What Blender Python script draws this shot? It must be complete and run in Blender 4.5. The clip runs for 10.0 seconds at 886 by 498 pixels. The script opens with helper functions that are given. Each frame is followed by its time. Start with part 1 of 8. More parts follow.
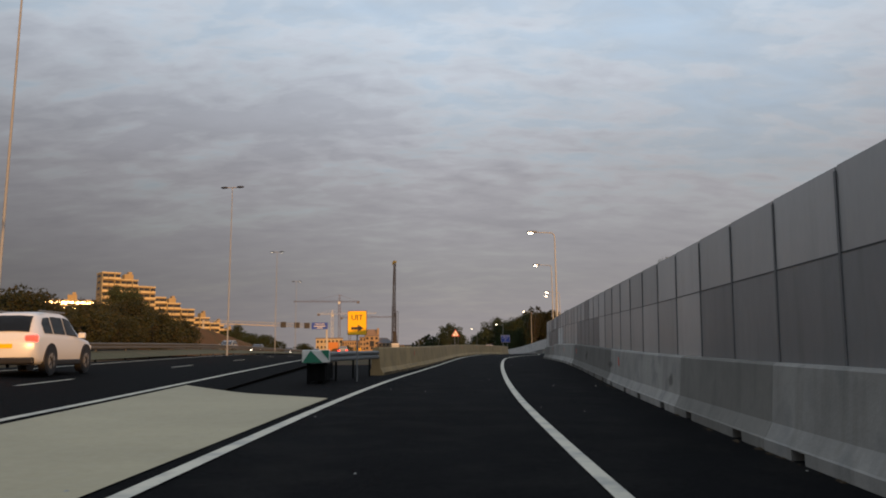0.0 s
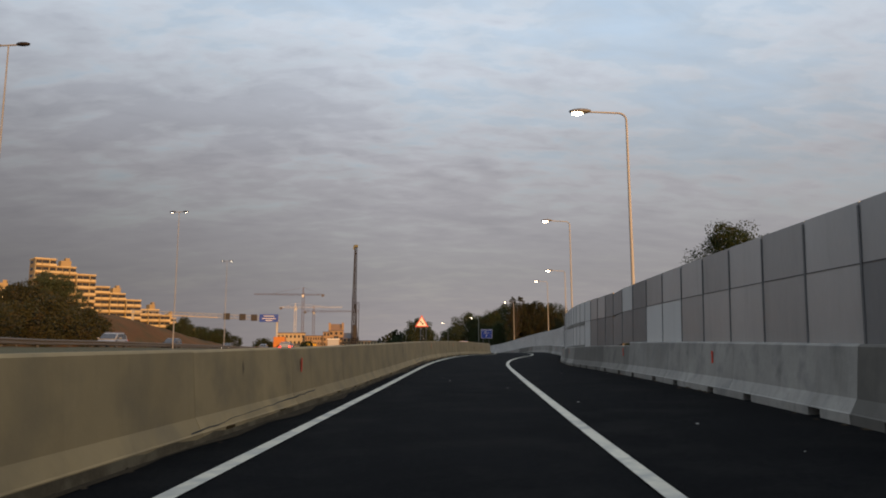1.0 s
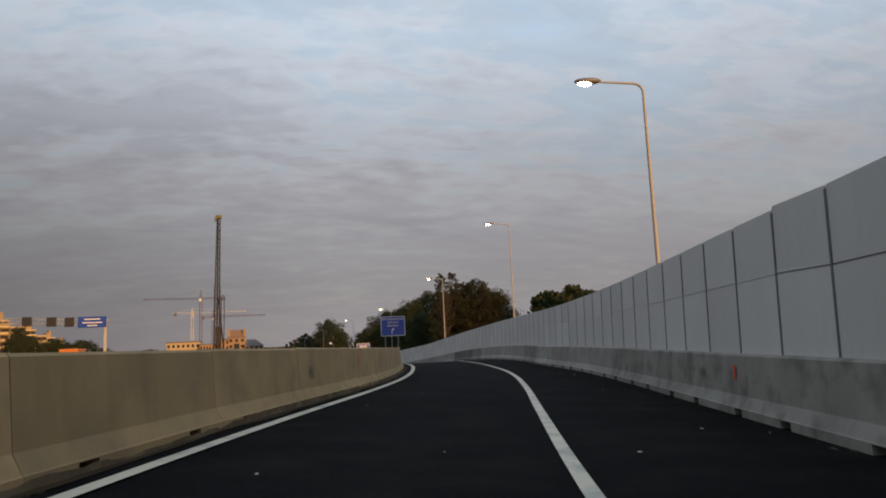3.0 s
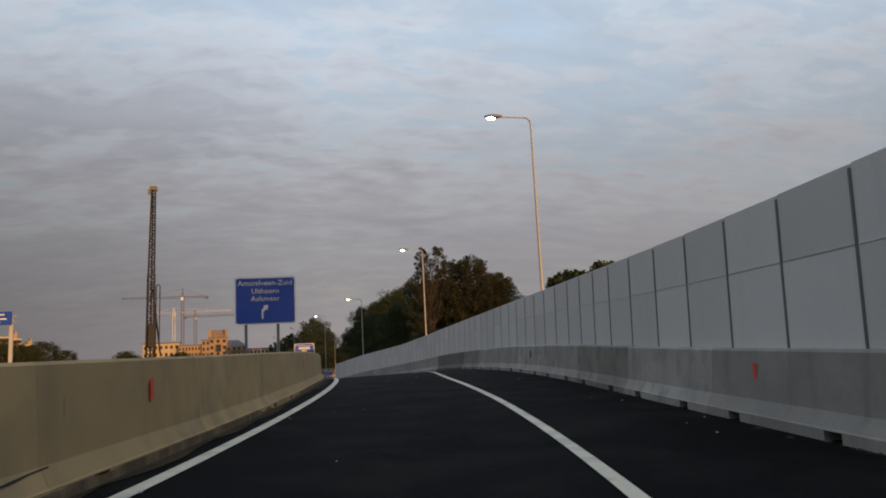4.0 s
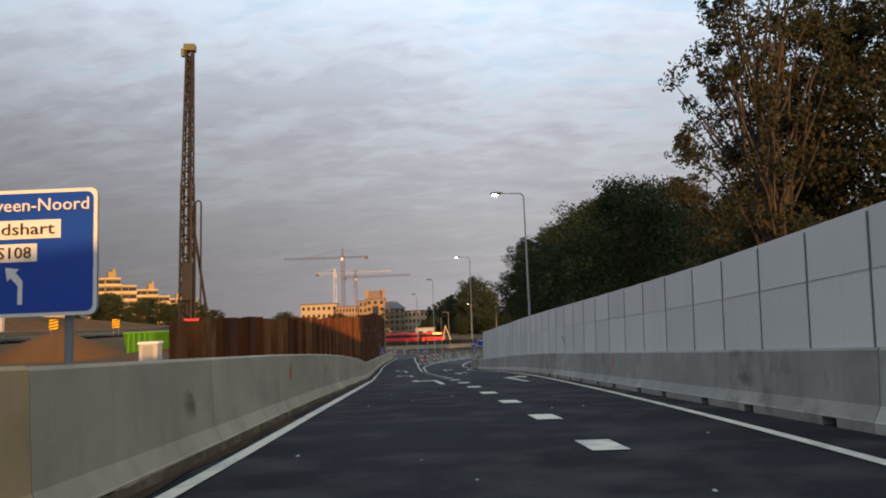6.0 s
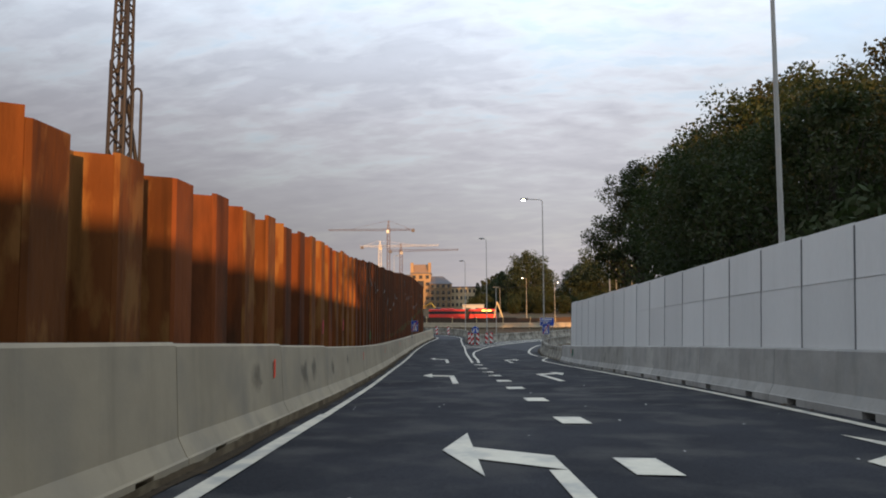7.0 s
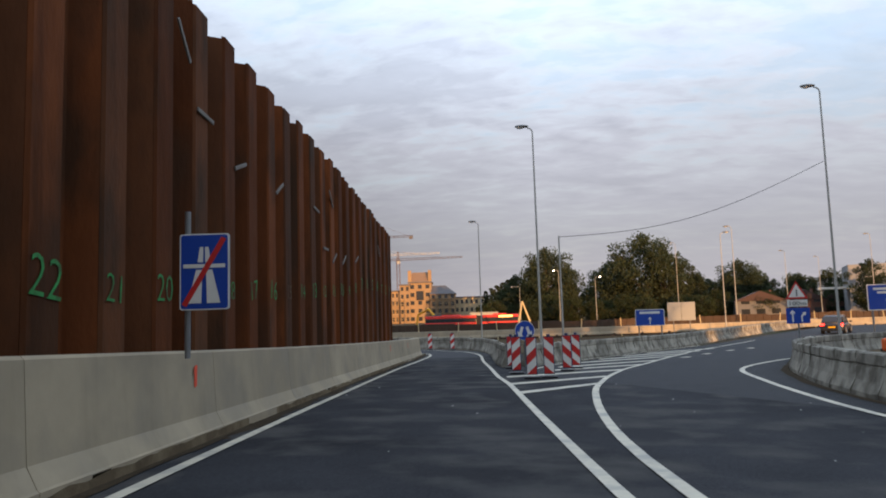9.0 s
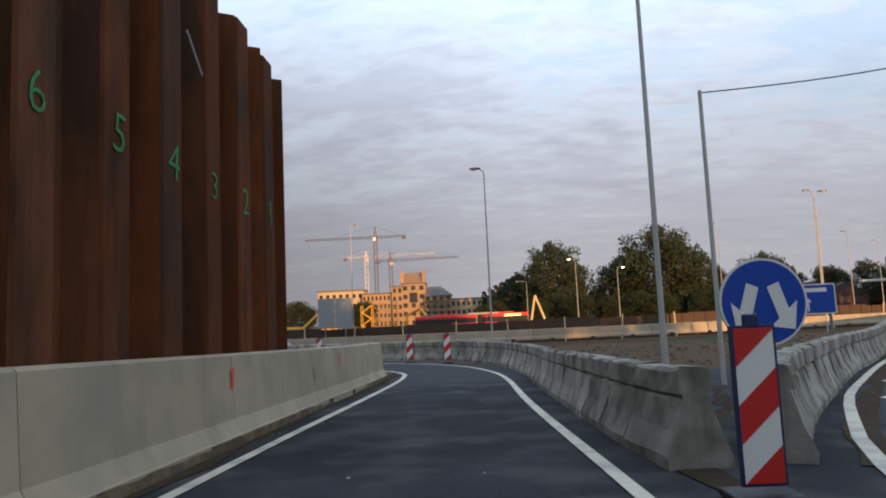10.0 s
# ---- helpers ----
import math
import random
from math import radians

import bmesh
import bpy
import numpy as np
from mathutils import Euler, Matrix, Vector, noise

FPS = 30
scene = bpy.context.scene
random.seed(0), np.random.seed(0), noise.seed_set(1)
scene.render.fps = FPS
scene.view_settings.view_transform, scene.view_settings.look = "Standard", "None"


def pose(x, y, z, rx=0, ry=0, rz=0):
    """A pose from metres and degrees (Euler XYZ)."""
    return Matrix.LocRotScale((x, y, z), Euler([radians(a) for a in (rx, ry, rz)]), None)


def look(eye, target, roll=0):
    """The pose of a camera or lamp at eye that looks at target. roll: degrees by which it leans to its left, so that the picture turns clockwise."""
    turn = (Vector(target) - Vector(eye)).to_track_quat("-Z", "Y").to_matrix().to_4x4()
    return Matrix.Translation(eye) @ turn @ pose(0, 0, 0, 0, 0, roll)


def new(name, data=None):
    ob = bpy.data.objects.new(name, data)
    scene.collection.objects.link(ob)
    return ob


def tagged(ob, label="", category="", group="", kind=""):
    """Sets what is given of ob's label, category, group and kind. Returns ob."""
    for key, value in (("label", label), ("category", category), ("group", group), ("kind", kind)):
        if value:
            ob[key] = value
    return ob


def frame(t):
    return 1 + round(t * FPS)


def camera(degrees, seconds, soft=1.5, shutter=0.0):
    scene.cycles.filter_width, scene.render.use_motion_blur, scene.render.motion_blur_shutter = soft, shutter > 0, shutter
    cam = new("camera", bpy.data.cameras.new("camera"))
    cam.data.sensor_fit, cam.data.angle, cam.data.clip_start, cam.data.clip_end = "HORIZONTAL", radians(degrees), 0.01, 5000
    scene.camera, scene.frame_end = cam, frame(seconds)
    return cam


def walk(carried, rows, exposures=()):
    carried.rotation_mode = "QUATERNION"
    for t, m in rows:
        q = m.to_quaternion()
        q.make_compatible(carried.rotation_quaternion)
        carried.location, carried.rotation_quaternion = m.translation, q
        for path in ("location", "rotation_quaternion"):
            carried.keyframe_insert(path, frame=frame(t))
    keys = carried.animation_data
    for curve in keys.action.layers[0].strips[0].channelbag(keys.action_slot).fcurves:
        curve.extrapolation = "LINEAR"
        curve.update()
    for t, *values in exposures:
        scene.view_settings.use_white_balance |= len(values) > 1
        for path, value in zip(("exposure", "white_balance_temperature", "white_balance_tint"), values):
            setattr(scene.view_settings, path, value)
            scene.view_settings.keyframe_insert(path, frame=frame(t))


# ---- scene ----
cam = camera(65.0, 10.0, soft=1.9)
PATH = [
    (0.0, pose(-0.00, -0.00, 0.00, 98.29, 0.63, -0.08)),
    (0.5, pose(0.23, 11.78, 0.08, 98.19, 0.99, -1.58)),
    (1.0, pose(0.60, 23.52, 0.20, 97.95, 0.22, -2.62)),
    (1.5, pose(1.36, 35.07, 0.32, 98.49, -0.38, -3.93)),
    (2.0, pose(2.54, 46.65, 0.41, 98.31, 1.27, -5.72)),
    (2.5, pose(4.21, 58.21, 0.46, 98.01, 1.91, -8.19)),
    (4.0, pose(11.42, 93.09, 0.43, 97.88, 2.89, -9.21)),
    (4.5, pose(13.01, 104.72, 0.44, 98.24, 1.84, -5.26)),
    (5.0, pose(13.89, 116.24, 0.47, 97.31, 1.51, -1.98)),
    (5.5, pose(14.05, 127.41, 0.28, 96.43, 2.09, 0.84)),
    (6.0, pose(13.61, 138.48, -0.13, 95.62, 2.18, 4.41)),
    (7.5, pose(9.20, 172.65, -1.91, 93.70, -0.01, 8.91)),
    (8.0, pose(7.67, 183.97, -2.67, 93.97, 0.83, 8.72)),
    (8.5, pose(6.20, 195.11, -3.36, 94.81, 1.16, 8.51)),
    (9.0, pose(4.76, 205.97, -3.89, 95.49, 1.80, 8.61)),
    (9.5, pose(3.35, 216.29, -4.30, 96.35, 2.18, 8.74)),
    (10.0, pose(2.02, 226.22, -4.57, 95.86, 2.59, 8.31)),
]
walk(cam, PATH, exposures=[(0.0, -0.09, 7200, 14), (1.0, -0.02, 7200, 14), (1.5, -0.08, 7200, 14), (2.0, -0.13, 7150, 14), (2.7, -0.10, 7150, 14), (4.0, -0.08, 7150, 14), (4.5, -0.03, 7150, 14), (5.5, 0.15, 7050, 13), (6.2, 0.50, 6950, 13), (7.3, 0.70, 7000, 13.5), (8.5, 0.67, 6850, 13.5), (10.0, 0.58, 6600, 13)])

# ---- light: evening sky with broken cloud, low warm sun from behind ----
SUN_AZ, SUN_EL = 152.0, 4.0        # degrees: where the sun stands, clockwise from +y, and its height
world = bpy.data.worlds.new("evening_sky")
scene.world = world
world.use_nodes = True
wn, wl = world.node_tree.nodes, world.node_tree.links
wn.clear()


def wnode(kind, **inputs):
    n = wn.new(kind)
    for key, value in inputs.items():
        n.inputs[key.replace("_", " ")].default_value = value
    return n


def wmath(op, a, b=None):
    n = wn.new("ShaderNodeMath")
    n.operation = op
    for i, v in enumerate((a, b)):
        if v is None:
            continue
        if isinstance(v, (int, float)):
            n.inputs[i].default_value = v
        else:
            wl.new(v, n.inputs[i])
    return n.outputs[0]


sky = wn.new("ShaderNodeTexSky")
sky.sky_type, sky.sun_disc = "NISHITA", False
sky.sun_elevation, sky.sun_rotation = radians(SUN_EL), radians(SUN_AZ)
sky.air_density, sky.dust_density, sky.ozone_density = 1.0, 2.0, 1.5
coord = wn.new("ShaderNodeTexCoord")
sep = wn.new("ShaderNodeSeparateXYZ")
wl.new(coord.outputs["Generated"], sep.inputs[0])
up = wmath("MAXIMUM", sep.outputs[2], 0.0)
lift = wmath("ADD", up, 0.22)
plane = wn.new("ShaderNodeCombineXYZ")
wl.new(wmath("DIVIDE", sep.outputs[0], lift), plane.inputs[0])
wl.new(wmath("DIVIDE", sep.outputs[1], lift), plane.inputs[1])


def cloud_noise(scale, detail, rough, stretch, shift, twist=0.4, turn=4.0):
    m = wn.new("ShaderNodeMapping")
    m.inputs["Scale"].default_value = (scale, scale * stretch, 1)
    m.inputs["Location"].default_value = shift
    m.inputs["Rotation"].default_value = (0, 0, radians(turn))
    wl.new(plane.outputs[0], m.inputs[0])
    n = wnode("ShaderNodeTexNoise", Scale=1.0, Detail=detail, Roughness=rough, Distortion=twist)
    wl.new(m.outputs[0], n.inputs["Vector"])
    return wmath("SUBTRACT", n.outputs[0], 0.5)


big = cloud_noise(1.1, 3.0, 0.45, 1.5, (3.1, 1.7, 0), 0.5, -12.0)
small = cloud_noise(2.6, 4.0, 0.50, 2.3, (0.4, 5.2, 0), 0.5, -6.0)
fine = cloud_noise(8.0, 4.0, 0.55, 2.0, (7.4, 2.2, 0), 0.3, 8.0)
texture = wmath("ADD", wmath("ADD", wmath("MULTIPLY", big, 0.46), wmath("MULTIPLY", small, 0.58)), wmath("MULTIPLY", fine, 0.52))
# calmer towards the horizon
calm = wmath("MINIMUM", wmath("MAXIMUM", wmath("SUBTRACT", wmath("MULTIPLY", up, 5.0), 0.40), 0.26), 1.0)
# a closed deck low down, broken higher up, sooner so on the right
deck = wmath("SUBTRACT", wmath("SUBTRACT", 0.35, wmath("MULTIPLY", sep.outputs[0], 0.28)), up)
deck = wmath("MINIMUM", wmath("MAXIMUM", wmath("MULTIPLY", deck, 0.85), -0.07), 0.075)
cover = wmath("ADD", wmath("ADD", wmath("MULTIPLY", texture, calm), 0.50), deck)
ramp = wn.new("ShaderNodeValToRGB")
ramp.color_ramp.elements[0].position, ramp.color_ramp.elements[1].position = 0.40, 0.60
wl.new(cover, ramp.inputs[0])
# cloud colour: grey-violet undersides, paler where thin, pinkish towards the horizon
tone = wn.new("ShaderNodeValToRGB")
e = tone.color_ramp.elements
e[0].position, e[0].color = 0.0, (0.285, 0.268, 0.276, 1)
e[1].position, e[1].color = 1.0, (0.60, 0.70, 0.83, 1)
for pos, col in ((0.10, (0.262, 0.262, 0.274, 1)), (0.24, (0.335, 0.348, 0.380, 1)), (0.42, (0.50, 0.575, 0.66, 1))):
    k = e.new(pos)
    k.color = col
wl.new(up, tone.inputs[0])
dark = wn.new("ShaderNodeMix")
dark.data_type, dark.blend_type = "RGBA", "MULTIPLY"
dark.inputs[0].default_value = 1.0
wl.new(tone.outputs[0], dark.inputs[6])
shade = wn.new("ShaderNodeValToRGB")
e = shade.color_ramp.elements
e[0].position, e[0].color = 0.26, (1.20, 1.40, 1.60, 1)
e[1].position, e[1].color = 0.66, (0.885, 0.92, 0.985, 1)
for pos, col in ((0.40, (1.27, 1.41, 1.55, 1)), (0.455, (1.26, 1.36, 1.46, 1)), (0.51, (1.15, 1.20, 1.26, 1)), (0.565, (1.00, 1.04, 1.10, 1))):
    e.new(pos).color = col
ramp.color_ramp.interpolation = "EASE"
wl.new(cover, shade.inputs[0])
wl.new(shade.outputs[0], dark.inputs[7])
skyb = wn.new("ShaderNodeMix")
skyb.data_type, skyb.blend_type = "RGBA", "MULTIPLY"
skyb.inputs[0].default_value = 1.0
wl.new(sky.outputs[0], skyb.inputs[6])
skyb.inputs[7].default_value = (0.12, 0.12, 0.12, 1)
mixed = wn.new("ShaderNodeMix")
mixed.data_type = "RGBA"
wl.new(wmath("ADD", wmath("MULTIPLY", ramp.outputs[0], 0.36), 0.64), mixed.inputs[0])
wl.new(skyb.outputs[2], mixed.inputs[6])
wl.new(dark.outputs[2], mixed.inputs[7])
back = wnode("ShaderNodeBackground", Strength=1.0)
# the half away from the sun is duller
slope = wmath("MULTIPLY", wmath("MAXIMUM", wmath("SUBTRACT", 1.0, wmath("MULTIPLY", up, 1.7)), 0.1), 1.25)
side = wmath("MAXIMUM", wmath("ADD", wmath("MULTIPLY", wmath("MINIMUM", sep.outputs[0], 0.0), slope), 1.13), 0.45)
# thin wisps, finer than the clouds themselves
wisp = cloud_noise(5.0, 5.0, 0.6, 1.8, (1.9, 8.3, 0), 0.4, -8.0)
wisp = wmath("ADD", 1.0, wmath("MULTIPLY", wmath("MULTIPLY", wisp, calm), 0.32))
wl.new(wmath("MULTIPLY", side, wisp), back.inputs[1])
wl.new(mixed.outputs[2], back.inputs[0])
wout = wn.new("ShaderNodeOutputWorld")
wl.new(back.outputs[0], wout.inputs[0])

sun = new("sun", bpy.data.lights.new("sun", "SUN"))
sun.data.energy, sun.data.angle, sun.data.color = 4.4, radians(0.6), (1.0, 0.54, 0.21)
az, el = radians(SUN_AZ), radians(SUN_EL)
toward = Vector((math.sin(az) * math.cos(el), math.cos(az) * math.cos(el), math.sin(el)))
sun.matrix_world = look((0, 0, 60), Vector((0, 0, 60)) - toward)

# ---- materials ----
def material(name, base, rough=0.7, metal=0.0, vary=0.12, grain=18.0, stain=0.0, stain_scale=0.6, bump=0.0, bump_scale=60.0, per_object=0.0, stretch=(1, 1, 1), spec=0.5, tint=None, streak=0.0, edge=(0.47, 0.66)):
    """A surface with variation at two scales: fine grain and broad stains, and small relief."""
    m = bpy.data.materials.new(name)
    m.use_nodes = True
    nt = m.node_tree
    n, l = nt.nodes, nt.links
    p = n["Principled BSDF"]
    p.inputs["Roughness"].default_value, p.inputs["Metallic"].default_value = rough, metal
    p.inputs["Specular IOR Level"].default_value = spec
    tc = n.new("ShaderNodeTexCoord")
    mp = n.new("ShaderNodeMapping")
    mp.inputs["Scale"].default_value = stretch
    info = n.new("ShaderNodeObjectInfo")
    off = n.new("ShaderNodeVectorMath")
    off.operation = "SCALE"
    off.inputs[0].default_value = (37.0, 53.0, 29.0)
    l.new(info.outputs["Random"], off.inputs["Scale"])
    add = n.new("ShaderNodeVectorMath")
    l.new(tc.outputs["Object"], add.inputs[0])
    l.new(off.outputs[0], add.inputs[1])
    l.new(add.outputs[0], mp.inputs[0])

    def tex(scale, detail=4.0):
        t = n.new("ShaderNodeTexNoise")
        t.inputs["Scale"].default_value, t.inputs["Detail"].default_value = scale, detail
        l.new(mp.outputs[0], t.inputs["Vector"])
        return t

    def scaled(sock, gain, mid=0.5):
        k = n.new("ShaderNodeMath")
        k.operation = "MULTIPLY_ADD"
        l.new(sock, k.inputs[0])
        k.inputs[1].default_value, k.inputs[2].default_value = gain, 1 - gain * mid
        return k.outputs[0]

    def times(a, b):
        k = n.new("ShaderNodeMath")
        k.operation = "MULTIPLY"
        l.new(a, k.inputs[0])
        l.new(b, k.inputs[1])
        return k.outputs[0]

    value = times(scaled(tex(grain).outputs[0], vary * 2), scaled(tex(stain_scale, 6.0).outputs[0], (stain or vary) * 2.4))
    if per_object:
        value = times(value, scaled(info.outputs["Random"], per_object * 2))
    col = n.new("ShaderNodeMix")
    col.data_type, col.blend_type = "RGBA", "MULTIPLY"
    col.inputs[0].default_value = 1.0
    col.inputs[6].default_value = (*base, 1)
    rgb = n.new("ShaderNodeCombineColor")
    for i in range(3):
        l.new(value, rgb.inputs[i])
    l.new(rgb.outputs[0], col.inputs[7])
    out = col.outputs[2]
    if tint:
        t2 = n.new("ShaderNodeMix")
        t2.data_type = "RGBA"
        t2.inputs[7].default_value = (*tint, 1)
        r = n.new("ShaderNodeValToRGB")
        r.color_ramp.elements[0].position, r.color_ramp.elements[1].position = edge
        l.new(tex(stain_scale * 2.3, 7.0).outputs[0], r.inputs[0])
        l.new(r.outputs[0], t2.inputs[0])
        l.new(out, t2.inputs[6])
        out = t2.outputs[2]
    if streak:
        run = n.new("ShaderNodeMapping")
        run.inputs["Scale"].default_value = (1.6, 1.6, 0.14)
        l.new(add.outputs[0], run.inputs[0])
        lines = n.new("ShaderNodeTexNoise")
        lines.inputs["Scale"].default_value, lines.inputs["Detail"].default_value, lines.inputs["Roughness"].default_value = 1.7, 6.0, 0.65
        l.new(run.outputs[0], lines.inputs["Vector"])
        cut = n.new("ShaderNodeValToRGB")
        cut.color_ramp.elements[0].position, cut.color_ramp.elements[1].position = 0.52, 0.72
        cut.color_ramp.elements[0].color, cut.color_ramp.elements[1].color = (1, 1, 1, 1), (1 - streak, 1 - streak, 1 - streak * 1.05, 1)
        l.new(lines.outputs[0], cut.inputs[0])
        wash = n.new("ShaderNodeMix")
        wash.data_type, wash.blend_type = "RGBA", "MULTIPLY"
        wash.inputs[0].default_value = 1.0
        l.new(out, wash.inputs[6])
        l.new(cut.outputs[0], wash.inputs[7])
        out = wash.outputs[2]
    l.new(out, p.inputs["Base Color"])
    rr = n.new("ShaderNodeMath")
    rr.operation = "MULTIPLY"
    rr.inputs[1].default_value = rough
    rr.use_clamp = True
    l.new(scaled(tex(grain * 0.4).outputs[0], 0.35), rr.inputs[0])
    l.new(rr.outputs[0], p.inputs["Roughness"])
    if bump:
        b = n.new("ShaderNodeBump")
        b.inputs["Strength"].default_value, b.inputs["Distance"].default_value = bump, 0.02
        l.new(tex(bump_scale, 3.0).outputs[0], b.inputs["Height"])
        l.new(b.outputs[0], p.inputs["Normal"])
    return m


def glow(name, colour, strength):
    m = material(name, colour, 0.3)
    p = m.node_tree.nodes["Principled BSDF"]
    p.inputs["Emission Color"].default_value, p.inputs["Emission Strength"].default_value = (*colour, 1), strength
    return m


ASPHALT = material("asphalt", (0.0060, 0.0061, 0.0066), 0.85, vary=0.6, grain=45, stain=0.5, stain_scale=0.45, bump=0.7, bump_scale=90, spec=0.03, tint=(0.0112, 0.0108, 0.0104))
LOWER_ASPHALT = material("lower_asphalt", (0.0310, 0.0318, 0.0352), 0.75, vary=0.5, grain=60, stain=0.25, stain_scale=0.8, bump=0.7, bump_scale=90, spec=0.18, tint=(0.038, 0.0384, 0.041))
# base colour is scaled up along y, 1 to 7.2 times, between y = 90 and 200
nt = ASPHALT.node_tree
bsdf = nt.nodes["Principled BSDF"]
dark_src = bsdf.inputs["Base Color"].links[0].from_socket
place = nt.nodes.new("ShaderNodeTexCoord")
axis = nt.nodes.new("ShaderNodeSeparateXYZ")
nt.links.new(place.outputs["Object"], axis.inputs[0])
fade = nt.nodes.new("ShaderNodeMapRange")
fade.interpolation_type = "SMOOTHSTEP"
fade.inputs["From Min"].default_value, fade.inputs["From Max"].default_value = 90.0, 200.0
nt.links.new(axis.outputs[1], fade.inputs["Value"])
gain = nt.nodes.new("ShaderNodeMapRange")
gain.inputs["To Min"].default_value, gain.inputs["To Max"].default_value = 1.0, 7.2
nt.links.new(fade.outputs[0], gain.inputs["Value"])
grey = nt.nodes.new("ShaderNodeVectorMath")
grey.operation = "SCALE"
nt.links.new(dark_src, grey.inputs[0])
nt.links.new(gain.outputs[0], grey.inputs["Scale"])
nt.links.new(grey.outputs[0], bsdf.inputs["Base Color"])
OLD_ASPHALT = material("older_asphalt", (0.0078, 0.0075, 0.0074), 0.9, vary=0.2, grain=30, stain=0.25, stain_scale=0.15, bump=0.4, bump_scale=80, spec=0.03)
PAINT = material("road_paint", (0.57, 0.515, 0.40), 0.65, vary=0.14, grain=14, stain=0.14, stain_scale=1.1, bump=0.2, tint=(0.36, 0.34, 0.29))
HATCH_PAINT = material("worn_cream_road_paint", (0.36, 0.30, 0.185), 0.7, vary=0.12, grain=10, stain=0.16, stain_scale=0.5, bump=0.2)
WARM_CONCRETE = material("warm_precast_concrete", (0.360, 0.238, 0.108), 0.85, vary=0.05, grain=7, stain=0.26, stain_scale=0.6, bump=0.06, bump_scale=30, per_object=0.07, tint=(0.240, 0.165, 0.082), edge=(0.45, 0.75), streak=0.13)
WORN_CONCRETE = material("worn_grey_concrete", (0.245, 0.229, 0.197), 0.85, vary=0.12, grain=9, stain=0.40, stain_scale=0.9, bump=0.08, bump_scale=30, per_object=0.25, tint=(0.15, 0.14, 0.12), edge=(0.5, 0.68), streak=0.2)
DIRTY_CONCRETE = material("dirty_dark_concrete", (0.135, 0.125, 0.106), 0.9, vary=0.08, grain=9, stain=0.25, stain_scale=0.6, bump=0.08, bump_scale=30, per_object=0.15, tint=(0.15, 0.138, 0.118), edge=(0.52, 0.70), streak=0.2)
CONCRETE = material("precast_concrete", (0.325, 0.263, 0.174), 0.85, vary=0.07, grain=7, stain=0.30, stain_scale=0.55, bump=0.06, bump_scale=30, per_object=0.08, tint=(0.24, 0.202, 0.146), edge=(0.45, 0.75), streak=0.15)
GREY_CONCRETE = material("grey_concrete", (0.280, 0.264, 0.234), 0.85, vary=0.12, grain=11, stain=0.36, stain_scale=1.1, bump=0.15, bump_scale=35, per_object=0.20, tint=(0.22, 0.213, 0.195), edge=(0.5, 0.7), streak=0.25)
OLD_CONCRETE = material("weathered_concrete", (0.275, 0.250, 0.200), 0.9, vary=0.16, grain=9, stain=0.4, stain_scale=0.9, bump=0.35, bump_scale=25, per_object=0.25, tint=(0.120, 0.104, 0.078), edge=(0.44, 0.64), streak=0.5)
PANEL = material("grey_wall_panel", (0.56, 0.548, 0.518), 0.6, vary=0.05, grain=20, stain=0.10, stain_scale=0.5, per_object=0.07, stretch=(1, 1, 0.35), streak=0.06)
METAL_PANEL = material("dull_aluminium_wall_panel", (0.40, 0.395, 0.385), 0.42, metal=0.55, vary=0.06, grain=16, stain=0.16, stain_scale=0.6, per_object=0.16, stretch=(1, 1, 0.3), streak=0.12)
SEAM = material("dark_panel_seam", (0.06, 0.06, 0.058), 0.8, vary=0.2)
POST = material("dark_steel_post", (0.14, 0.14, 0.14), 0.6, metal=0.4, vary=0.12)
RUST = material("rusty_sheet_steel", (0.122, 0.036, 0.0112), 0.9, vary=0.25, grain=6, stain=0.45, stain_scale=0.55, bump=0.4, bump_scale=22, per_object=0.28, stretch=(1, 1, 0.4), tint=(0.062, 0.026, 0.012), streak=0.5, spec=0.12)
RUST_SUNLIT = material("sunlit_ochre_rust", (0.140, 0.047, 0.0122), 0.85, vary=0.36, grain=5, stain=0.40, stain_scale=1.7, bump=0.4, bump_scale=22, per_object=0.35, stretch=(1, 1, 0.32), tint=(0.185, 0.082, 0.024), edge=(0.50, 0.60), streak=0.55, spec=0.12)
RUST_SHADED = material("shaded_brown_rust", (0.100, 0.036, 0.0142), 0.85, vary=0.25, grain=6, stain=0.40, stain_scale=0.6, bump=0.4, bump_scale=22, per_object=0.30, stretch=(1, 1, 0.4), tint=(0.052, 0.027, 0.015), streak=0.45, spec=0.12)
GALV = material("galvanised_steel", (0.20, 0.20, 0.195), 0.65, metal=0.5, vary=0.1, grain=10)
POLE = material("painted_lamp_pole", (0.36, 0.345, 0.305), 0.55, vary=0.08, grain=9, per_object=0.05)
DARK_METAL = material("dark_rig_steel", (0.020, 0.017, 0.017), 0.7, metal=0.2, vary=0.2)
BLUE = material("blue_sign_film", (0.004, 0.048, 0.30), 0.4, vary=0.05)
WHITE = material("white_sign_film", (0.66, 0.64, 0.58), 0.45, vary=0.05)
RED = material("red_sign_film", (0.50, 0.018, 0.012), 0.45, vary=0.06)
YELLOW = material("yellow_sign_film", (0.95, 0.50, 0.008), 0.35, vary=0.05)
BLACK = material("black_film", (0.012, 0.012, 0.013), 0.5, vary=0.1)
# near black: shade under cushion and rail is put into this colour
UNLIT_BLACK = material("unlit_black_steel", (0.008, 0.008, 0.008), 0.9, vary=0.3, grain=20, spec=0.05)
GREEN = material("green_sign_film", (0.01, 0.16, 0.09), 0.5, vary=0.06)
GREY_BACK = material("grey_sign_back", (0.26, 0.27, 0.27), 0.55, metal=0.3, vary=0.08)
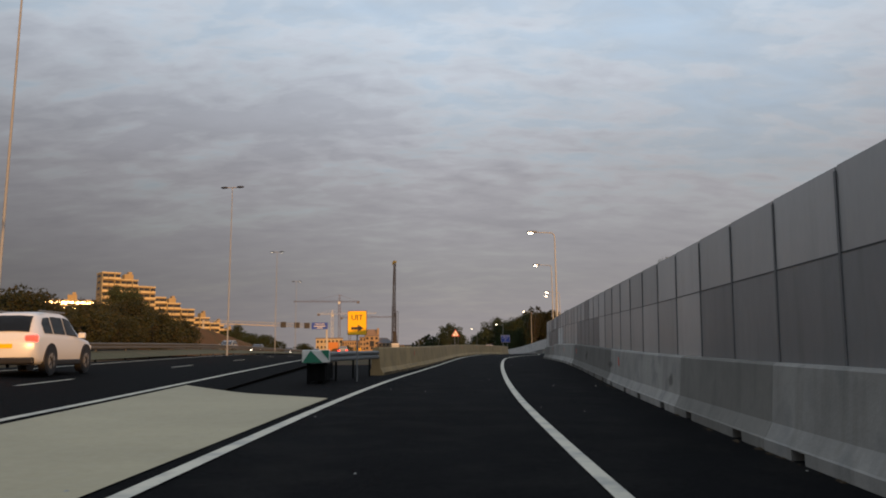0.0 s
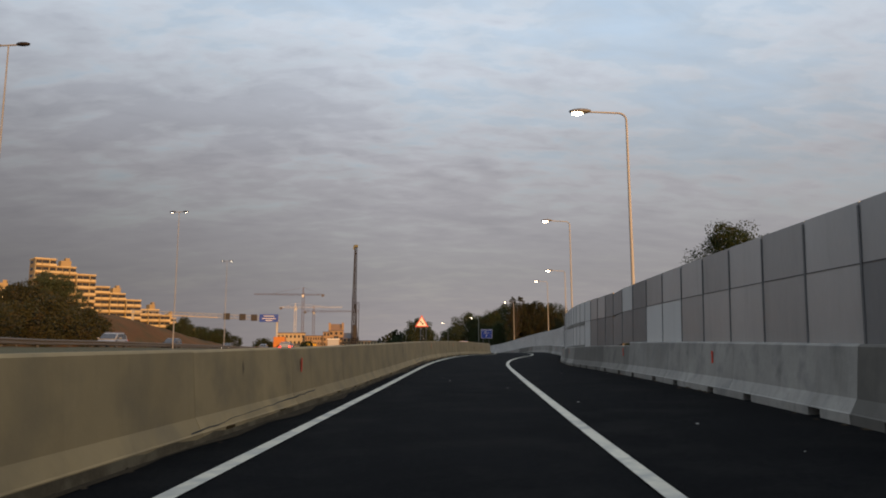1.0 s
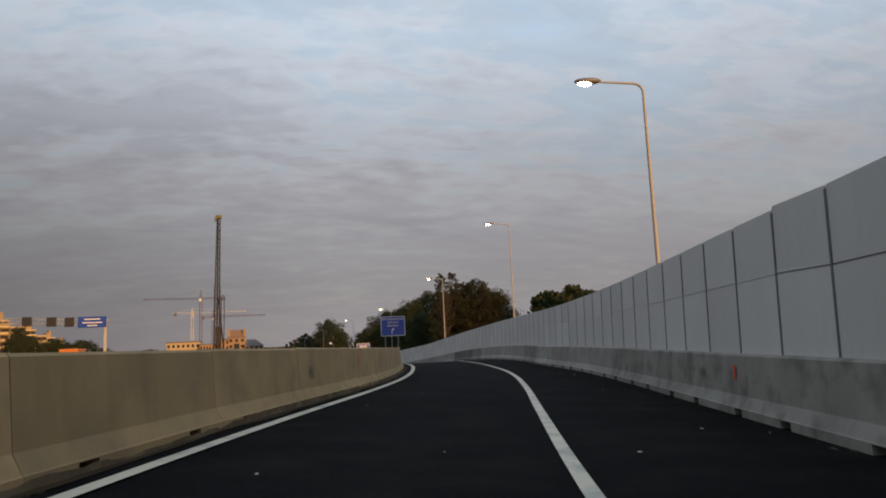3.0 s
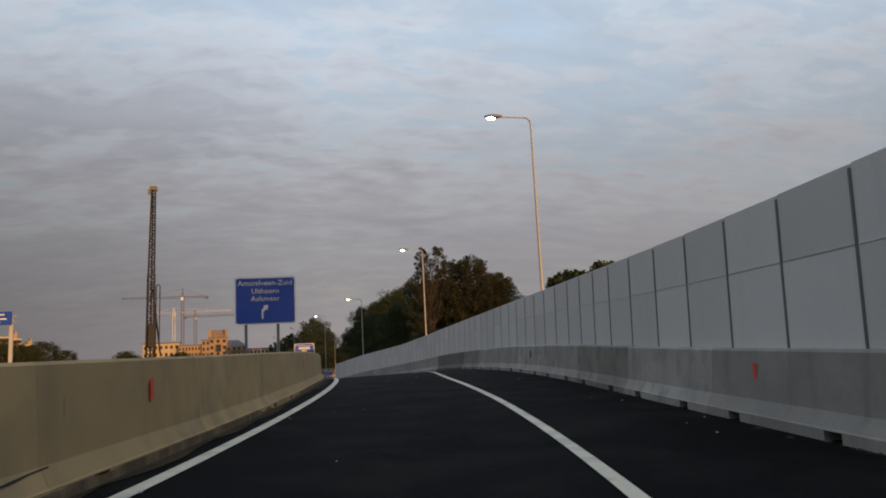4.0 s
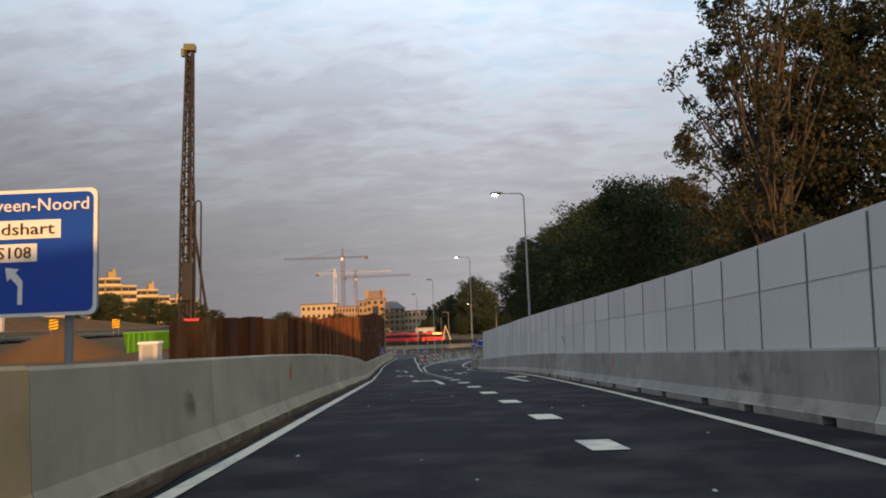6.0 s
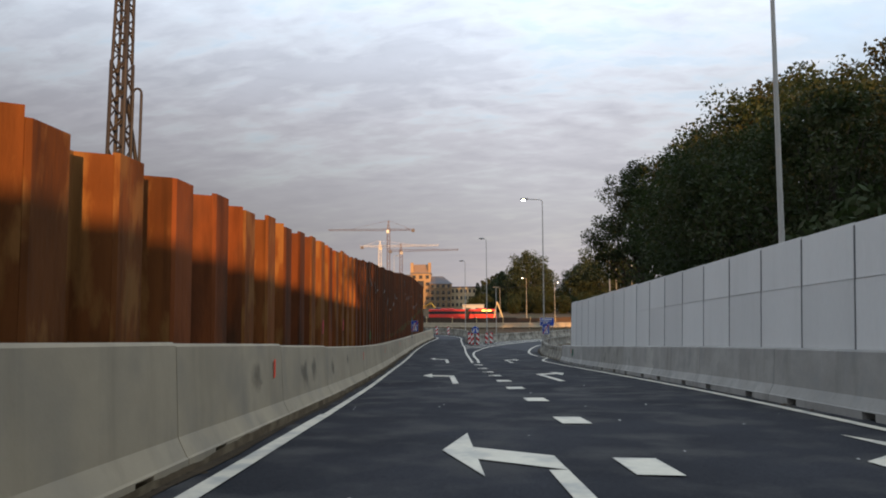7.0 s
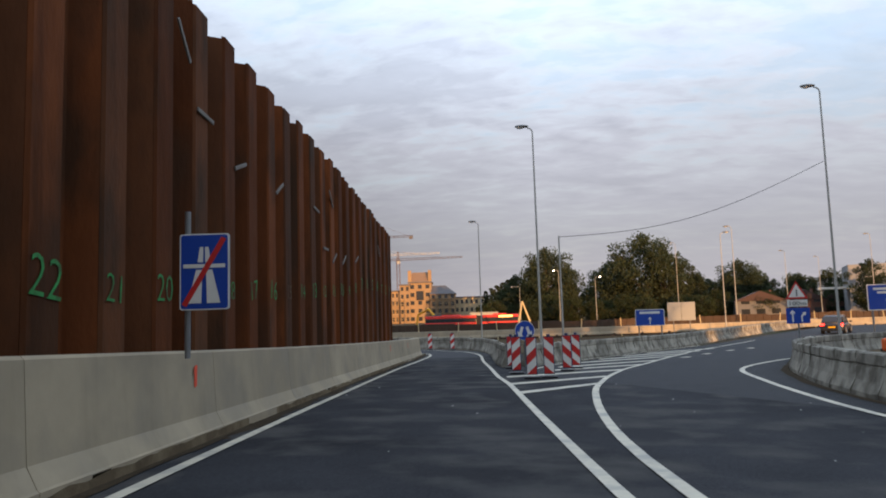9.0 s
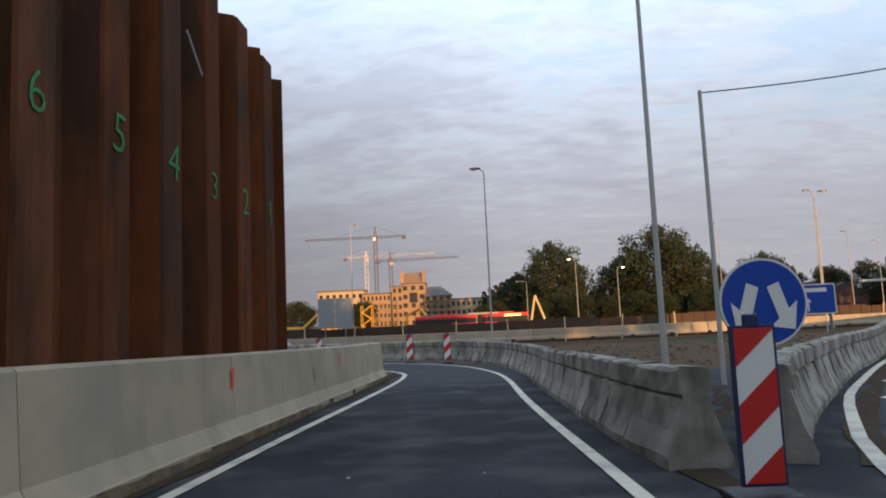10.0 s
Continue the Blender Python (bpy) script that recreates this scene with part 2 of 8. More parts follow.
SPRAY_GREEN = material("green_spray_paint", (0.018, 0.205, 0.045), 0.8, vary=0.6, grain=9, stain=0.4, stain_scale=2.5, tint=(0.040, 0.075, 0.02), edge=(0.52, 0.66))
SPRAY_RED = material("orange_red_spray_paint", (0.75, 0.075, 0.03), 0.7, vary=0.25, grain=25)
SPRAY_PINK = material("pink_spray_paint", (0.45, 0.022, 0.045), 0.7, vary=0.55, grain=25)
LAMP_ON = glow("lit_lamp_glass", (1.0, 0.86, 0.62), 14.0)
TAIL = glow("lit_tail_lamp", (1.0, 0.03, 0.02), 5.0)
HEAD = glow("lit_head_lamp", (1.0, 0.95, 0.85), 9.0)
SAND = material("yellow_sand", (0.110, 0.055, 0.021), 0.95, spec=0.12, vary=0.2, grain=8, stain=0.25, stain_scale=0.25, bump=0.6, bump_scale=12)
EARTH = material("bare_earth_and_grass", (0.084, 0.051, 0.027), 0.95, spec=0.12, vary=0.45, grain=12, stain=0.35, stain_scale=0.06, bump=0.8, bump_scale=5, tint=(0.05, 0.05, 0.024))
# darker than GALV, for the motorway's rails
RAIL_STEEL = material("dark_rail_steel", (0.10, 0.095, 0.085), 0.75, metal=0.3, vary=0.15, grain=8)
MAST = material("dull_grey_mast_paint", (0.24, 0.245, 0.25), 0.7, vary=0.08, grain=6)
SPRAY_FADED = material("faded_green_spray_paint", (0.085, 0.052, 0.016), 0.85, vary=0.7, grain=9, stain=0.5, stain_scale=2.5, tint=(0.110, 0.036, 0.012), edge=(0.44, 0.58))
STRIP_STEEL = material("weathered_strip_steel", (0.15, 0.135, 0.115), 0.7, metal=0.3, vary=0.2, grain=8)

# ---- plan of the slip road: one value every 8 m of y ----
LEFT_LINE = [-2.57, -2.42, -2.16, -1.69, -1.01, -0.27, 0.51, 1.30, 2.34, 3.79, 5.61, 7.50, 9.14, 10.34, 11.22, 11.64, 11.67, 11.33, 10.77, 10.00, 9.08, 8.01, 6.79, 5.46, 4.21, 3.10, 1.89, 0.75, -0.21, -1.06, -1.68, -2.22, -2.77, -3.34]
RIGHT_LINE = [1.37, 1.52, 1.78, 2.24, 2.83, 3.53, 4.31, 5.19, 6.37, 7.87, 9.72, 11.65, 13.34, 14.55, 15.19, 15.72, 16.56, 16.96, 16.98, 16.64, 16.07, 15.33, 14.44, 13.47, 12.43, 11.25, 10.22, 9.42, 9.56, 9.92, 10.29, 10.66, 11.03, 11.40]
WALL_FOOT = [2.94, 3.55, 4.24, 5.04, 5.86, 6.52, 7.19, 8.05, 9.41, 11.00, 12.75, 14.53, 16.02, 17.03, 17.84, 18.36, 18.53, 18.46, 17.98, 17.26, 16.46, 15.60, 14.68, 13.75, 12.80, 11.92, 11.26, 10.87, 10.57, 10.28, 9.99, 9.70, 9.42, 9.13]
KERB_FOOT = [-5.02, -4.37, -3.66, -2.86, -1.94, -0.90, 0.02, 0.88, 1.84, 3.31, 5.13, 7.03, 8.68, 9.85, 10.66, 11.08, 11.15, 10.93, 10.41, 9.61, 8.70, 7.64, 6.45, 5.13, 3.86, 2.66, 1.53, 0.41, -0.57, -1.42, -2.15, -2.74, -3.31, -3.87]
ROAD_Z = [-1.15, -1.10, -1.03, -0.94, -0.86, -0.79, -0.73, -0.70, -0.69, -0.69, -0.69, -0.71, -0.72, -0.72, -0.68, -0.72, -0.89, -1.17, -1.52, -1.89, -2.31, -2.77, -3.29, -3.83, -4.33, -4.76, -5.13, -5.44, -5.66, -5.87, -6.07, -6.27, -6.47, -6.67]
BANK = [-0.010, -0.008, -0.002, 0.013, 0.027, 0.029, 0.016, -0.007, -0.027, -0.044, -0.043, -0.030, -0.016, -0.011, -0.002, 0.005, 0.010, 0.020, 0.013, -0.000, 0.000, 0.010, 0.020, 0.020, 0.008, -0.011, -0.020, -0.020, -0.006, 0.001, 0.006, 0.012, 0.013, 0.013]
CENTRE = [0.00, 0.25, 0.56, 0.97, 1.51, 2.18, 3.02, 4.06, 5.47, 7.22, 9.09, 10.85, 12.29, 13.30, 13.97, 14.31, 14.30, 13.98, 13.45, 12.75, 11.91, 10.97, 9.96, 8.95, 7.97, 6.99, 5.97, 4.94, 3.94, 2.96, 1.97, 0.98, -0.01, -1.00]


def along(table, y):
    """Smooth value of a table at y, carried on straight past both ends."""
    s = y / 8.0
    i = int(min(max(math.floor(s), 0), len(table) - 2))
    f = s - i
    p1, p2 = table[i], table[i + 1]
    p0 = table[i - 1] if i > 0 else 2 * p1 - p2
    p3 = table[i + 2] if i + 2 < len(table) else 2 * p2 - p1
    if f < 0:
        return p1 + (p2 - p1) * f
    if f > 1:
        return p2 + (p2 - p1) * (f - 1)
    return 0.5 * (2 * p1 + (p2 - p0) * f + (2 * p0 - 5 * p1 + 4 * p2 - p3) * f * f + (3 * p1 - p0 - 3 * p2 + p3) * f ** 3)


def road_z(y):
    """Height of the slip road's middle; level ground past the junction."""
    if y < 240:
        return along(ROAD_Z, y)
    return along(ROAD_Z, 240) - 0.025 * (1 - math.exp(-(y - 240) / 12)) * 12


def surface(x, y):
    """Height of the carriageway at a place."""
    yy = min(max(y, 0.0), 262.0)
    dx = max(-3.5, min(7.5, x - along(CENTRE, yy)))
    return road_z(y) + along(BANK, yy) * dx * max(0.0, min(1.0, (250 - y) / 20))


def finish(bm, name, mat, smooth=False):
    bmesh.ops.recalc_face_normals(bm, faces=bm.faces)
    me = bpy.data.meshes.new(name)
    bm.to_mesh(me)
    bm.free()
    for m in (mat if isinstance(mat, (list, tuple)) else [mat]):
        me.materials.append(m)
    if smooth:
        for f in me.polygons:
            f.use_smooth = True
    return me


def part(name, bm, mat, parent, label="", smooth=False, m=None):
    ob = new(name, bm if isinstance(bm, bpy.types.Mesh) else finish(bm, name, mat, smooth))
    ob.parent = parent
    if m is not None:
        ob.matrix_basis = m
    if label:
        tagged(ob, label)
    return ob


def thing(name, label, category, m=None, group="", kind=""):
    ob = new(name)
    ob.empty_display_size = 0.2
    if m is not None:
        ob.matrix_basis = m
    return tagged(ob, label, category, group, kind)


def box(bm, cx, cy, cz, sx, sy, sz, bevel=0.0, m=None):
    r = bmesh.ops.create_cube(bm, size=1.0, matrix=(m or Matrix()) @ Matrix.Translation((cx, cy, cz)) @ Matrix.Diagonal((sx, sy, sz, 1)))
    if bevel:
        es = list({e for v in r["verts"] for e in v.link_edges})
        bmesh.ops.bevel(bm, geom=es, offset=bevel, segments=2, affect="EDGES", profile=0.6)
    return bm


def tube(bm, a, b, r1, r2=None, n=10, caps=True):
    """A round bar from a to b."""
    a, b = Vector(a), Vector(b)
    d = b - a
    m = Matrix.Translation((a + b) / 2) @ d.to_track_quat("Z", "Y").to_matrix().to_4x4()
    bmesh.ops.create_cone(bm, cap_ends=caps, cap_tris=False, segments=n, radius1=r1, radius2=r1 if r2 is None else r2, depth=d.length, matrix=m)
    return bm


def plate(bm, pts, thick):
    """A flat plate from outline points (x, z), from y = 0 to y = thick."""
    f = [bm.verts.new((x, 0.0, z)) for x, z in pts]
    k = [bm.verts.new((x, thick, z)) for x, z in pts]
    bm.faces.new(f)
    bm.faces.new(k[::-1])
    for i in range(len(pts)):
        j = (i + 1) % len(pts)
        bm.faces.new((f[i], k[i], k[j], f[j]))
    return bm


def strip(name, left, right, lift, mat, parent=None, thick=0.0):
    """A band between two rows of ground places, laid on the surface."""
    bm = bmesh.new()
    a = [bm.verts.new((x, y, surface(x, y) + lift)) for x, y in left]
    b = [bm.verts.new((x, y, surface(x, y) + lift)) for x, y in right]
    for i in range(len(a) - 1):
        bm.faces.new((a[i], a[i + 1], b[i + 1], b[i]))
    me = finish(bm, name, mat)
    ob = new(name, me)
    for f in me.polygons:
        if f.normal.z < 0:
            f.flip()
    if parent:
        ob.parent = parent
    return ob


def offset_path(pts, d):
    """The path moved d metres to its left."""
    out = []
    for i, (x, y) in enumerate(pts):
        x0, y0 = pts[max(i - 1, 0)]
        x1, y1 = pts[min(i + 1, len(pts) - 1)]
        n = math.hypot(x1 - x0, y1 - y0) or 1.0
        out.append((x - d * (y1 - y0) / n, y + d * (x1 - x0) / n))
    return out


def smooth_path(pts, step=1.0):
    """Points every step metres along a smooth curve through pts."""
    out = []
    q = [tuple(2 * Vector(pts[0]) - Vector(pts[1]))] + list(pts) + [tuple(2 * Vector(pts[-1]) - Vector(pts[-2]))]
    for i in range(1, len(q) - 2):
        p0, p1, p2, p3 = (Vector(v) for v in q[i - 1:i + 3])
        n = max(1, int((p2 - p1).length / step))
        for k in range(n):
            f = k / n
            out.append(tuple(0.5 * (2 * p1 + (p2 - p0) * f + (2 * p0 - 5 * p1 + 4 * p2 - p3) * f * f + (3 * p1 - p0 - 3 * p2 + p3) * f ** 3)))
    out.append(tuple(pts[-1]))
    return out


def line_path(table, y0, y1, d=0.0, step=2.0):
    n = max(2, int((y1 - y0) / step) + 1)
    return [(along(table, y0 + (y1 - y0) * i / (n - 1)) + d, y0 + (y1 - y0) * i / (n - 1)) for i in range(n)]


def pile_x(y):
    return along(KERB_FOOT, y) - 0.62


def wide_strip(name, left, right, lift, mat, cuts, height=None):
    """A band of several cells across, so that it follows the crossfall."""
    bm = bmesh.new()
    rows = []
    for (xa, ya), (xb, yb) in zip(left, right):
        row = []
        for k in range(cuts + 1):
            f = k / cuts
            x, y = xa + (xb - xa) * f, ya + (yb - ya) * f
            row.append(bm.verts.new((x, y, (height or surface)(x, y) + lift)))
        rows.append(row)
    for a, b in zip(rows, rows[1:]):
        for k in range(cuts):
            bm.faces.new((a[k], a[k + 1], b[k + 1], b[k]))
    me = finish(bm, name, mat)
    if sum(f.normal.z for f in me.polygons) < 0:
        me.flip_normals()
    return new(name, me)


# carriageway of the slip road
road_l = line_path(KERB_FOOT, -30, 246, -0.5, 1.0)
road_r = line_path(WALL_FOOT, -30, 246, 0.5, 1.0)
asphalt = tagged(wide_strip("road", road_l, road_r, 0.0, ASPHALT, 12), "dark asphalt slip road running downhill between concrete barriers", "road", kind="structure")
# past the junction: one branch bends to the left, one runs on to the right
bend_l = smooth_path([(-1.9, 243.5), (-2.6, 246.5), (-3.6, 249.2), (-6, 250.8), (-12, 252.2), (-40, 256)], 1.0)
bend_r = smooth_path([(1.6, 244), (1.0, 248.0), (-0.6, 252.6), (-4.0, 256.4), (-10, 259), (-40, 264)], 1.0)
n = min(len(bend_l), len(bend_r))
pick = lambda p: [p[round(i * (len(p) - 1) / (n - 1))] for i in range(n)]
branch = tagged(wide_strip("road_bend", pick(bend_l), pick(bend_r), 0.006, LOWER_ASPHALT, 5), "black asphalt road bending round behind the barrier", "road", kind="structure")
fork_l = smooth_path([(3.6, 228), (5.6, 234.5), (8, 240.2), (12.5, 248.6), (24, 270), (44, 304)], 1.0)
fork_r = smooth_path([(10.2, 217), (10.7, 224), (12.6, 231), (16.6, 238.5), (26, 252), (52, 296)], 1.0)
n = min(len(fork_l), len(fork_r))
fork = tagged(wide_strip("road_fork", pick(fork_l), pick(fork_r), 0.004, LOWER_ASPHALT, 6), "black asphalt lane forking away to the right", "road", kind="structure")


def plateau_z(y):
    return -1.02 + 0.33 * max(0.0, min(1.0, (y - 10) / 60))


def ground_z(x, y):
    """The land: a raised level beside the motorway, the lower ground past the junction."""
    low = -6.75
    yc = min(max(y, 0.0), 240.0)
    side = pile_x(yc) - x
    if side > -0.9:
        base = min(road_z(y), plateau_z(y)) - 0.35
        if y > 237:
            return low
        t = max(0.0, min(1.0, (side - 1.6) / 1.0)) if y > 144 else max(0.0, min(1.0, (side - 0.2) / 1.0))
        dip = max(0.0, min(1.0, (y - 128) / 14)) * max(0.0, min(1.0, (x + 19.5) / 3.0))
        top = plateau_z(y) - 0.12 - 1.1 * dip
        z = base + (top - base) * t
        f = max(0.0, min(1.0, (y - 233) / 4.0))
        return z + (low - z) * f
    over = x - along(WALL_FOOT, yc)
    z = road_z(y) - 0.35
    if over > 2 and y < 200:
        z -= min(1.6, (over - 2) * 0.15)
    if y > 246:
        return low
    return max(z, low)


def grid_lines(parts):
    out = []
    for a, b, n in parts:
        out += [a + (b - a) * i / n for i in range(n)]
    return out + [parts[-1][1]]


gx = grid_lines([(-3000, -400, 8), (-400, -60, 17), (-60, -20, 20), (-20, 30, 64), (30, 100, 18), (100, 400, 12), (400, 3000, 8)])
gy = grid_lines([(-800, -40, 6), (-40, 130, 40), (130, 230, 60), (230, 256, 26), (256, 280, 12), (280, 500, 22), (500, 3600, 12)])
gv = [(x, y, ground_z(x, y)) for y in gy for x in gx]
w = len(gx)
gf = [(j * w + i, j * w + i + 1, (j + 1) * w + i + 1, (j + 1) * w + i) for j in range(len(gy) - 1) for i in range(w - 1)]
gm = bpy.data.meshes.new("ground")
gm.from_pydata(gv, [], gf)
gm.materials.append(EARTH)
for f in gm.polygons:
    f.use_smooth = True
ground = tagged(new("ground", gm), "rough earth and patchy grass around the roadworks", "ground", kind="structure")


def frame_at(x, y, z, dx, dy, dz):
    """Pose with its +y axis along a direction, kept upright sideways."""
    f = Vector((dx, dy, dz)).normalized()
    r = f.cross(Vector((0, 0, 1))).normalized()
    u = r.cross(f)
    return Matrix(((r.x, f.x, u.x, x), (r.y, f.y, u.y, y), (r.z, f.z, u.z, z), (0, 0, 0, 1)))


# ---- concrete barriers ----
def barrier_mesh(name, length, height, mat, foot=0.58, top=0.22, notches=(0.22, 0.78), notch_h=0.11, toe=0.30):
    """One precast element along +y: near face towards +x at x = 0, body towards -x, with drain notches in its foot."""
    bm = bmesh.new()
    mid = foot / 2
    st = [0.004]
    for f in notches:
        st += [f * length - 0.16, f * length - 0.159, f * length + 0.159, f * length + 0.16]
    st.append(length - 0.004)
    open_at = set()
    for k in range(len(notches)):
        open_at |= {2 + 4 * k, 3 + 4 * k}
    rings = []
    for i, s in enumerate(st):
        b = notch_h if i in open_at else 0.0
        prof = [(0.0, b), (0.0, 0.12), (-0.02, 0.135), (-0.105, toe), (-(mid - top / 2) + 0.02, height - 0.03), (-(mid - top / 2) - 0.012, height),
                (-(mid + top / 2) + 0.012, height), (-(mid + top / 2) - 0.02, height - 0.03), (-foot + 0.105, toe), (-foot + 0.02, 0.135), (-foot, 0.12), (-foot, b)]
        rings.append([bm.verts.new((x, s, z)) for x, z in prof])
    for a, b in zip(rings, rings[1:]):
        for i in range(len(a)):
            j = (i + 1) % len(a)
            bm.faces.new((a[i], a[j], b[j], b[i]))
    bm.faces.new(rings[0])
    bm.faces.new(rings[-1][::-1])
    return finish(bm, name, mat)


def barrier_row(pts, mesh, length, label, group, flip=False, lift=0.0, sink=0.0):
    """Elements end to end along a path of ground places; the near face on the path."""
    acc, made = [0.0], []
    for a, b in zip(pts, pts[1:]):
        acc.append(acc[-1] + math.hypot(b[0] - a[0], b[1] - a[1]))
    n = int(acc[-1] / length)
    px, py = [p[0] for p in pts], [p[1] for p in pts]
    for k in range(n):
        s0, s1 = k * length, (k + 1) * length
        a = (float(np.interp(s0, acc, px)), float(np.interp(s0, acc, py)))
        b = (float(np.interp(s1, acc, px)), float(np.interp(s1, acc, py)))
        if flip:
            a, b = b, a
        za, zb = surface(*a) + lift, surface(*b) + lift
        ob = new("concrete_barrier", mesh(a[1]) if callable(mesh) else mesh)
        ob.matrix_basis = frame_at(a[0], a[1], za - sink, b[0] - a[0], b[1] - a[1], zb - za)
        tagged(ob, label, "barrier", group)
        made.append(ob)
    return made


GREY_EL = barrier_mesh("concrete_barrier", 4.0, 0.95, GREY_CONCRETE)


def old_block(length, height, seed):
    """A weathered block with a projecting cap over a shadow groove, chipped here and there."""
    bm = bmesh.new()
    r = random.Random(seed)
    half = [(0.0, 0.0), (0.0, 0.10), (0.09, 0.30), (0.145, 0.555), (0.163, 0.575), (0.160, 0.595), (0.140, 0.61), (0.145, height - 0.03), (0.175, height)]
    prof = [(-x, z) for x, z in half] + [(-0.55 + x, z) for x, z in half[::-1]]
    rings = []
    for i in range(6):
        s = 0.015 + (length - 0.03) * i / 5
        j = 0.012 if 0 < i < 5 else 0.022
        rings.append([bm.verts.new((x + r.uniform(-j, j), s, z + (r.uniform(-j, j) if z > 0 else 0))) for x, z in prof])
    for a, b in zip(rings, rings[1:]):
        for i in range(len(a)):
            k = (i + 1) % len(a)
            bm.faces.new((a[i], a[k], b[k], b[i]))
    bm.faces.new(rings[0])
    bm.faces.new(rings[-1][::-1])
    return finish(bm, "concrete_barrier", OLD_CONCRETE)


OLD_KINDS = [old_block(1.25, 0.82, 50 + k) for k in range(4)]
OLD_EL = lambda y: OLD_KINDS[int(y * 3.7) % 4]
LEFT_TOP = [(28, 1.12), (38, 1.10), (48, 1.08), (76, 1.08), (94, 1.14), (118, 1.14), (130, 1.17), (156, 1.16), (176, 1.08), (250, 1.08)]


LEFT_KINDS = {}


def left_element(y):
    """The element at y of the left row: its height changes slowly along the ramp."""
    key = round(float(np.interp(y, [p[0] for p in LEFT_TOP], [p[1] for p in LEFT_TOP])), 2), y < 141
    if key not in LEFT_KINDS:
        LEFT_KINDS[key] = barrier_mesh("concrete_barrier", 4.0, key[0], WARM_CONCRETE if key[1] else CONCRETE)
    return LEFT_KINDS[key]


WORN_EL = barrier_mesh("concrete_barrier", 4.0, 0.95, WORN_CONCRETE)
LOW_EL = barrier_mesh("concrete_barrier", 4.0, 0.86, WORN_CONCRETE)
barrier_row(line_path(KERB_FOOT, 28.3, 249.5), left_element, 4.0, "pale beige precast concrete barrier beside the slip road", "barriers along the slip road")
DIRTY_LOW = barrier_mesh("concrete_barrier", 4.0, 0.86, DIRTY_CONCRETE)
DIRTY_HIGH = barrier_mesh("concrete_barrier", 4.0, 0.95, DIRTY_CONCRETE)


def right_element(y):
    """Which kind of element stands at y below the noise wall: some are stained dark."""
    if 50.4 < y < 56.5 or 61.0 < y < 65.2:
        return DIRTY_LOW
    if 44 < y < 78:
        return LOW_EL
    if 23.5 < y < 28.9 or 31.0 < y < 34.5 or 134.5 < y < 141.5:
        return DIRTY_HIGH
    return WORN_EL if 78 <= y < 92 or int(y / 4) % 5 == 2 else GREY_EL


barrier_row(line_path(WALL_FOOT, -24.0, 206.0), right_element, 4.0, "grey precast concrete barrier below the noise wall", "barriers below the noise wall", flip=True)

# hidden strip, added so that no sun shines through the drain notches
verge = tagged(wide_strip("ground_verge", line_path(WALL_FOOT, -30, 204, 0.575, 2.0), line_path(WALL_FOOT, -30, 204, 3.0, 2.0), 0.15, EARTH, 2), "added unseen earth strip that keeps sun out of the notches", "verge", kind="structure")

# ---- noise wall ----
noise_wall = thing("wall_noise", "grey panelled noise wall with dark steel posts behind a concrete barrier", "noise wall", kind="structure")
POST_AT = [(-22.0, -18), (6.51, 0), (14.22, 5), (31.86, 16), (39.23, 21), (43.97, 24), (48.25, 27), (54.79, 31), (64.56, 37), (72.55, 42), (99.43, 59), (108.38, 65), (112.27, 68), (118.15, 72), (124.1, 76), (131.45, 81), (136.17, 84), (142.08, 88), (147.11, 92), (152.78, 96), (185.37, 116), (199.6, 124)]
WALL_TOP = [(-30, 3.02), (5, 2.86), (13, 2.79), (32, 2.71), (47, 2.62), (57, 2.85), (68, 3.09), (86, 3.02), (101, 2.86), (116, 2.74), (140, 2.64), (152, 2.59), (168, 2.77), (186, 3.01), (195, 3.14), (201, 3.29)]
pi_, py_ = [p[1] for p in POST_AT], [p[0] for p in POST_AT]
ty_, tz_ = [p[0] for p in WALL_TOP], [p[1] for p in WALL_TOP]


def unit_panel(bevel):
    bm = bmesh.new()
    box(bm, 0, 0.5, 0.5, 1, 1, 1)
    box(bm, -0.1, 0.5, 1.0, 0.5, 1, 0.04)
    return bm


PANEL_ME = finish(unit_panel(0), "panel", PANEL)
DARK_PANEL = material("dirty_dark_wall_panel", (0.20, 0.20, 0.198), 0.45, metal=0.4, vary=0.08, grain=14, stain=0.22, stain_scale=0.6, per_object=0.14, stretch=(1, 1, 0.3), streak=0.15)
METAL_ME = finish(unit_panel(0), "panel", METAL_PANEL)
SEAM_ME = finish(unit_panel(0), "seam", SEAM)
PALE_SEAM_ME = finish(unit_panel(0), "seam", material("grey_panel_seam", (0.485, 0.475, 0.455), 0.8, vary=0.2, per_object=0.3))
STRIP_ME = finish(unit_panel(0), "joint_strip", material("dirty_joint_strip", (0.20, 0.19, 0.165), 0.8, vary=0.2, grain=9, stain=0.3, stain_scale=1.5, per_object=0.2))
DARK_ME = finish(unit_panel(0), "panel", DARK_PANEL)
bm = bmesh.new()
box(bm, 0, 0, 0.5, 0.068, 0.012, 1)
box(bm, 0.034, 0, 0.5, 0.010, 0.046, 1)
box(bm, -0.034, 0, 0.5, 0.010, 0.046, 1)
POST_ME = finish(bm, "post", POST)
DARK_RUN = set(range(11, 16)) | set(range(23, 29)) | set(range(-18, 3))
def skewed(name, mesh, label, m):
    """A piece of the wall whose mesh carries the skew of m; the object only stands at its place."""
    at = m.translation.copy()
    me = mesh.copy()
    me.transform(Matrix.Translation(-at) @ m)
    return part(name, me, None, noise_wall, label, m=Matrix.Translation(at))


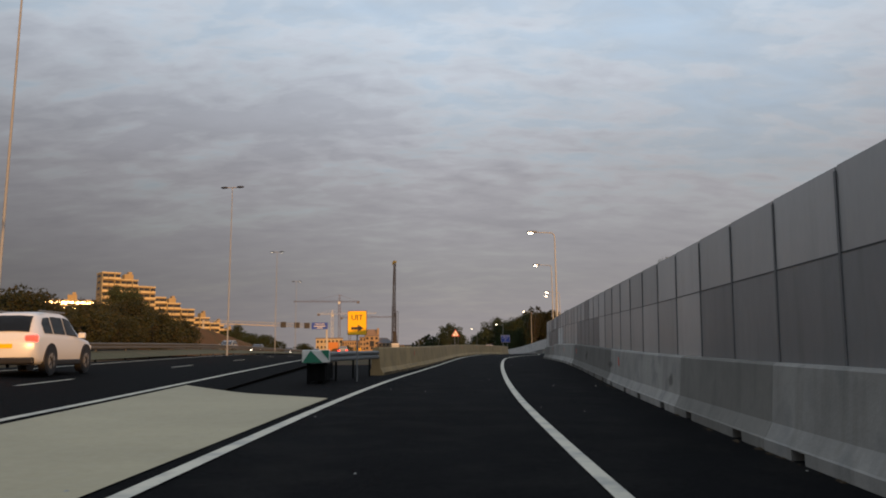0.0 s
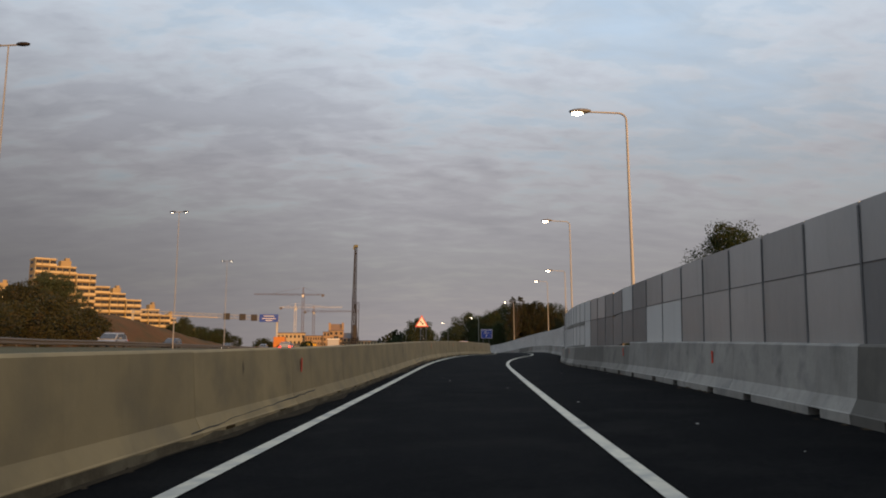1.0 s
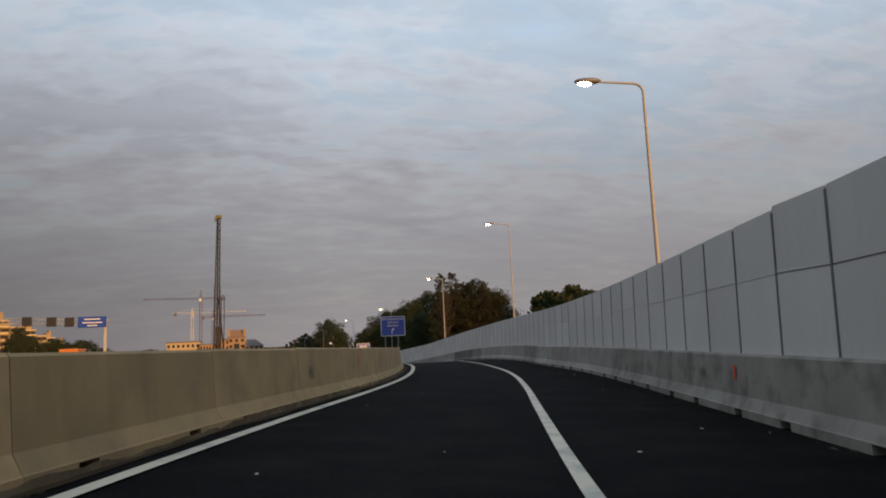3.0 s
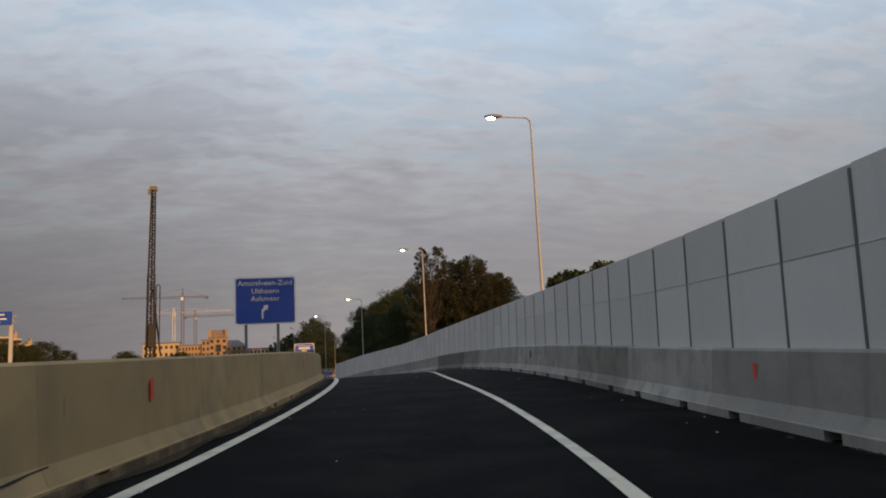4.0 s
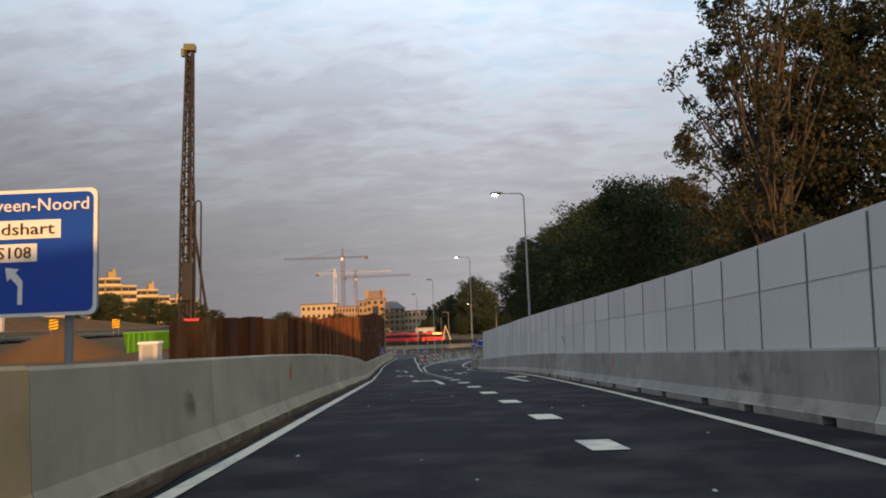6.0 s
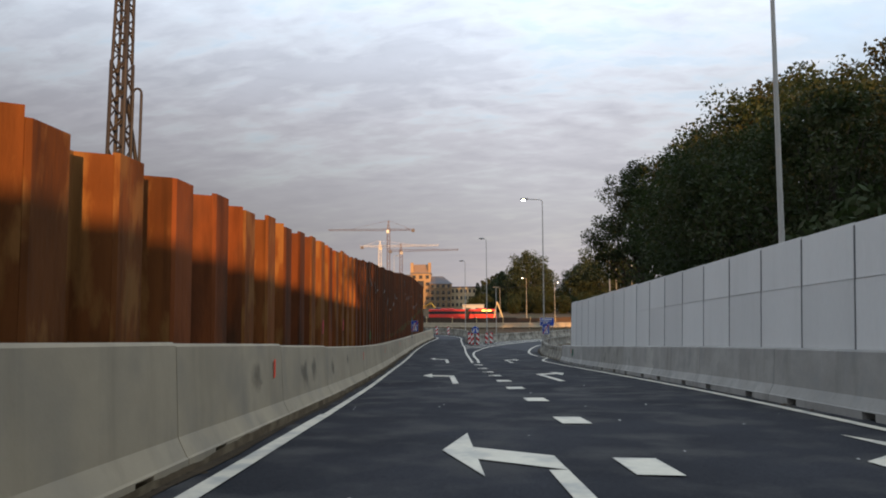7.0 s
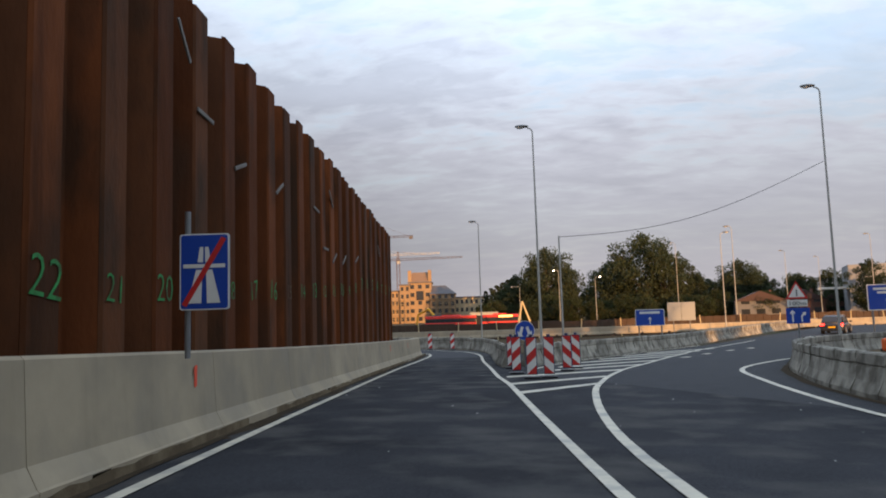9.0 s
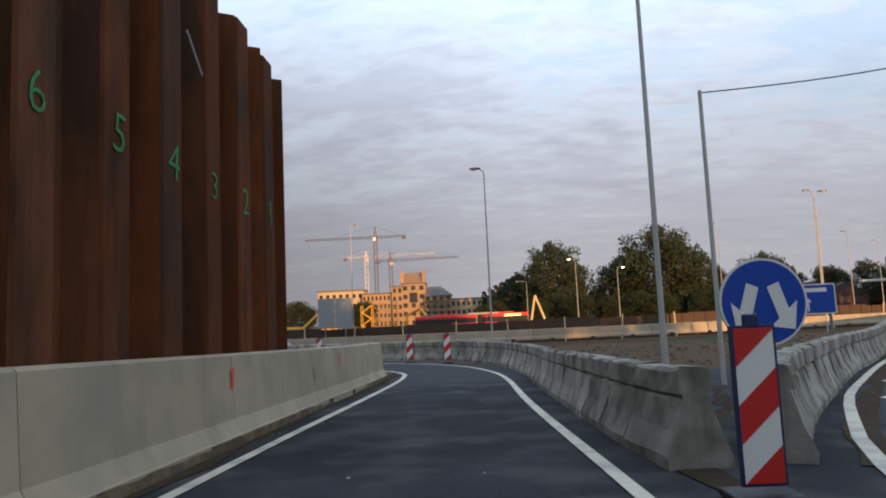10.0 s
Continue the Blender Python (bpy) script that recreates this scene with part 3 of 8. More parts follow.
LEAN = 0.03                        # the wall tips slightly away from the road
SHEAR = Matrix(((1, 0, LEAN, 0), (0, 1, 0, 0), (0, 0, 1, 0), (0, 0, 0, 1)))
wall_at = []
for i in range(pi_[0], pi_[-1] + 1):
    y = float(np.interp(i, pi_, py_))
    x = along(WALL_FOOT, y) + 0.40
    z = surface(x, y)
    wall_at.append((x, y, z + (0.80 if 46 < y < 78 else 0.91), z + float(np.interp(y, ty_, tz_))))
for k, (x, y, z0, z1) in enumerate(wall_at):
    i = k + pi_[0]
    skewed("post", POST_ME, "", Matrix.Translation((x - LEAN * (z1 - z0 + 0.5), y, z0 - 0.5)) @ SHEAR @ Matrix.Rotation(-0.12, 4, "Z") @ Matrix.Diagonal((1, 1, z1 - z0 + 0.46, 1)))
    if k + 1 < len(wall_at):
        a, b = wall_at[k], wall_at[k + 1]
        dx, dy = b[0] - a[0], b[1] - a[1]
        ln = math.hypot(dx, dy)
        rot = Matrix.Rotation(math.atan2(-dx, dy), 4, "Z")
        split = 0.57 if i < 116 else 0.999
        for lo, hi in ((0.0, split), (split, 1.0)):
            if hi - lo < 0.05:
                continue
            zl, zr = a[2] + (a[3] - a[2]) * lo, b[2] + (b[3] - b[2]) * lo
            hl, hr = (a[3] - a[2]) * (hi - lo), (b[3] - b[2]) * (hi - lo)
            m = Matrix.Translation((a[0] - LEAN * (a[3] - zl), a[1], zl + 0.004)) @ SHEAR @ rot @ Matrix(((0.06, 0, 0, 0.004 if lo else 0), (0, ln - 0.03, 0, 0.015), (0, zr - zl, hl - 0.012, 0), (0, 0, 0, 1)))
            dark = i in DARK_RUN and lo == 0.0 or i in (13, 23, 25, 26) or -18 <= i < -1
            bright = i in (21, 22) and lo == 0.0 or i == 24 and lo
            skewed("panel", PANEL_ME if bright or a[1] > 50.5 and not dark else DARK_ME if dark else METAL_ME, "", m)
            if lo:
                line = Matrix.Translation((a[0] - LEAN * (a[3] - zl) - 0.007, a[1], zl - 0.008)) @ SHEAR @ rot @ Matrix(((0.06, 0, 0, 0), (0, ln - 0.05, 0, 0.025), (0, zr - zl, 0.013, 0), (0, 0, 0, 1)))
                skewed("seam", SEAM_ME if a[1] < 78 else PALE_SEAM_ME, "", line)
            if lo and 52 < a[1] < 63.5:
                band = Matrix.Translation((a[0] - LEAN * (a[3] - zl) - 0.024, a[1], zl - 0.13)) @ SHEAR @ rot @ Matrix(((0.06, 0, 0, 0), (0, ln - 0.07, 0, 0.035), (0, zr - zl, 0.15, 0), (0, 0, 0, 1)))
                skewed("joint_strip", STRIP_ME, "dirty grey strip over the panel joint", band)
                low = Matrix.Translation((a[0] - LEAN * (a[3] - a[2]) - 0.024, a[1], a[2] + 0.01)) @ SHEAR @ rot @ Matrix(((0.06, 0, 0, 0), (0, ln - 0.07, 0, 0.035), (0, b[2] - a[2], 0.13, 0), (0, 0, 0, 1)))
                skewed("joint_strip", STRIP_ME, "dirty grey strip along the panel's foot", low)

# ---- steel sheet piles ----
piles = thing("wall_sheet_pile", "rusty brown steel sheet pile wall behind the concrete barrier", "sheet pile wall", kind="structure")
PITCH = 1.235


def pile_mesh(height, mat):
    """One double Z pile, standing along +y."""
    bm = bmesh.new()
    t, d = 0.02, 0.29
    prof = [(-0.03, 0.0), (0, 0.035), (0, 0.50), (-0.03, 0.54), (-d, 0.70), (-d, 1.075), (-0.03, PITCH)]
    front = [(x, y) for x, y in prof]
    rear = [(x - t, y + (0.012 if i in (3, 4) else -0.012 if i == 5 else 0)) for i, (x, y) in enumerate(prof)]
    vs = [[bm.verts.new((x, y, z)) for x, y in ring] for z in (0, height) for ring in (front, rear)]
    lf, lr, uf, ur = vs
    for i in range(len(prof) - 1):
        bm.faces.new((lf[i], lf[i + 1], uf[i + 1], uf[i]))
        bm.faces.new((lr[i], ur[i], ur[i + 1], lr[i + 1]))
        bm.faces.new((uf[i], uf[i + 1], ur[i + 1], ur[i]))
    for e in (0, -1):
        bm.faces.new((lf[e], uf[e], ur[e], lr[e]))
    return finish(bm, "pile", mat)


PILE_ME = [pile_mesh(7.2, m) for m in (RUST, RUST_SUNLIT, RUST_SHADED)]
rng = random.Random(4)
pile_at = []
for k in range(74):
    y = 238.2 - PITCH * (k + 1)
    x = pile_x(y) + 0.1
    x2 = pile_x(y + PITCH) + 0.1
    top = float(np.interp(y, [150, 178, 190, 205, 216, 224, 231, 237], [0.0, 0.05, 0.25, 0.42, 0.64, 0.64, 0.36, 0.02])) + rng.uniform(-0.05, 0.05)
    m = frame_at(x, y, top - 7.2, x2 - x, PITCH, 0)
    # sun and shade put into the rust: ochre before y = 186, darker beyond
    part("pile", PILE_ME[rng.choice((0, 0, 2)) if y > 186 else rng.choice((0, 1, 1))], None, piles, m=m)
    pile_at.append(m)

# ---- road markings ----
markings = thing("road_markings", "white painted edge lines, blocks and arrows on the asphalt", "road markings", kind="structure")


def mark_line(name, pts, width, mat=PAINT):
    return strip(name, offset_path(pts, width / 2), offset_path(pts, -width / 2), 0.014, mat, markings)


mark_line("edge_line", smooth_path(line_path(LEFT_LINE, -28, 172, 0.0, 6.0), 1.0), 0.18)
mark_line("edge_line", smooth_path(line_path(LEFT_LINE, 172.0, 240, 0.02, 6.0) + [(-2.15, 246.2), (-2.75, 248.8), (-4.2, 250.4), (-8, 251.6), (-16, 253)], 1.0), 0.13)
mark_line("edge_line", smooth_path(line_path(RIGHT_LINE, -28, 203, -0.10, 6.0) + [(11.0, 208.0), (10.3, 210.5), (9.78, 214.1), (9.58, 217.5), (9.62, 220.3), (9.85, 224.0), (10.5, 228.5), (12.6, 232.5), (15.5, 236.5), (20, 243), (30, 256)], 1.0), 0.15)
DASH = [(15.6, 129.6), (15.42, 133.0), (15.26, 136.4), (15.08, 139.8), (14.82, 143.4), (14.46, 146.9), (14.05, 150.3), (13.55, 153.9), (13.05, 157.4), (12.55, 161.0), (12.05, 164.6), (11.5, 168.1), (10.97, 171.7), (10.42, 175.3), (9.88, 178.84), (9.40, 182.2), (8.90, 185.5), (8.44, 188.4), (7.93, 191.8), (7.40, 195.6)]
for i, (x, y) in enumerate(DASH):
    x2, y2 = DASH[i + 1] if i + 1 < len(DASH) else (2 * x - DASH[i - 1][0], 2 * y - DASH[i - 1][1])
    d = Vector((x2 - x, y2 - y)).normalized()
    a, b = (x - d.x * 0.8, y - d.y * 0.8), (x + d.x * 0.05, y + d.y * 0.05)
    strip("block", [(a[0], a[1]), (b[0], b[1])], [(a[0] + 0.40, a[1] + 0.0), (b[0] + 0.40, b[1] + 0.0)], 0.014, PAINT, markings)
    if y > 184:
        # tyre-blackened ribs across the near part of the block
        for k in range(5):
            f = 0.08 + 0.19 * k
            q = (a[0] + (b[0] - a[0]) * f, a[1] + (b[1] - a[1]) * f)
            strip("rib", [(q[0] + 0.01, q[1]), (q[0] + 0.01, q[1] + 0.07)], [(q[0] + 0.17, q[1]), (q[0] + 0.17, q[1] + 0.07)], 0.019, LOWER_ASPHALT, markings)
mark_line("gore_line", smooth_path([(7.1, 197.7), (6.6, 201.5), (5.85, 207.1), (5.22, 211.6), (4.65, 216.2), (3.7, 223.7), (3.25, 226.4), (2.62, 231.3), (1.7, 238.1), (0.95, 244.6), (0.2, 248.2), (-1.2, 251.6), (-4.0, 254.8), (-9, 257), (-18, 258.5)], 1.0), 0.13)
mark_line("gore_line", smooth_path([(7.42, 197.8), (6.95, 202.0), (6.25, 207.1), (5.75, 211.6), (5.55, 214.5), (5.52, 217.5), (5.6, 220.0), (5.74, 222.2), (6.05, 224.4), (6.4, 226.4), (7.14, 229.5), (7.9, 231.7), (10.3, 238.8), (13.2, 246.5), (19, 258)], 1.0), 0.14)
mark_line("island_line", smooth_path([(4.0, 229.4), (4.3, 231.0), (4.6, 232.3), (5.0, 233.7), (5.58, 235.3), (6.55, 237.8), (7.9, 240.6), (10.2, 245.1), (14, 252)], 1.0), 0.14)
for x, y in ((10.3, 237.2), (11.85, 240.4), (13.75, 243.9), (15.4, 246.3)):
    strip("lane_dash", [(x - 0.18, y - 0.35), (x + 0.2, y + 0.35)], [(x + 0.12, y - 0.45), (x + 0.5, y + 0.25)], 0.014, PAINT, markings)
for (x0, y0), (x1, y1) in (((4.0, 221.3), (5.86, 223.75)), ((3.66, 223.85), (6.3, 226.4)), ((3.45, 226.75), (7.1, 229.5)), ((4.5, 229.6), (8.0, 232.3)), ((5.0, 231.7), (9.05, 235.3)), ((5.7, 234.6), (10.2, 238.7)), ((6.8, 237.4), (11.3, 241.5)), ((8.1, 240.3), (12.5, 244.4)), ((9.6, 243.2), (13.8, 247.2))):
    strip("stripe", [(x0, y0), (x1, y1)], [(x0 + 0.06, y0 - 0.58), (x1 - 0.06, y1 - 0.58)], 0.013, PAINT, markings)


def arrow(x, y, turn, scale=1.0, head=-24):
    """A turn arrow whose shaft starts at a place and points ahead, bent to the left (turn = 1) or right (-1)."""
    t = turn
    h = radians(-head) if t > 0 else radians(head)
    quads = [[(-0.085, 0), (0.085, 0), (0.085 , 4.0), (-0.085, 4.0)], [(0.085 * t, 4.0), (0.085 * t, 4.75), (-0.67 * t, 5.35), (-0.67 * t, 4.6)], [(-0.66 * t, 3.74), (-0.68 * t, 6.5), (-1.0 * t, 5.16)]]
    yaw = radians(9.0)
    bm = bmesh.new()
    for q in quads:
        vs = []
        for px, py in [(u * scale, v * scale) for u, v in q]:
            gx_, gy_ = x + px * math.cos(yaw) - py * math.sin(yaw), y + px * math.sin(yaw) + py * math.cos(yaw)
            vs.append(bm.verts.new((gx_, gy_, surface(gx_, gy_) + 0.014)))
        bm.faces.new(vs)
    me = finish(bm, "arrow", PAINT)
    for f in me.polygons:
        if f.normal.z < 0:
            f.flip()
    ob = new("arrow", me)
    ob.parent = markings


arrow(8.4, 180.6, 1)
arrow(5.90, 197.0, 1, 0.95)
arrow(11.35, 181.4, -1)
arrow(9.18, 198.3, -1, 0.88)
arrow(11.6, 163.5, 1)
arrow(14.6, 163.5, -1)

# ---- street lamps of the slip road ----
def lamp_mesh_parts(height, arm, reach=0.35):
    pole = bmesh.new()
    tube(pole, (0, 0, 0), (0, 0, 1.4), 0.070, 0.070, 12, caps=False)
    tube(pole, (0, 0, 1.4), (0, 0, height - 0.25), 0.062, 0.034, 12, caps=False)
    prev = Vector((0, 0, height - 0.25))
    for k in range(1, 6):
        a = k / 5 * math.pi / 2
        q = Vector((-0.25 * (1 - math.cos(a)), 0, height - 0.25 + 0.25 * math.sin(a)))
        tube(pole, prev, q, 0.034, 0.032, 10, caps=False)
        prev = q
    tube(pole, prev, (-arm, 0, height + 0.06), 0.032, 0.025, 10, caps=False)
    head = bmesh.new()
    bmesh.ops.create_uvsphere(head, u_segments=14, v_segments=8, radius=1, matrix=Matrix.Translation((-arm - 0.28, 0, height + 0.09)) @ Matrix.Diagonal((0.36, 0.14, 0.085, 1)))
    glass = bmesh.new()
    bmesh.ops.create_uvsphere(glass, u_segments=14, v_segments=8, radius=1, matrix=Matrix.Translation((-arm - 0.36, 0, height + 0.035)) @ Matrix.Diagonal((0.19, 0.105, 0.075, 1)))
    return pole, head, glass


def street_lamp(x, y, z, height, arm, lit, label, turn=0.0, group="street lamps"):
    ob = thing("street_lamp", label, "street lamp", Matrix.Translation((x, y, z)) @ Matrix.Rotation(radians(turn), 4, "Z"), group)
    pole, head, glass = lamp_mesh_parts(height, arm)
    part("pole", pole, POLE, ob, smooth=True)
    part("lamp_head", head, GALV, ob, smooth=True)
    part("lamp_glass", glass, LAMP_ON if lit else WHITE, ob, "glowing warm white lamp glass" if lit else "unlit pale lamp glass", smooth=True)
    return ob


RAMP_LAMPS = [(7.34, 44.3, 7.50), (10.62, 66.5, 8.05), (14.6, 86.0, 7.0), (19.3, 118.0, 9.0), (18.7, 145.7, 7.85), (15.3, 175.0, 6.3), (10.82, 216.8, 6.6), (3.4, -8.0, 6.5)]
for x, y, top in RAMP_LAMPS:
    z = surface(along(WALL_FOOT, y) + 0.5, y) - 0.25
    street_lamp(x, y, z, top - z - 0.06, 1.15, True, "lit street lamp on a tall pale pole beside the noise wall", -6)


# ---- motorway ----
def mw_right(y):
    """The motorway's right edge line."""
    return -5.4 - 0.09 * y


def mw_z(x, y):
    return (road_z(max(y, 0)) if y < 60 else plateau_z(y) + 0.0) + 0.065 * max(0.0, min(16.0, mw_right(y) + 2.0 - x)) * max(0.0, min(1.0, (150 - y) / 120 + 0.25))


ys = [-40 + 6 * i for i in range(60)]
tagged(wide_strip("motorway", [(mw_right(y) - 6.4, y) for y in ys], [(mw_right(y) + 1.4, y) for y in ys], 0.02, OLD_ASPHALT, 6, mw_z), "dark asphalt motorway carriageway beside the slip road", "motorway", kind="structure")
tagged(wide_strip("motorway_opposite", [(mw_right(y) - 19.0, y) for y in ys], [(mw_right(y) - 10.0, y) for y in ys], 0.02, OLD_ASPHALT, 6, mw_z), "dark asphalt opposite carriageway of the motorway", "motorway", kind="structure")
MEDIAN_GRASS = material("dark_rough_grass", (0.040, 0.044, 0.016), 0.95, vary=0.4, grain=7, stain=0.35, stain_scale=0.4, bump=0.9, bump_scale=9, tint=(0.065, 0.050, 0.022))
tagged(wide_strip("ground_median", [(mw_right(y) - 10.0, y) for y in ys], [(mw_right(y) - 6.5, y) for y in ys], 0.10, MEDIAN_GRASS, 4, lambda x, y: mw_z(x, y) + 0.22 * (1 - ((mw_right(y) - 8.25 - x) / 1.75) ** 2)), "rough dark grass strip between the carriageways", "grass", kind="structure")
yg = [-30 + 2 * i for i in range(38)]
tagged(wide_strip("road_gore", [(mw_right(y) + 1.3, y) for y in yg], [(along(KERB_FOOT, y) - 0.3 if y < 36 else along(KERB_FOOT, y) - 0.7, y) for y in yg], 0.004, OLD_ASPHALT, 5), "dark asphalt between motorway and slip road", "road", kind="structure")


def mw_mark(name, pts, width):
    bm = bmesh.new()
    a = [bm.verts.new((x - width / 2, y, mw_z(x, y) + 0.035)) for x, y in pts]
    b = [bm.verts.new((x + width / 2, y, mw_z(x, y) + 0.035)) for x, y in pts]
    for i in range(len(a) - 1):
        bm.faces.new((a[i], b[i], b[i + 1], a[i + 1]))
    me = finish(bm, name, PAINT)
    if me.polygons[0].normal.z < 0:
        me.flip_normals()
    ob = new(name, me)
    ob.parent = markings


mw_mark("edge_line", [(mw_right(y), y) for y in ys], 0.20)
mw_mark("edge_line", [(mw_right(y) - 5.6, y) for y in ys], 0.20)
for k in range(26):
    for lane in (2.8,):
        y = -8 + 12 * k + (4 if lane > 5 else 0)
        mw_mark("lane_dash", [(mw_right(y) - lane, y), (mw_right(y + 3) - lane, y + 3)], 0.15)


def hatch_block(y_near, y_left, y_right):
    """A cream block of the gore, between the motorway's edge line and the slip road's."""
    rows = 9
    left = [(mw_right(y_near + (y_left - y_near) * k / rows) + 0.24, y_near + (y_left - y_near) * k / rows) for k in range(rows + 1)]
    right = [(along(LEFT_LINE, max(0.0, y)) - 0.30, y) for y in (y_near - 1.2 + (y_right - y_near + 1.2) * k / rows for k in range(rows + 1))]
    ob = wide_strip("hatch_block", left, right, 0.014, HATCH_PAINT, 8, lambda x, y: max(surface(x, y), mw_z(x, y) + 0.022))
    ob.parent = markings


hatch_block(4.6, 19.0, 15.4)
hatch_block(-12.0, 2.6, 1.0)


def guard_rail(pts, label, height=0.75, gap=4.0, zf=None, rails=1, name="guard_rail", post_mat=None, steel=None):
    """A W-beam on posts along a path; each run is one thing."""
    steel = steel or RAIL_STEEL
    post_mat = post_mat or steel
    zf = zf or (lambda x, y: ground_z(x, y))
    ob = thing(name, label, "guard rail")
    prof = [(-0.02, 0.155), (0.035, 0.12), (0.035, 0.06), (-0.02, 0.02), (-0.02, -0.02), (0.035, -0.06), (0.035, -0.12), (-0.02, -0.155)]
    for s in ((-1, 1) if rails == 2 else (1,)):
        bm = bmesh.new()
        rows = []
        for i, (x, y) in enumerate(pts):
            x1, y1 = pts[min(i + 1, len(pts) - 1)]
            x0, y0 = pts[max(i - 1, 0)]
            d = Vector((x1 - x0, y1 - y0)).normalized()
            nrm = Vector((d.y, -d.x))
            z = zf(x, y) + height - 0.155
            ring = []
            for t in (0.0, 0.004):
                for o, h in (prof if t == 0 else prof[::-1]):
                    q = o * s + (0.16 * s if rails == 2 else 0.0) - t * s
                    ring.append(bm.verts.new((x + nrm.x * q, y + nrm.y * q, z + h)))
            rows.append(ring)
        for a, b in zip(rows, rows[1:]):
            for i in range(len(a)):
                j = (i + 1) % len(a)
                bm.faces.new((a[i], a[j], b[j], b[i]))
        part("rail", bm, steel, ob)
    bm = bmesh.new()
    box(bm, 0, 0, 0.5, 0.06, 0.10, 1)
    me = finish(bm, "rail_post", post_mat)
    acc = 0.0
    for a, b in zip(pts, pts[1:]):
        seg = math.hypot(b[0] - a[0], b[1] - a[1])
        while acc < seg:
            f = acc / seg
            x, y = a[0] + (b[0] - a[0]) * f, a[1] + (b[1] - a[1]) * f
            z = zf(x, y)
            part("rail_post", me, None, ob, m=Matrix.Translation((x - 0.06 * (rails == 1), y, z - 0.3)) @ Matrix.Diagonal((1, 1, height + 0.28, 1)))
            acc += gap
        acc -= seg
    return ob


guard_rail([(mw_right(y) + 1.9, y) for y in range(40, 190, 4)], "galvanised steel guard rail along the motorway's edge", zf=lambda x, y: mw_z(x + 0.5, y) - 0.02, gap=4)
guard_rail([(mw_right(y) - 8.2, y) for y in range(-10, 250, 4)], "galvanised double guard rail in the motorway's median", zf=lambda x, y: mw_z(x, y) - 0.02, gap=4, rails=2)
guard_rail([(mw_right(y) - 20.2, y) for y in range(10, 270, 4)], "galvanised steel guard rail beyond the opposite carriageway", zf=lambda x, y: mw_z(x, y) - 0.02, gap=4)
rail_path = [(-3.9, 22.0), (-3.72, 23.2), (-3.2, 26.0), (-2.70, 28.25)]
guard_rail(rail_path, "galvanised double guard rail leading to the concrete barrier", height=0.98, gap=1.9, zf=lambda x, y: surface(x, y), rails=2, post_mat=UNLIT_BLACK, steel=GALV)

# crash cushion nose with green and white chevron
cushion = thing("crash_cushion", "green and white chevron nose before a guard rail", "crash cushion", Matrix.Translation((-3.9, 21.7, surface(-3.9, 21.7) - 0.05)) @ Matrix.Diagonal((1.27, 1.1, 1.10, 1)) @ Matrix.Rotation(radians(4), 4, "Z"))
bm = bmesh.new()
box(bm, 0, 0.16, 0.82, 0.66, 0.30, 0.36, 0.03)
part("nose", bm, WHITE, cushion, "white plastic nose box")
part("chevron", plate(bmesh.new(), [(-0.32, 0.645), (0.17, 0.645), (-0.12, 0.985)], 0.012), GREEN, cushion, "green chevron plate", m=Matrix.Translation((0, -0.005, 0)))
part("chevron", plate(bmesh.new(), [(0.32, 0.70), (0.32, 0.99), (0.12, 0.99)], 0.012), GREEN, cushion, "green chevron plate", m=Matrix.Translation((0, -0.005, 0)))
for sx in (-0.2, 0.2):
    for sy in (0.2, 0.6):
        bm = bmesh.new()
        box(bm, sx, sy, 0.33, 0.05, 0.05, 0.66)
        part("leg", bm, UNLIT_BLACK, cushion)

# added box: fills the shaded gap under the nose with black
bm = bmesh.new()
box(bm, 0, 1.6, 0.36, 0.42, 2.7, 0.50, 0.04)
part("base", bm, UNLIT_BLACK, cushion, "added black box in place of the shade under the nose")

# ---- writing ----
def text_mesh(body, size, mat, depth=0.004, bold=0.0, align="CENTER"):
    """Letters as a mesh lying in the x-z plane, facing -y, base line at z = 0."""
    cu = bpy.data.curves.new("writing", "FONT")
    cu.body, cu.size, cu.align_x, cu.extrude, cu.offset = body, size, align, depth, bold
    cu.resolution_u = 2
    tmp = bpy.data.objects.new("writing", cu)
    me = bpy.data.meshes.new_from_object(tmp)
    bpy.data.objects.remove(tmp)
    me.transform(Matrix.Rotation(radians(90), 4, "X"))
    me.materials.clear()
    me.materials.append(mat)
    return me


def lettering(body, x, z, size, mat, parent, y=-0.012, width=None, name="writing", bold=0.0):
    me = text_mesh(body, size, mat, bold=bold)
    if width:
        xs = [v.co.x for v in me.vertices]
        k = width / (max(xs) - min(xs))
        me.transform(Matrix.Diagonal((k, 1, 1, 1)))
    return part(name, me, None, parent, m=Matrix.Translation((x, y, z)))


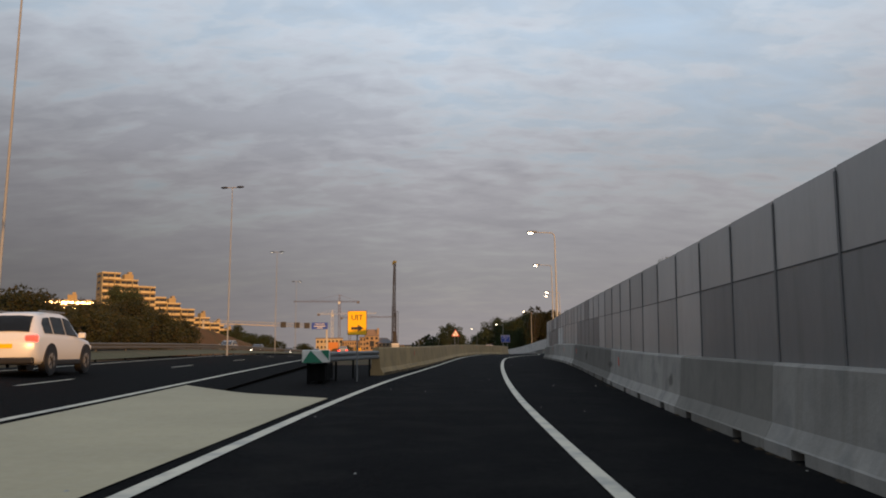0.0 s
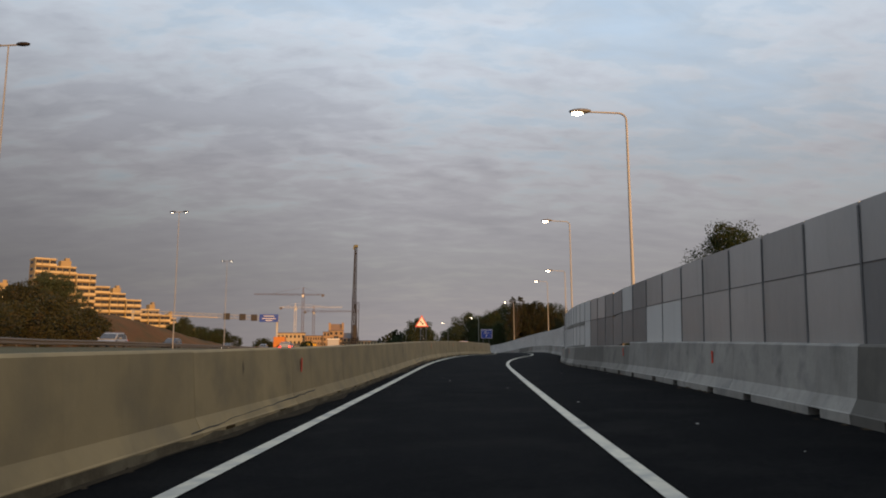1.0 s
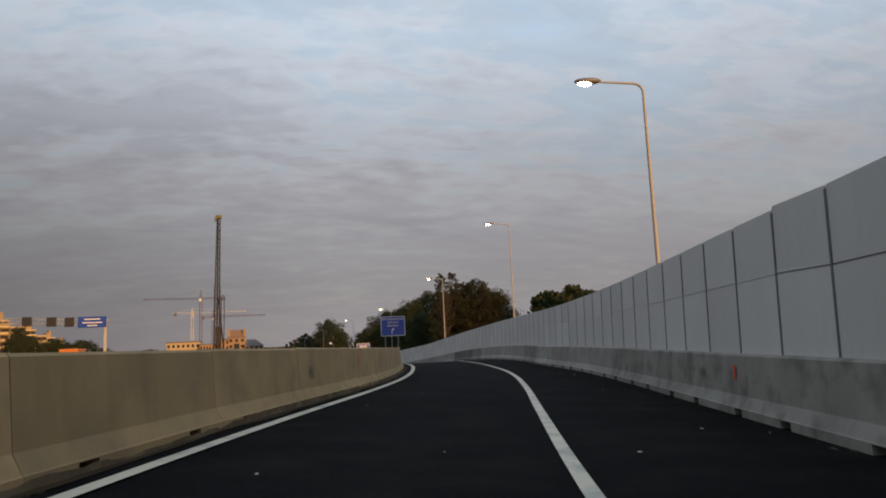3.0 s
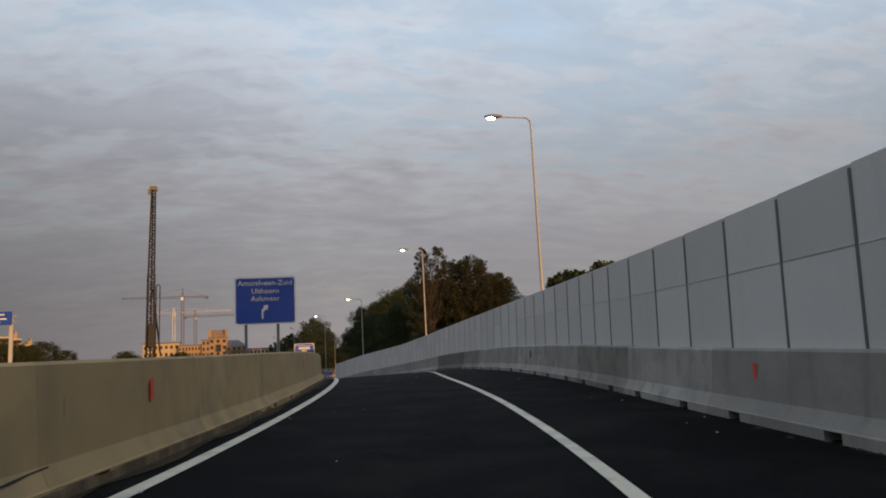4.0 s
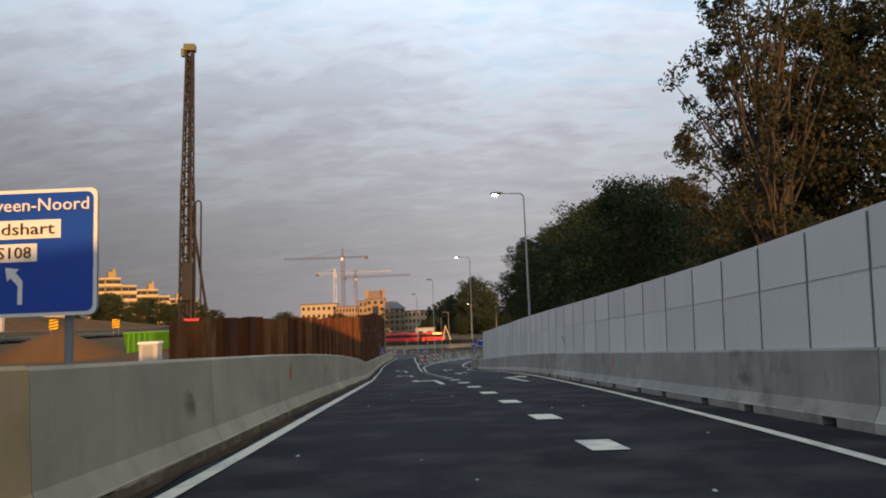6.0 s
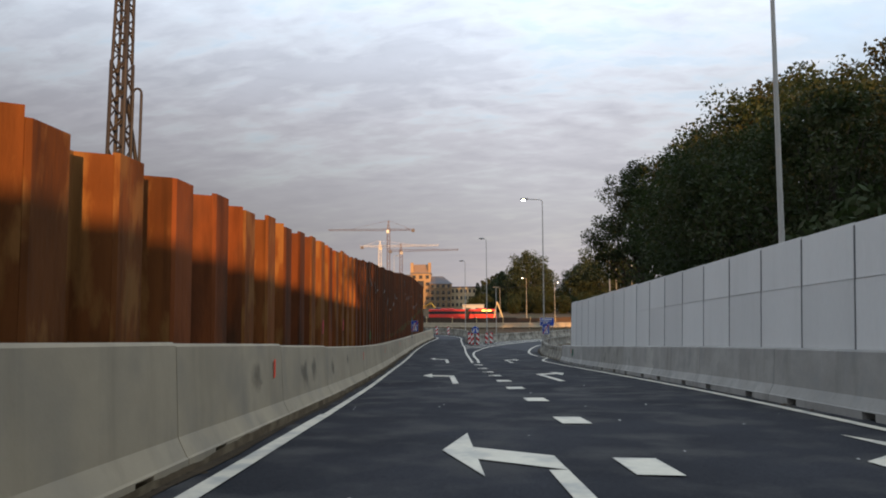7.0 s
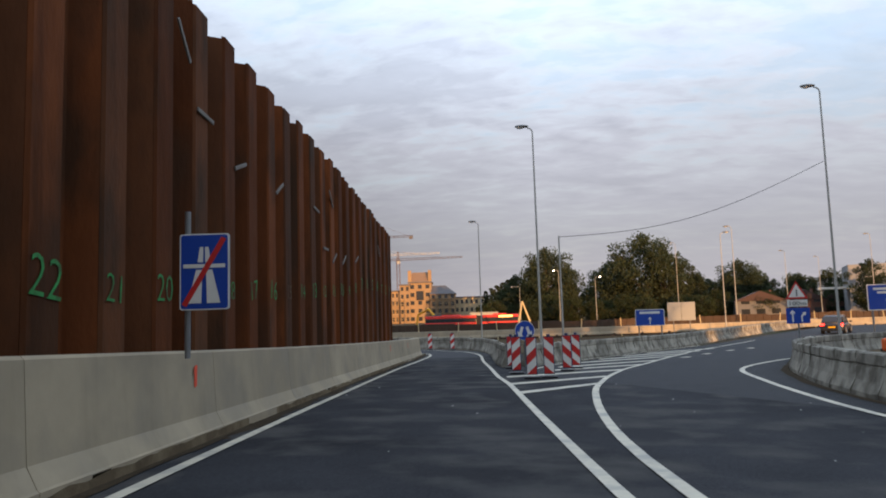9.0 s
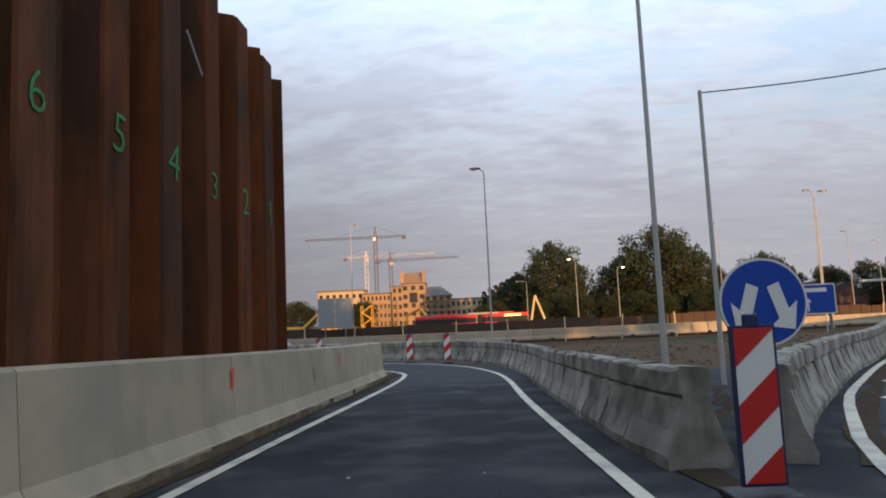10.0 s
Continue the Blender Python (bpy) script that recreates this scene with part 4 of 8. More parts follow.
def board(w, h, mat, border, parent, name="panel", r=0.06, thick=0.03, back=GREY_BACK, z0=0.0):
    """A sign plate with rounded corners, a pale border and a grey back; lower edge at z0."""
    def rounded(w, h, r):
        pts = []
        for cx, cz, a0 in ((w / 2 - r, h - r, 0), (-w / 2 + r, h - r, 90), (-w / 2 + r, r, 180), (w / 2 - r, r, 270)):
            for k in range(5):
                a = radians(a0 + k * 22.5)
                pts.append((cx + r * math.cos(a), z0 + cz + r * math.sin(a)))
        return pts
    part("back_plate", plate(bmesh.new(), rounded(w, h, r), thick), back, parent, m=Matrix.Translation((0, 0.004, 0)))
    part("border", plate(bmesh.new(), rounded(w, h, r), 0.003), border, parent, m=Matrix.Translation((0, 0, 0)))
    b = 0.022 * max(w, 0.6)
    inner = [(x * (1 - 2 * b / w), z0 + h / 2 + (z - z0 - h / 2) * (1 - 2 * b / h)) for x, z in rounded(w, h, r)]
    part(name, plate(bmesh.new(), inner, 0.003), mat, parent, m=Matrix.Translation((0, -0.003, 0)))


def legs(xs, z_top, z_bot, parent, r=0.035, y=0.07, mat=GALV):
    for x in xs:
        part("leg", tube(bmesh.new(), (x, y, z_bot), (x, y, z_top), r, r, 10, caps=False), mat, parent, smooth=True)


def bent_arrow(parent, x, z, s, mat, side):
    """A small upward arrow that bends to one side (side = 1: right)."""
    k = side
    pts = [(-0.035, 0), (0.035, 0), (0.035, 0.28), (0.15 * 1, 0.40), (0.20, 0.35), (0.23, 0.56), (0.02, 0.53), (0.07, 0.48), (-0.035, 0.35)]
    pts = [(x + k * px * s, z + pz * s) for px, pz in pts]
    part("arrow", plate(bmesh.new(), pts, 0.003), mat, parent, m=Matrix.Translation((0, -0.009, 0)))


def up_arrow(parent, x, z, s, mat, name="arrow"):
    pts = [(-0.05, 0), (0.05, 0), (0.05, 0.62), (0.16, 0.52), (0.16, 0.66), (0.0, 0.85), (-0.16, 0.66), (-0.16, 0.52), (-0.05, 0.62)]
    part(name, plate(bmesh.new(), [(x + px * s, z + pz * s) for px, pz in pts], 0.003), mat, parent, m=Matrix.Translation((0, -0.009, 0)))


def sign_at(name, label, x, y, z, yaw=0.0, lean=0.0):
    return thing(name, label, "road sign", pose(x, y, z, 0, lean, yaw))


# yellow exit sign
s = sign_at("exit_sign", "yellow sign with black writing UIT and an arrow on a post", -2.82, 23.3, surface(-2.82, 23.3) - 0.14, 2)
s.matrix_basis = s.matrix_basis @ Matrix.Scale(1.137, 4)
board(0.56, 0.71, YELLOW, BLACK, s, r=0.03, z0=1.46)
lettering("UIT", 0, 1.90, 0.22, BLACK, s, width=0.33)
part("arrow", plate(bmesh.new(), [(-0.17, 1.62), (0.02, 1.62), (0.02, 1.555), (0.19, 1.66), (0.02, 1.765), (0.02, 1.70), (-0.17, 1.70)], 0.003), BLACK, s, m=Matrix.Translation((0, -0.009, 0)))
legs([0.0], 2.1, 0.0, s, 0.022, mat=GALV)

# blue direction signs
s = sign_at("direction_sign", "blue direction sign with white writing and bent arrow", 9.97, 109.95, surface(11.1, 109.9), 4)
board(1.40, 1.12, BLUE, WHITE, s, z0=1.80)
lettering("Amstelveen-Zuid", 0, 2.72, 0.17, WHITE, s, width=1.24)
lettering("Uithoorn", 0, 2.53, 0.17, WHITE, s, width=0.62)
lettering("Aalsmeer", 0, 2.35, 0.17, WHITE, s, width=0.66)
bent_arrow(s, -0.07, 1.93, 0.58, WHITE, 1)
legs([-0.45, 0.28], 2.85, 1.12, s)
s = sign_at("direction_sign", "blue direction sign with white text fields and an arrow", 9.68, 143.9, surface(10.4, 143.9), 3)
board(1.36, 1.05, BLUE, WHITE, s, z0=1.56)
lettering("Amstelveen-Noord", 0, 2.43, 0.15, WHITE, s, width=1.24)
for w, h, z in ((0.76, 0.155, 2.20), (0.37, 0.15, 2.01)):
    part("text_field", plate(bmesh.new(), [(-w / 2, z), (w / 2, z), (w / 2, z + h), (-w / 2, z + h)], 0.003), WHITE, s, m=Matrix.Translation((0, -0.009, 0)))
lettering("Stadshart", 0, 2.235, 0.14, BLACK, s, y=-0.016, width=0.66)
lettering("S108", 0, 2.04, 0.135, BLACK, s, y=-0.016, width=0.28)
bent_arrow(s, 0.05, 1.66, 0.55, WHITE, -1)
legs([-0.45, 0.42], 2.55, 1.12, s)


def warning_triangle(parent, z, side, symbol):
    h = side * 0.866
    part("border", plate(bmesh.new(), [(-side / 2, z), (side / 2, z), (0, z + h)], 0.02), RED, parent, "red triangular border")
    k = 0.75
    c = z + h / 3
    part("panel", plate(bmesh.new(), [(-side / 2 * k, c - h / 3 * k), (side / 2 * k, c - h / 3 * k), (0, c + 2 * h / 3 * k)], 0.003), WHITE, parent, m=Matrix.Translation((0, -0.004, 0)))
    for pts in symbol:
        part("symbol", plate(bmesh.new(), [(x * side, c + zz * side) for x, zz in pts], 0.003), BLACK, parent, m=Matrix.Translation((0, -0.008, 0)))


s = sign_at("warning_sign", "red and white triangular queue warning sign on two thin posts", 1.12, 57.2, surface(0.9, 57.2), 6)
cars = [[(x0, z0), (x0 + w, z0), (x0 + w, z0 + w * 0.45), (x0 + w * 0.8, z0 + w * 0.8), (x0 + w * 0.2, z0 + w * 0.8), (x0, z0 + w * 0.45)] for x0, z0, w in ((0.0, -0.11, 0.14), (-0.09, 0.0, 0.11), (-0.13, 0.09, 0.08))]
warning_triangle(s, 1.78, 0.66, cars)
legs([-0.05, 0.22], 1.8, 1.14, s, 0.02)


def motorway_end(x, y, z, yaw, h0, label, foot_x=0.0, foot_z=0.0):
    s = sign_at("motorway_end_sign", label, x, y, z, yaw)
    w, h = 0.52, 0.80
    board(w, h, BLUE, WHITE, s, r=0.03, z0=h0)
    for k in (-1, 1):
        part("carriageway", plate(bmesh.new(), [(k * 0.03, h0 + 0.07), (k * 0.17, h0 + 0.07), (k * 0.085, h0 + 0.42), (k * 0.02, h0 + 0.42)], 0.003), WHITE, s, m=Matrix.Translation((0, -0.009, 0)))
        part("carriageway", plate(bmesh.new(), [(k * 0.012, h0 + 0.50), (k * 0.07, h0 + 0.50), (k * 0.045, h0 + 0.66), (k * 0.008, h0 + 0.66)], 0.003), WHITE, s, m=Matrix.Translation((0, -0.009, 0)))
    part("bridge", plate(bmesh.new(), [(-0.22, h0 + 0.44), (0.22, h0 + 0.44), (0.22, h0 + 0.48), (-0.22, h0 + 0.48)], 0.003), WHITE, s, m=Matrix.Translation((0, -0.009, 0)))
    part("stroke", plate(bmesh.new(), [(-0.235, h0 + 0.06), (-0.185, h0 + 0.035), (0.235, h0 + 0.74), (0.185, h0 + 0.765)], 0.003), RED, s, "red cancelling stroke", m=Matrix.Translation((0, -0.013, 0)))
    legs([foot_x], h0 + h + 0.25, foot_z, s, 0.03)
    return s


motorway_end(1.21, 212.8, surface(1.1, 212.8), 8, 1.50, "blue motorway end sign with a red stroke, before rusty piles", -0.20, 1.0)
s = motorway_end(10.95, 216.3, surface(10.6, 216.3), -6, 1.45, "blue motorway end sign with a red stroke below a name plate")
s2 = sign_at("name_sign", "narrow blue name plate above a motorway end sign", 10.95, 216.26, surface(10.6, 216.3), -6)
board(0.86, 0.17, BLUE, WHITE, s2, r=0.02, z0=2.42)
lettering("Amstelveen", 0, 2.47, 0.10, WHITE, s2, width=0.66)
legs([-0.3, 0.3], 2.5, 0.0, s2, 0.02, y=0.09)

# round sign with two arrows, and the marker boards round it
s = sign_at("pass_either_side_sign", "round blue sign with two white arrows pointing down to both sides", 3.84, 232.4, surface(3.8, 232.4), 8)
R0, ZC = 0.37, 1.34
ring = lambda r: [(r * math.cos(a * math.pi / 18), ZC + r * math.sin(a * math.pi / 18)) for a in range(36)]
part("back_plate", plate(bmesh.new(), ring(R0), 0.02), GREY_BACK, s, m=Matrix.Translation((0, 0.004, 0)))
part("border", plate(bmesh.new(), ring(R0), 0.003), WHITE, s)
part("panel", plate(bmesh.new(), ring(R0 * 0.95), 0.003), BLUE, s, m=Matrix.Translation((0, -0.003, 0)))
for k in (-1, 1):
    pts = [(0.035, 0.125), (0.135, 0.165), (0.205, -0.06), (0.278, 0.005), (0.245, -0.235), (0.045, -0.205), (0.118, -0.14)]
    part("arrow", plate(bmesh.new(), [(k * x, ZC + z) for x, z in pts], 0.003), WHITE, s, m=Matrix.Translation((0, -0.009, 0)))
legs([0.0], ZC + 0.3, 0.0, s, 0.03)


def marker_board(x, y, yaw, flip, label):
    ob = thing("marker_board", label, "marker board", pose(x, y, surface(x, y) + 0.013, 0, 0, yaw), "marker boards on the traffic island")
    w, h, z0 = 0.26, 1.0, 0.12
    bm = bmesh.new()
    box(bm, 0, 0.08, 0.025, 0.44, 0.36, 0.05, 0.015)
    part("foot", bm, BLACK, ob, "black rubber foot")
    part("frame", plate(bmesh.new(), [(-w / 2 - 0.018, z0 - 0.02), (w / 2 + 0.018, z0 - 0.02), (w / 2 + 0.018, z0 + h + 0.02), (-w / 2 - 0.018, z0 + h + 0.02)], 0.04), material_blue, ob, "dark blue plastic frame")
    part("panel", plate(bmesh.new(), [(-w / 2, z0), (w / 2, z0), (w / 2, z0 + h), (-w / 2, z0 + h)], 0.003), WHITE, ob, m=Matrix.Translation((0, -0.004, 0)))
    rise, band = 0.24, 0.25
    k = -1 if flip else 1
    for i in range(-1, 4):
        b0 = z0 - band + i * 2 * band
        poly = [(-w / 2, b0), (w / 2, b0 + rise), (w / 2, b0 + rise + band), (-w / 2, b0 + band)]
        poly = clip_z(poly, z0, z0 + h)
        if len(poly) > 2:
            part("stripe", plate(bmesh.new(), [(k * px, pz) for px, pz in poly], 0.003), RED, ob, "red reflective stripe", m=Matrix.Translation((0, -0.008, 0)))
    bm = bmesh.new()
    box(bm, 0, 0.02, z0 + h + 0.05, 0.10, 0.05, 0.09, 0.012)
    part("lamp_holder", bm, material_blue, ob)
    return ob


def clip_z(poly, lo, hi):
    for keep, lim in ((1, lo), (-1, hi)):
        out = []
        for i in range(len(poly)):
            a, b = poly[i], poly[(i + 1) % len(poly)]
            ina, inb = keep * (a[1] - lim) >= -1e-9, keep * (b[1] - lim) >= -1e-9
            if ina:
                out.append(a)
            if ina != inb:
                f = (lim - a[1]) / (b[1] - a[1])
                out.append((a[0] + (b[0] - a[0]) * f, lim))
        poly = out
        if len(poly) < 3:
            return []
    return poly


material_blue = material("dark_blue_plastic", (0.012, 0.02, 0.07), 0.5, vary=0.1)
for x, y, yaw, flip in ((3.37, 231.1, 8, False), (3.70, 227.9, 6, False), (4.23, 225.6, 4, False), (4.71, 225.8, 0, True), (5.28, 228.9, -6, True), (5.62, 230.4, -8, True)):
    marker_board(x, y, yaw, flip, "red and white striped marker board on a black rubber foot")
for x, y in ((-1.9, 253.9), (-3.7, 255.3), (-8.5, 257.9)):
    marker_board(x, y, 5, False, "red and white striped marker board before the far barrier")

# ---- barriers of the junction ----
left_isle = smooth_path([(3.15, 231.3), (2.80, 233.0), (2.5, 235.4), (1.9, 240.7), (1.35, 246.0), (0.3, 251.2), (-2.0, 255.6), (-6, 258.4), (-14, 260.6), (-40, 264.6)], 0.5)
barrier_row([p for p in left_isle][::-1], OLD_EL, 1.25, "weathered grey concrete barrier block beside the bend", "old blocks along the bend")
right_isle = smooth_path([(4.15, 232.4), (4.9, 234.6), (6.7, 238.6), (9.0, 243.4), (12.2, 249.4), (24, 273), (43, 306)], 0.5)
barrier_row(right_isle, OLD_EL, 1.25, "weathered concrete barrier block beside the fork", "old blocks along the fork")
out_isle = smooth_path([(11.78, 202.5), (11.36, 206.6), (10.85, 210.5), (10.6, 215.3), (10.45, 220.0), (10.85, 224.0), (12.2, 229.6), (14.6, 234.6), (18, 239), (24, 245)], 0.5)
barrier_row(out_isle[::-1], OLD_EL, 1.25, "weathered grey concrete barrier block round the outer island", "old blocks round the outer island")
bm = bmesh.new()
box(bm, 0, 0, 0.5, 0.9, 0.5, 1.0, 0.04)
far_el = barrier_mesh("concrete_barrier", 3.0, 0.80, CONCRETE, notches=(0.5,))
far_row = smooth_path([(-60, 292), (-20, 283), (5, 281), (30, 288), (60, 300), (110, 322)], 1.0)
barrier_row(far_row[::-1], far_el, 3.0, "pale concrete barrier in the row beyond the junction", "pale barriers beyond the junction")

# paint marks on the barriers
def spray(x, y, z, w, h, yaw, mat, label, lean=0.0):
    bm = bmesh.new()
    r = random.Random(int(y * 100))
    pts = [(-w / 2, 0), (-w * 0.1, -h * 0.06), (w / 2, h * 0.05), (w * 0.42, h * 0.5), (w / 2, h), (0, h * 1.04), (-w * 0.45, h * 0.9), (-w * 0.4, h * 0.4)]
    ob = new("paint_mark", finish(plate(bm, [(px * r.uniform(0.85, 1.1), pz) for px, pz in pts], 0.004), "paint_mark", mat))
    ob.matrix_basis = pose(x, y, z, 0, 0, 0) @ Matrix.Rotation(radians(yaw), 4, "Z") @ Matrix.Rotation(radians(lean), 4, "X")
    return tagged(ob, label, "paint mark", "spray marks on the barriers")


def face_mark(table, y, h, w, tall, side, mat, label):
    """A sprayed mark on the upper face of a barrier row."""
    x = along(table, y) + (-0.17 if side > 0 else 0.17)
    t = math.atan2(along(table, y + 1) - along(table, y - 1), 2.0)
    height = 1.16 if side > 0 else 0.95
    in_ = 0.105 + (h - 0.30) / (height - 0.33) * 0.055
    x = along(table, y) - in_ * side + 0.006 * side
    yaw = 90 - math.degrees(t) if side > 0 else -90 - math.degrees(t)
    return spray(x, y, surface(along(table, y), y) + h, w, tall, yaw, mat, label)


for y in (36.8, 64.6, 74.2, 89.5, 101.6, 114.2, 124.9, 135.3, 140.9, 152.3, 157.6, 170.5, 182.6, 192.3, 203.4, 213.8, 234.3, 240.6):
    face_mark(KERB_FOOT, y, 0.66, 0.10, 0.24, 1, SPRAY_RED, "orange-red spray mark on a concrete barrier")
for y in (18.3, 30.6, 36.8, 44.5, 58.6, 65.1, 80.4, 101.5, 115.9, 129.4, 143.9, 158.3, 170.2, 198.3):
    face_mark(WALL_FOOT, y, 0.55, 0.10, 0.22, -1, SPRAY_RED, "orange-red spray mark on a concrete barrier")
for y in (116.7, 197.8):
    face_mark(WALL_FOOT, y, 0.45, 0.36, 0.32, -1, GREEN, "small green label on a concrete barrier")

SMEAR = material("dark_grime", (0.085, 0.074, 0.056), 0.9, vary=0.3, grain=9, stain=0.3, stain_scale=2.0)
nt = SMEAR.node_tree
tc = nt.nodes.new("ShaderNodeTexCoord")
away = nt.nodes.new("ShaderNodeVectorMath")
away.operation = "DISTANCE"
away.inputs[1].default_value = (0.5, 0.5, 0.5)
nt.links.new(tc.outputs["Generated"], away.inputs[0])
blot = nt.nodes.new("ShaderNodeTexNoise")
blot.inputs["Scale"].default_value, blot.inputs["Detail"].default_value = 5.0, 5.0
nt.links.new(tc.outputs["Object"], blot.inputs["Vector"])
thin = nt.nodes.new("ShaderNodeMath")
thin.operation = "MULTIPLY_ADD"
thin.inputs[1].default_value = 0.75
nt.links.new(blot.outputs[0], thin.inputs[0])
nt.links.new(away.outputs["Value"], thin.inputs[2])
veil = nt.nodes.new("ShaderNodeMapRange")
veil.interpolation_type = "SMOOTHSTEP"
for key, value in (("From Min", 0.45), ("From Max", 0.85), ("To Min", 0.58), ("To Max", 1.0)):
    veil.inputs[key].default_value = value
nt.links.new(thin.outputs[0], veil.inputs["Value"])
clear = nt.nodes.new("ShaderNodeBsdfTransparent")
blend = nt.nodes.new("ShaderNodeMixShader")
nt.links.new(veil.outputs[0], blend.inputs[0])
nt.links.new(nt.nodes["Principled BSDF"].outputs[0], blend.inputs[1])
nt.links.new(clear.outputs[0], blend.inputs[2])
nt.links.new(blend.outputs[0], nt.nodes["Material Output"].inputs[0])


def smear(table, y, h, w, tall, side, seed):
    """An irregular patch of grime on a barrier's upper face, thin as paint."""
    r = random.Random(seed)
    height = 1.10 if side > 0 else 0.92
    bm = bmesh.new()
    ring = []
    for k in range(14):
        a = k / 14 * 2 * math.pi
        f = r.uniform(0.6, 1.1)
        hh = min(max(h + tall / 2 * math.sin(a) * f, 0.34), height - 0.05)
        yy = y + w / 2 * math.cos(a) * f
        inset = 0.105 + (hh - 0.30) / (height - 0.33) * 0.055 - 0.005
        ring.append(bm.verts.new((along(table, yy) - inset * side, yy, surface(along(table, yy), yy) + hh)))
    centre = bm.verts.new(sum((v.co for v in ring), Vector()) / 14 + Vector((0.001 * side, 0, 0)))
    for k in range(14):
        bm.faces.new((ring[k], ring[(k + 1) % 14], centre))
    tagged(new("grime_patch", finish(bm, "grime_patch", SMEAR)), "irregular dark grime patch on a concrete barrier", "grime patch", "grime on the barriers")


for k, (y, h, w, tall) in enumerate(((33.9, 0.80, 0.12, 0.5), (51.6, 0.72, 0.2, 0.5), (63.8, 0.6, 0.16, 0.6), (99.7, 0.75, 0.18, 0.5), (112.8, 0.7, 0.14, 0.62), (121.9, 0.62, 0.34, 0.6), (133.0, 0.7, 0.14, 0.6), (169.6, 0.72, 0.9, 0.5), (172.6, 0.60, 1.3, 0.72), (173.6, 0.66, 1.0, 0.6), (175.8, 0.62, 0.9, 0.62), (178.4, 0.72, 0.6, 0.4), (60.4, 0.55, 0.9, 0.4), (84.5, 0.6, 1.0, 0.5), (146.3, 0.62, 0.8, 0.5), (197.5, 0.6, 0.7, 0.45), (208.0, 0.66, 0.6, 0.4), (186.0, 0.62, 0.2, 0.5), (238.4, 0.6, 0.25, 0.5))):
    smear(KERB_FOOT, y, h, w, tall, 1, 70 + k)
for k, (y, h, w, tall) in enumerate(((12.6, 0.5, 0.9, 0.4), (19.8, 0.52, 2.0, 0.28), (26.4, 0.6, 1.4, 0.5), (33.1, 0.5, 1.0, 0.5), (70.5, 0.5, 1.6, 0.4), (82.0, 0.55, 1.2, 0.45), (96.4, 0.6, 1.8, 0.4), (120.4, 0.6, 2.2, 0.45), (131.6, 0.55, 1.6, 0.4), (138.5, 0.55, 1.2, 0.5), (150.2, 0.5, 1.4, 0.4))):
    smear(WALL_FOOT, y, h, w, tall, -1, 90 + k)

# green numbers on the piles, counted from the wall's far end
NUM_Z = [(0, -2.9), (6, -2.8), (9, -3.15), (14, -3.4), (21, -3.65), (31, -3.5), (40, -2.95)]
for n_ in range(1, 41):
    m = pile_at[n_ - 1 + 0]
    z = float(np.interp(n_, [a for a, b in NUM_Z], [b for a, b in NUM_Z]))
    me = text_mesh(str(n_), 0.56 if n_ == 40 else (0.58 if n_ < 8 else 0.48 if n_ < 24 else 0.32) + 0.05 * ((n_ * 5) % 3 - 1), SPRAY_FADED if 31 < n_ < 40 or n_ in (28, 15) else SPRAY_GREEN, depth=0.001, bold=-0.006)
    ob = part("painted_number", me, None, piles)
    fw = m.to_3x3()
    yaw = math.atan2(fw.col[1].y, fw.col[1].x)
    ob.matrix_basis = Matrix.Translation(m @ Vector((0.012, 0.27, 0))) @ Matrix.Rotation(yaw, 4, "Z") @ Matrix.Rotation(radians((n_ * 37) % 17 - 8), 4, "Y")
    ob.matrix_basis = Matrix.Translation((0, 0, z - ob.matrix_basis.translation.z)) @ ob.matrix_basis

# grit and dirt along the foot of the left barrier
GRIT = material("brown_road_grit", (0.050, 0.036, 0.022), 0.95, spec=0.08, vary=0.35, grain=14, stain=0.4, stain_scale=0.9, bump=0.6, bump_scale=40)
gr = random.Random(8)
ka = line_path(KERB_FOOT, 28, 248, -0.02, 0.8)
kb = [(x + 0.06 + 0.22 * abs(noise.noise(Vector((y * 0.35, 2.0, 0)))) * 2 + gr.uniform(0, 0.07), y) for x, y in ka]
grit = tagged(strip("grit", ka, kb, 0.010, GRIT), "brown grit and dirt along the barrier's foot", "grit", kind="stuff")


for name_, path_, near_, far_ in (("grit", left_isle, 0.05, 0.50), ("grit", right_isle, -0.62, -0.10), ("grit", out_isle, 0.02, 0.35)):
    inner, outer = offset_path(path_[:70], near_ * -1 if name_ == "grit" and path_ is left_isle else near_), []
    for (x, y), (x2, y2) in zip(inner, offset_path(path_[:70], far_ * -1 if path_ is left_isle else far_)):
        f = 0.55 + 0.45 * noise.noise(Vector((y * 0.6, x * 0.6, 3.0)))
        outer.append((x + (x2 - x) * f, y + (y2 - y) * f))
    tagged(strip(name_, inner, outer, 0.012, GRIT), "brown grit and dirt beside weathered barrier blocks", "grit", kind="stuff")


# splashed dirt on the foot of the left barrier, higher here and there
SPLASH = material("brown_splashed_dirt", (0.125, 0.092, 0.056), 0.95, vary=0.3, grain=9, stain=0.4, stain_scale=1.2, bump=0.3, bump_scale=30, tint=(0.190, 0.146, 0.090), edge=(0.46, 0.62), spec=0.1)


def foot_face(table, y, h):
    """A place on the road side of the left barrier at height h, just proud of the concrete."""
    x = along(table, y)
    return x + 0.006, y, surface(x, y) + h


bm = bmesh.new()
rows = []
